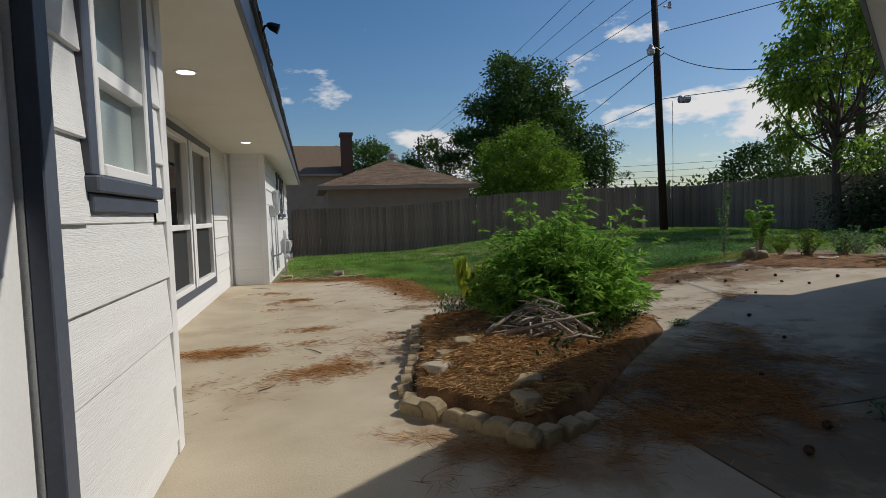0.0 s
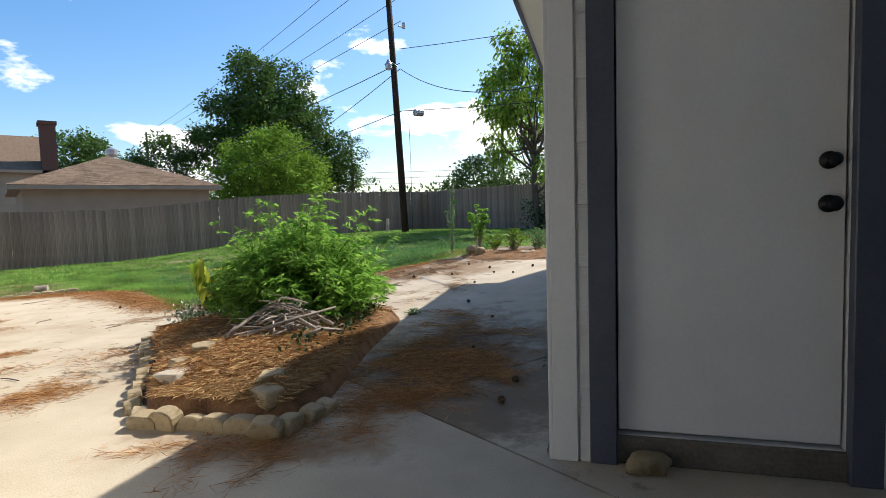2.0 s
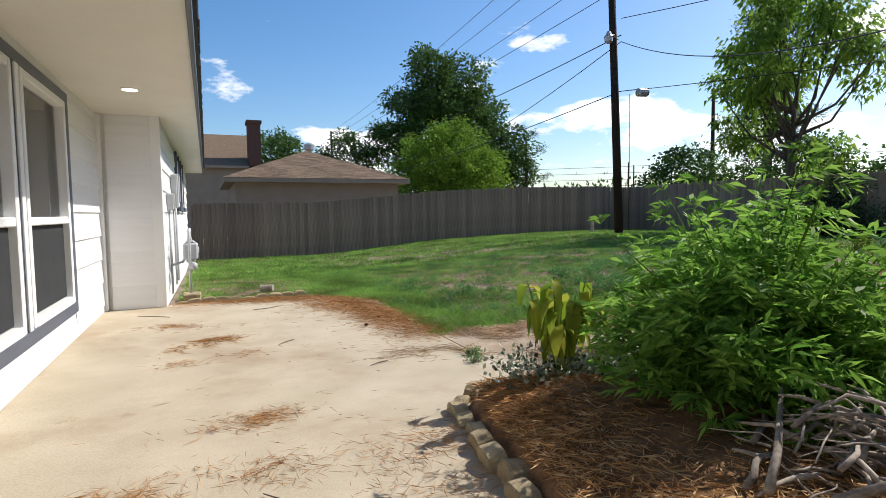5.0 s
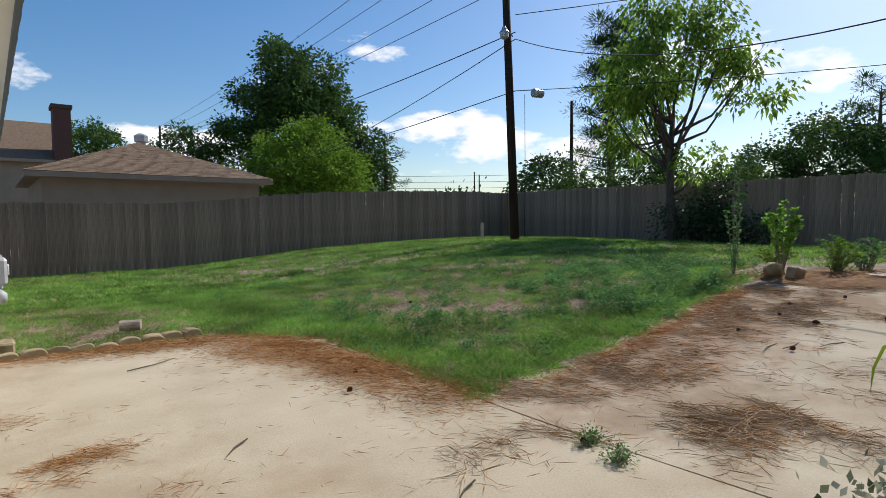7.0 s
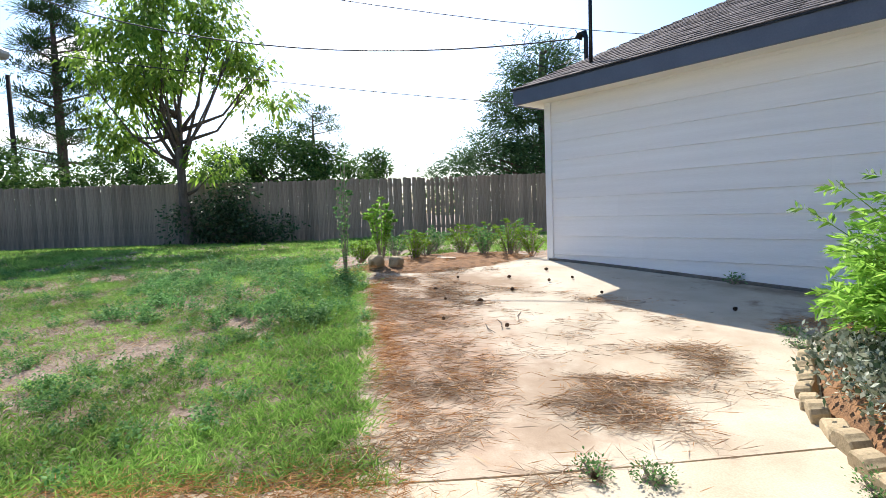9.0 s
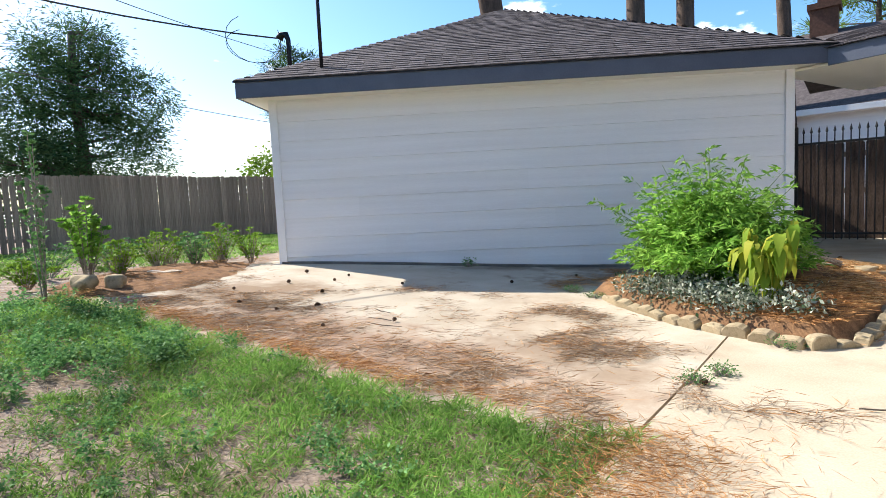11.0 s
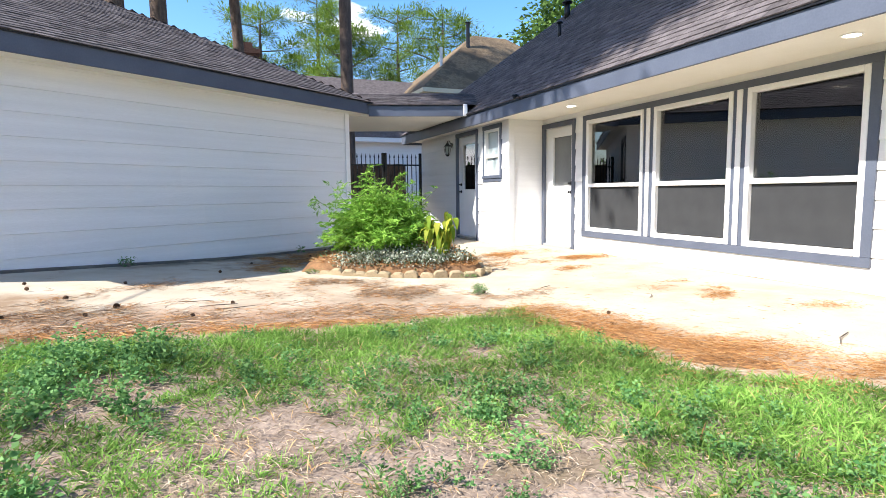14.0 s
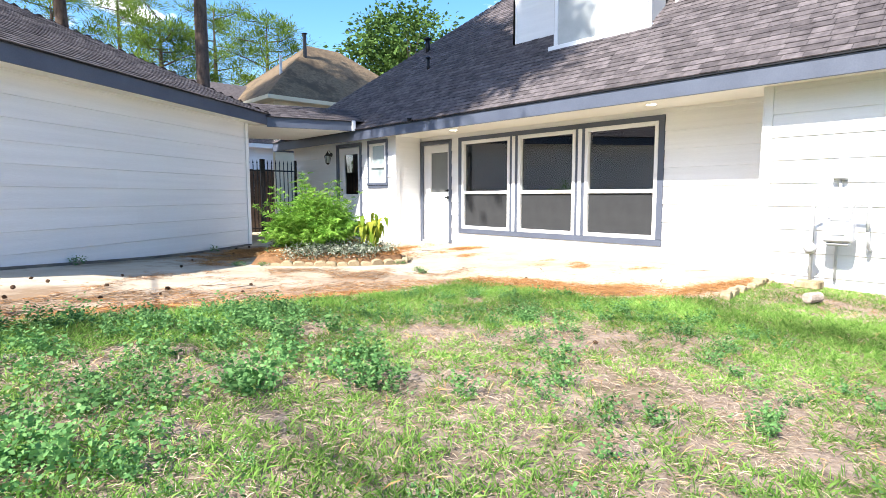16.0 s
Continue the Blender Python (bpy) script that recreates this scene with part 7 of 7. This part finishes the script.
tube(cone, [(0, 0, -0.04), (0, 0, 0.035)], [0.014, 0.006], 8)
M_CONE = surface("pine_cone_scale", (0.05, 0.03, 0.02), (0.14, 0.085, 0.05), 30, 0.85, 0.2, 90, spread=0.25)
first = part("pine_cone", cone, M_CONE)
tagged(first, "fallen brown open pine cone on the ground", "pine cone", "fallen pine cones")
rnd = random.Random(33)
SPOTS = [(2.5, 6.51), (2.26, 8.2), (5.77, 6.5), (7.3, 5.45), (5.92, 6.83), (3.33, 2.1), (5.88, 5.25), (2.03, 7.88), (6.6, 5.6), (6.9, 6.0), (5.2, 6.9), (6.2, 6.1), (4.9, 6.4), (7.0, 6.6), (6.4, 6.9), (3.7, 2.9), (4.6, 3.6), (5.0, 4.4), (6.7, 5.3), (4.2, 10.2), (5.7, 9.6), (2.2, 0.9), (3.0, 1.9)]
for k, (x, y) in enumerate(SPOTS):
    m = pose(x, y, gz(x, y) + 0.024, 90 + rnd.uniform(-25, 25), rnd.uniform(-20, 20), rnd.uniform(0, 360))
    ob = first if k == 0 else copy_thing(first, m)
    ob.matrix_basis = m
    s = rnd.uniform(0.4, 0.72)
    ob.scale = (s, s, s)

# loose twigs
for k in range(26):
    x, y = rnd.uniform(0.0, 6.5), rnd.uniform(2.2, 9.6)
    if (x > 2.4 and y > 7.2) or (1.3 < x < 4.3 and 2.2 < y < 5.7):
        continue
    a, L = rnd.uniform(0, math.tau), rnd.uniform(0.06, 0.2)
    d = Vector((math.cos(a), math.sin(a), 0)) * L
    p = Vector((x, y, gz(x, y) + 0.012))
    tagged(part("fallen_twig", tube(bmesh.new(), [p - d, p + Vector((d.y, -d.x, 0)) * 0.12, p + d], [0.004, 0.0045, 0.002], 5), M_BARK), "small brown twig lying on concrete", "twig", "fallen twigs")


# thin films of soil washed onto the paving beside the garage
def dirt_patch(x, y, rx, ry, turn, seed):
    bm = bmesh.new()
    c, s = math.cos(radians(turn)), math.sin(radians(turn))
    ring0 = []
    for k in range(40):
        a = math.tau * k / 40
        f = 1 + 0.45 * noise.noise((math.cos(a) * 1.6, math.sin(a) * 1.6, seed)) + 0.2 * noise.noise((math.cos(a) * 5, math.sin(a) * 5, seed))
        u, v = math.cos(a) * rx * f, math.sin(a) * ry * f
        ring0.append((x + u * c - v * s, y + u * s + v * c))
    mid = [bm.verts.new((x + (p - x) * 0.6, y + (q - y) * 0.6, gz(x + (p - x) * 0.6, y + (q - y) * 0.6) + 0.012)) for p, q in ring0]
    rim = [bm.verts.new((p, q, gz(p, q) + 0.003)) for p, q in ring0]
    for k in range(40):
        bm.faces.new((rim[k], rim[(k + 1) % 40], mid[(k + 1) % 40], mid[k]))
    bm.faces.new(mid)
    tagged(part("dirt_patch", bm, M_MULCH, smooth=True), "thin brown soil and litter on concrete", "dirt", kind="structure")


dirt_patch(2.46, 8.3, 0.08, 0.5, 4, 4.0)
dirt_patch(2.28, 9.25, 0.3, 0.09, -45, 5.0)

# ---- lap siding planks ----
for args in CLAD:
    clad_now(*args)
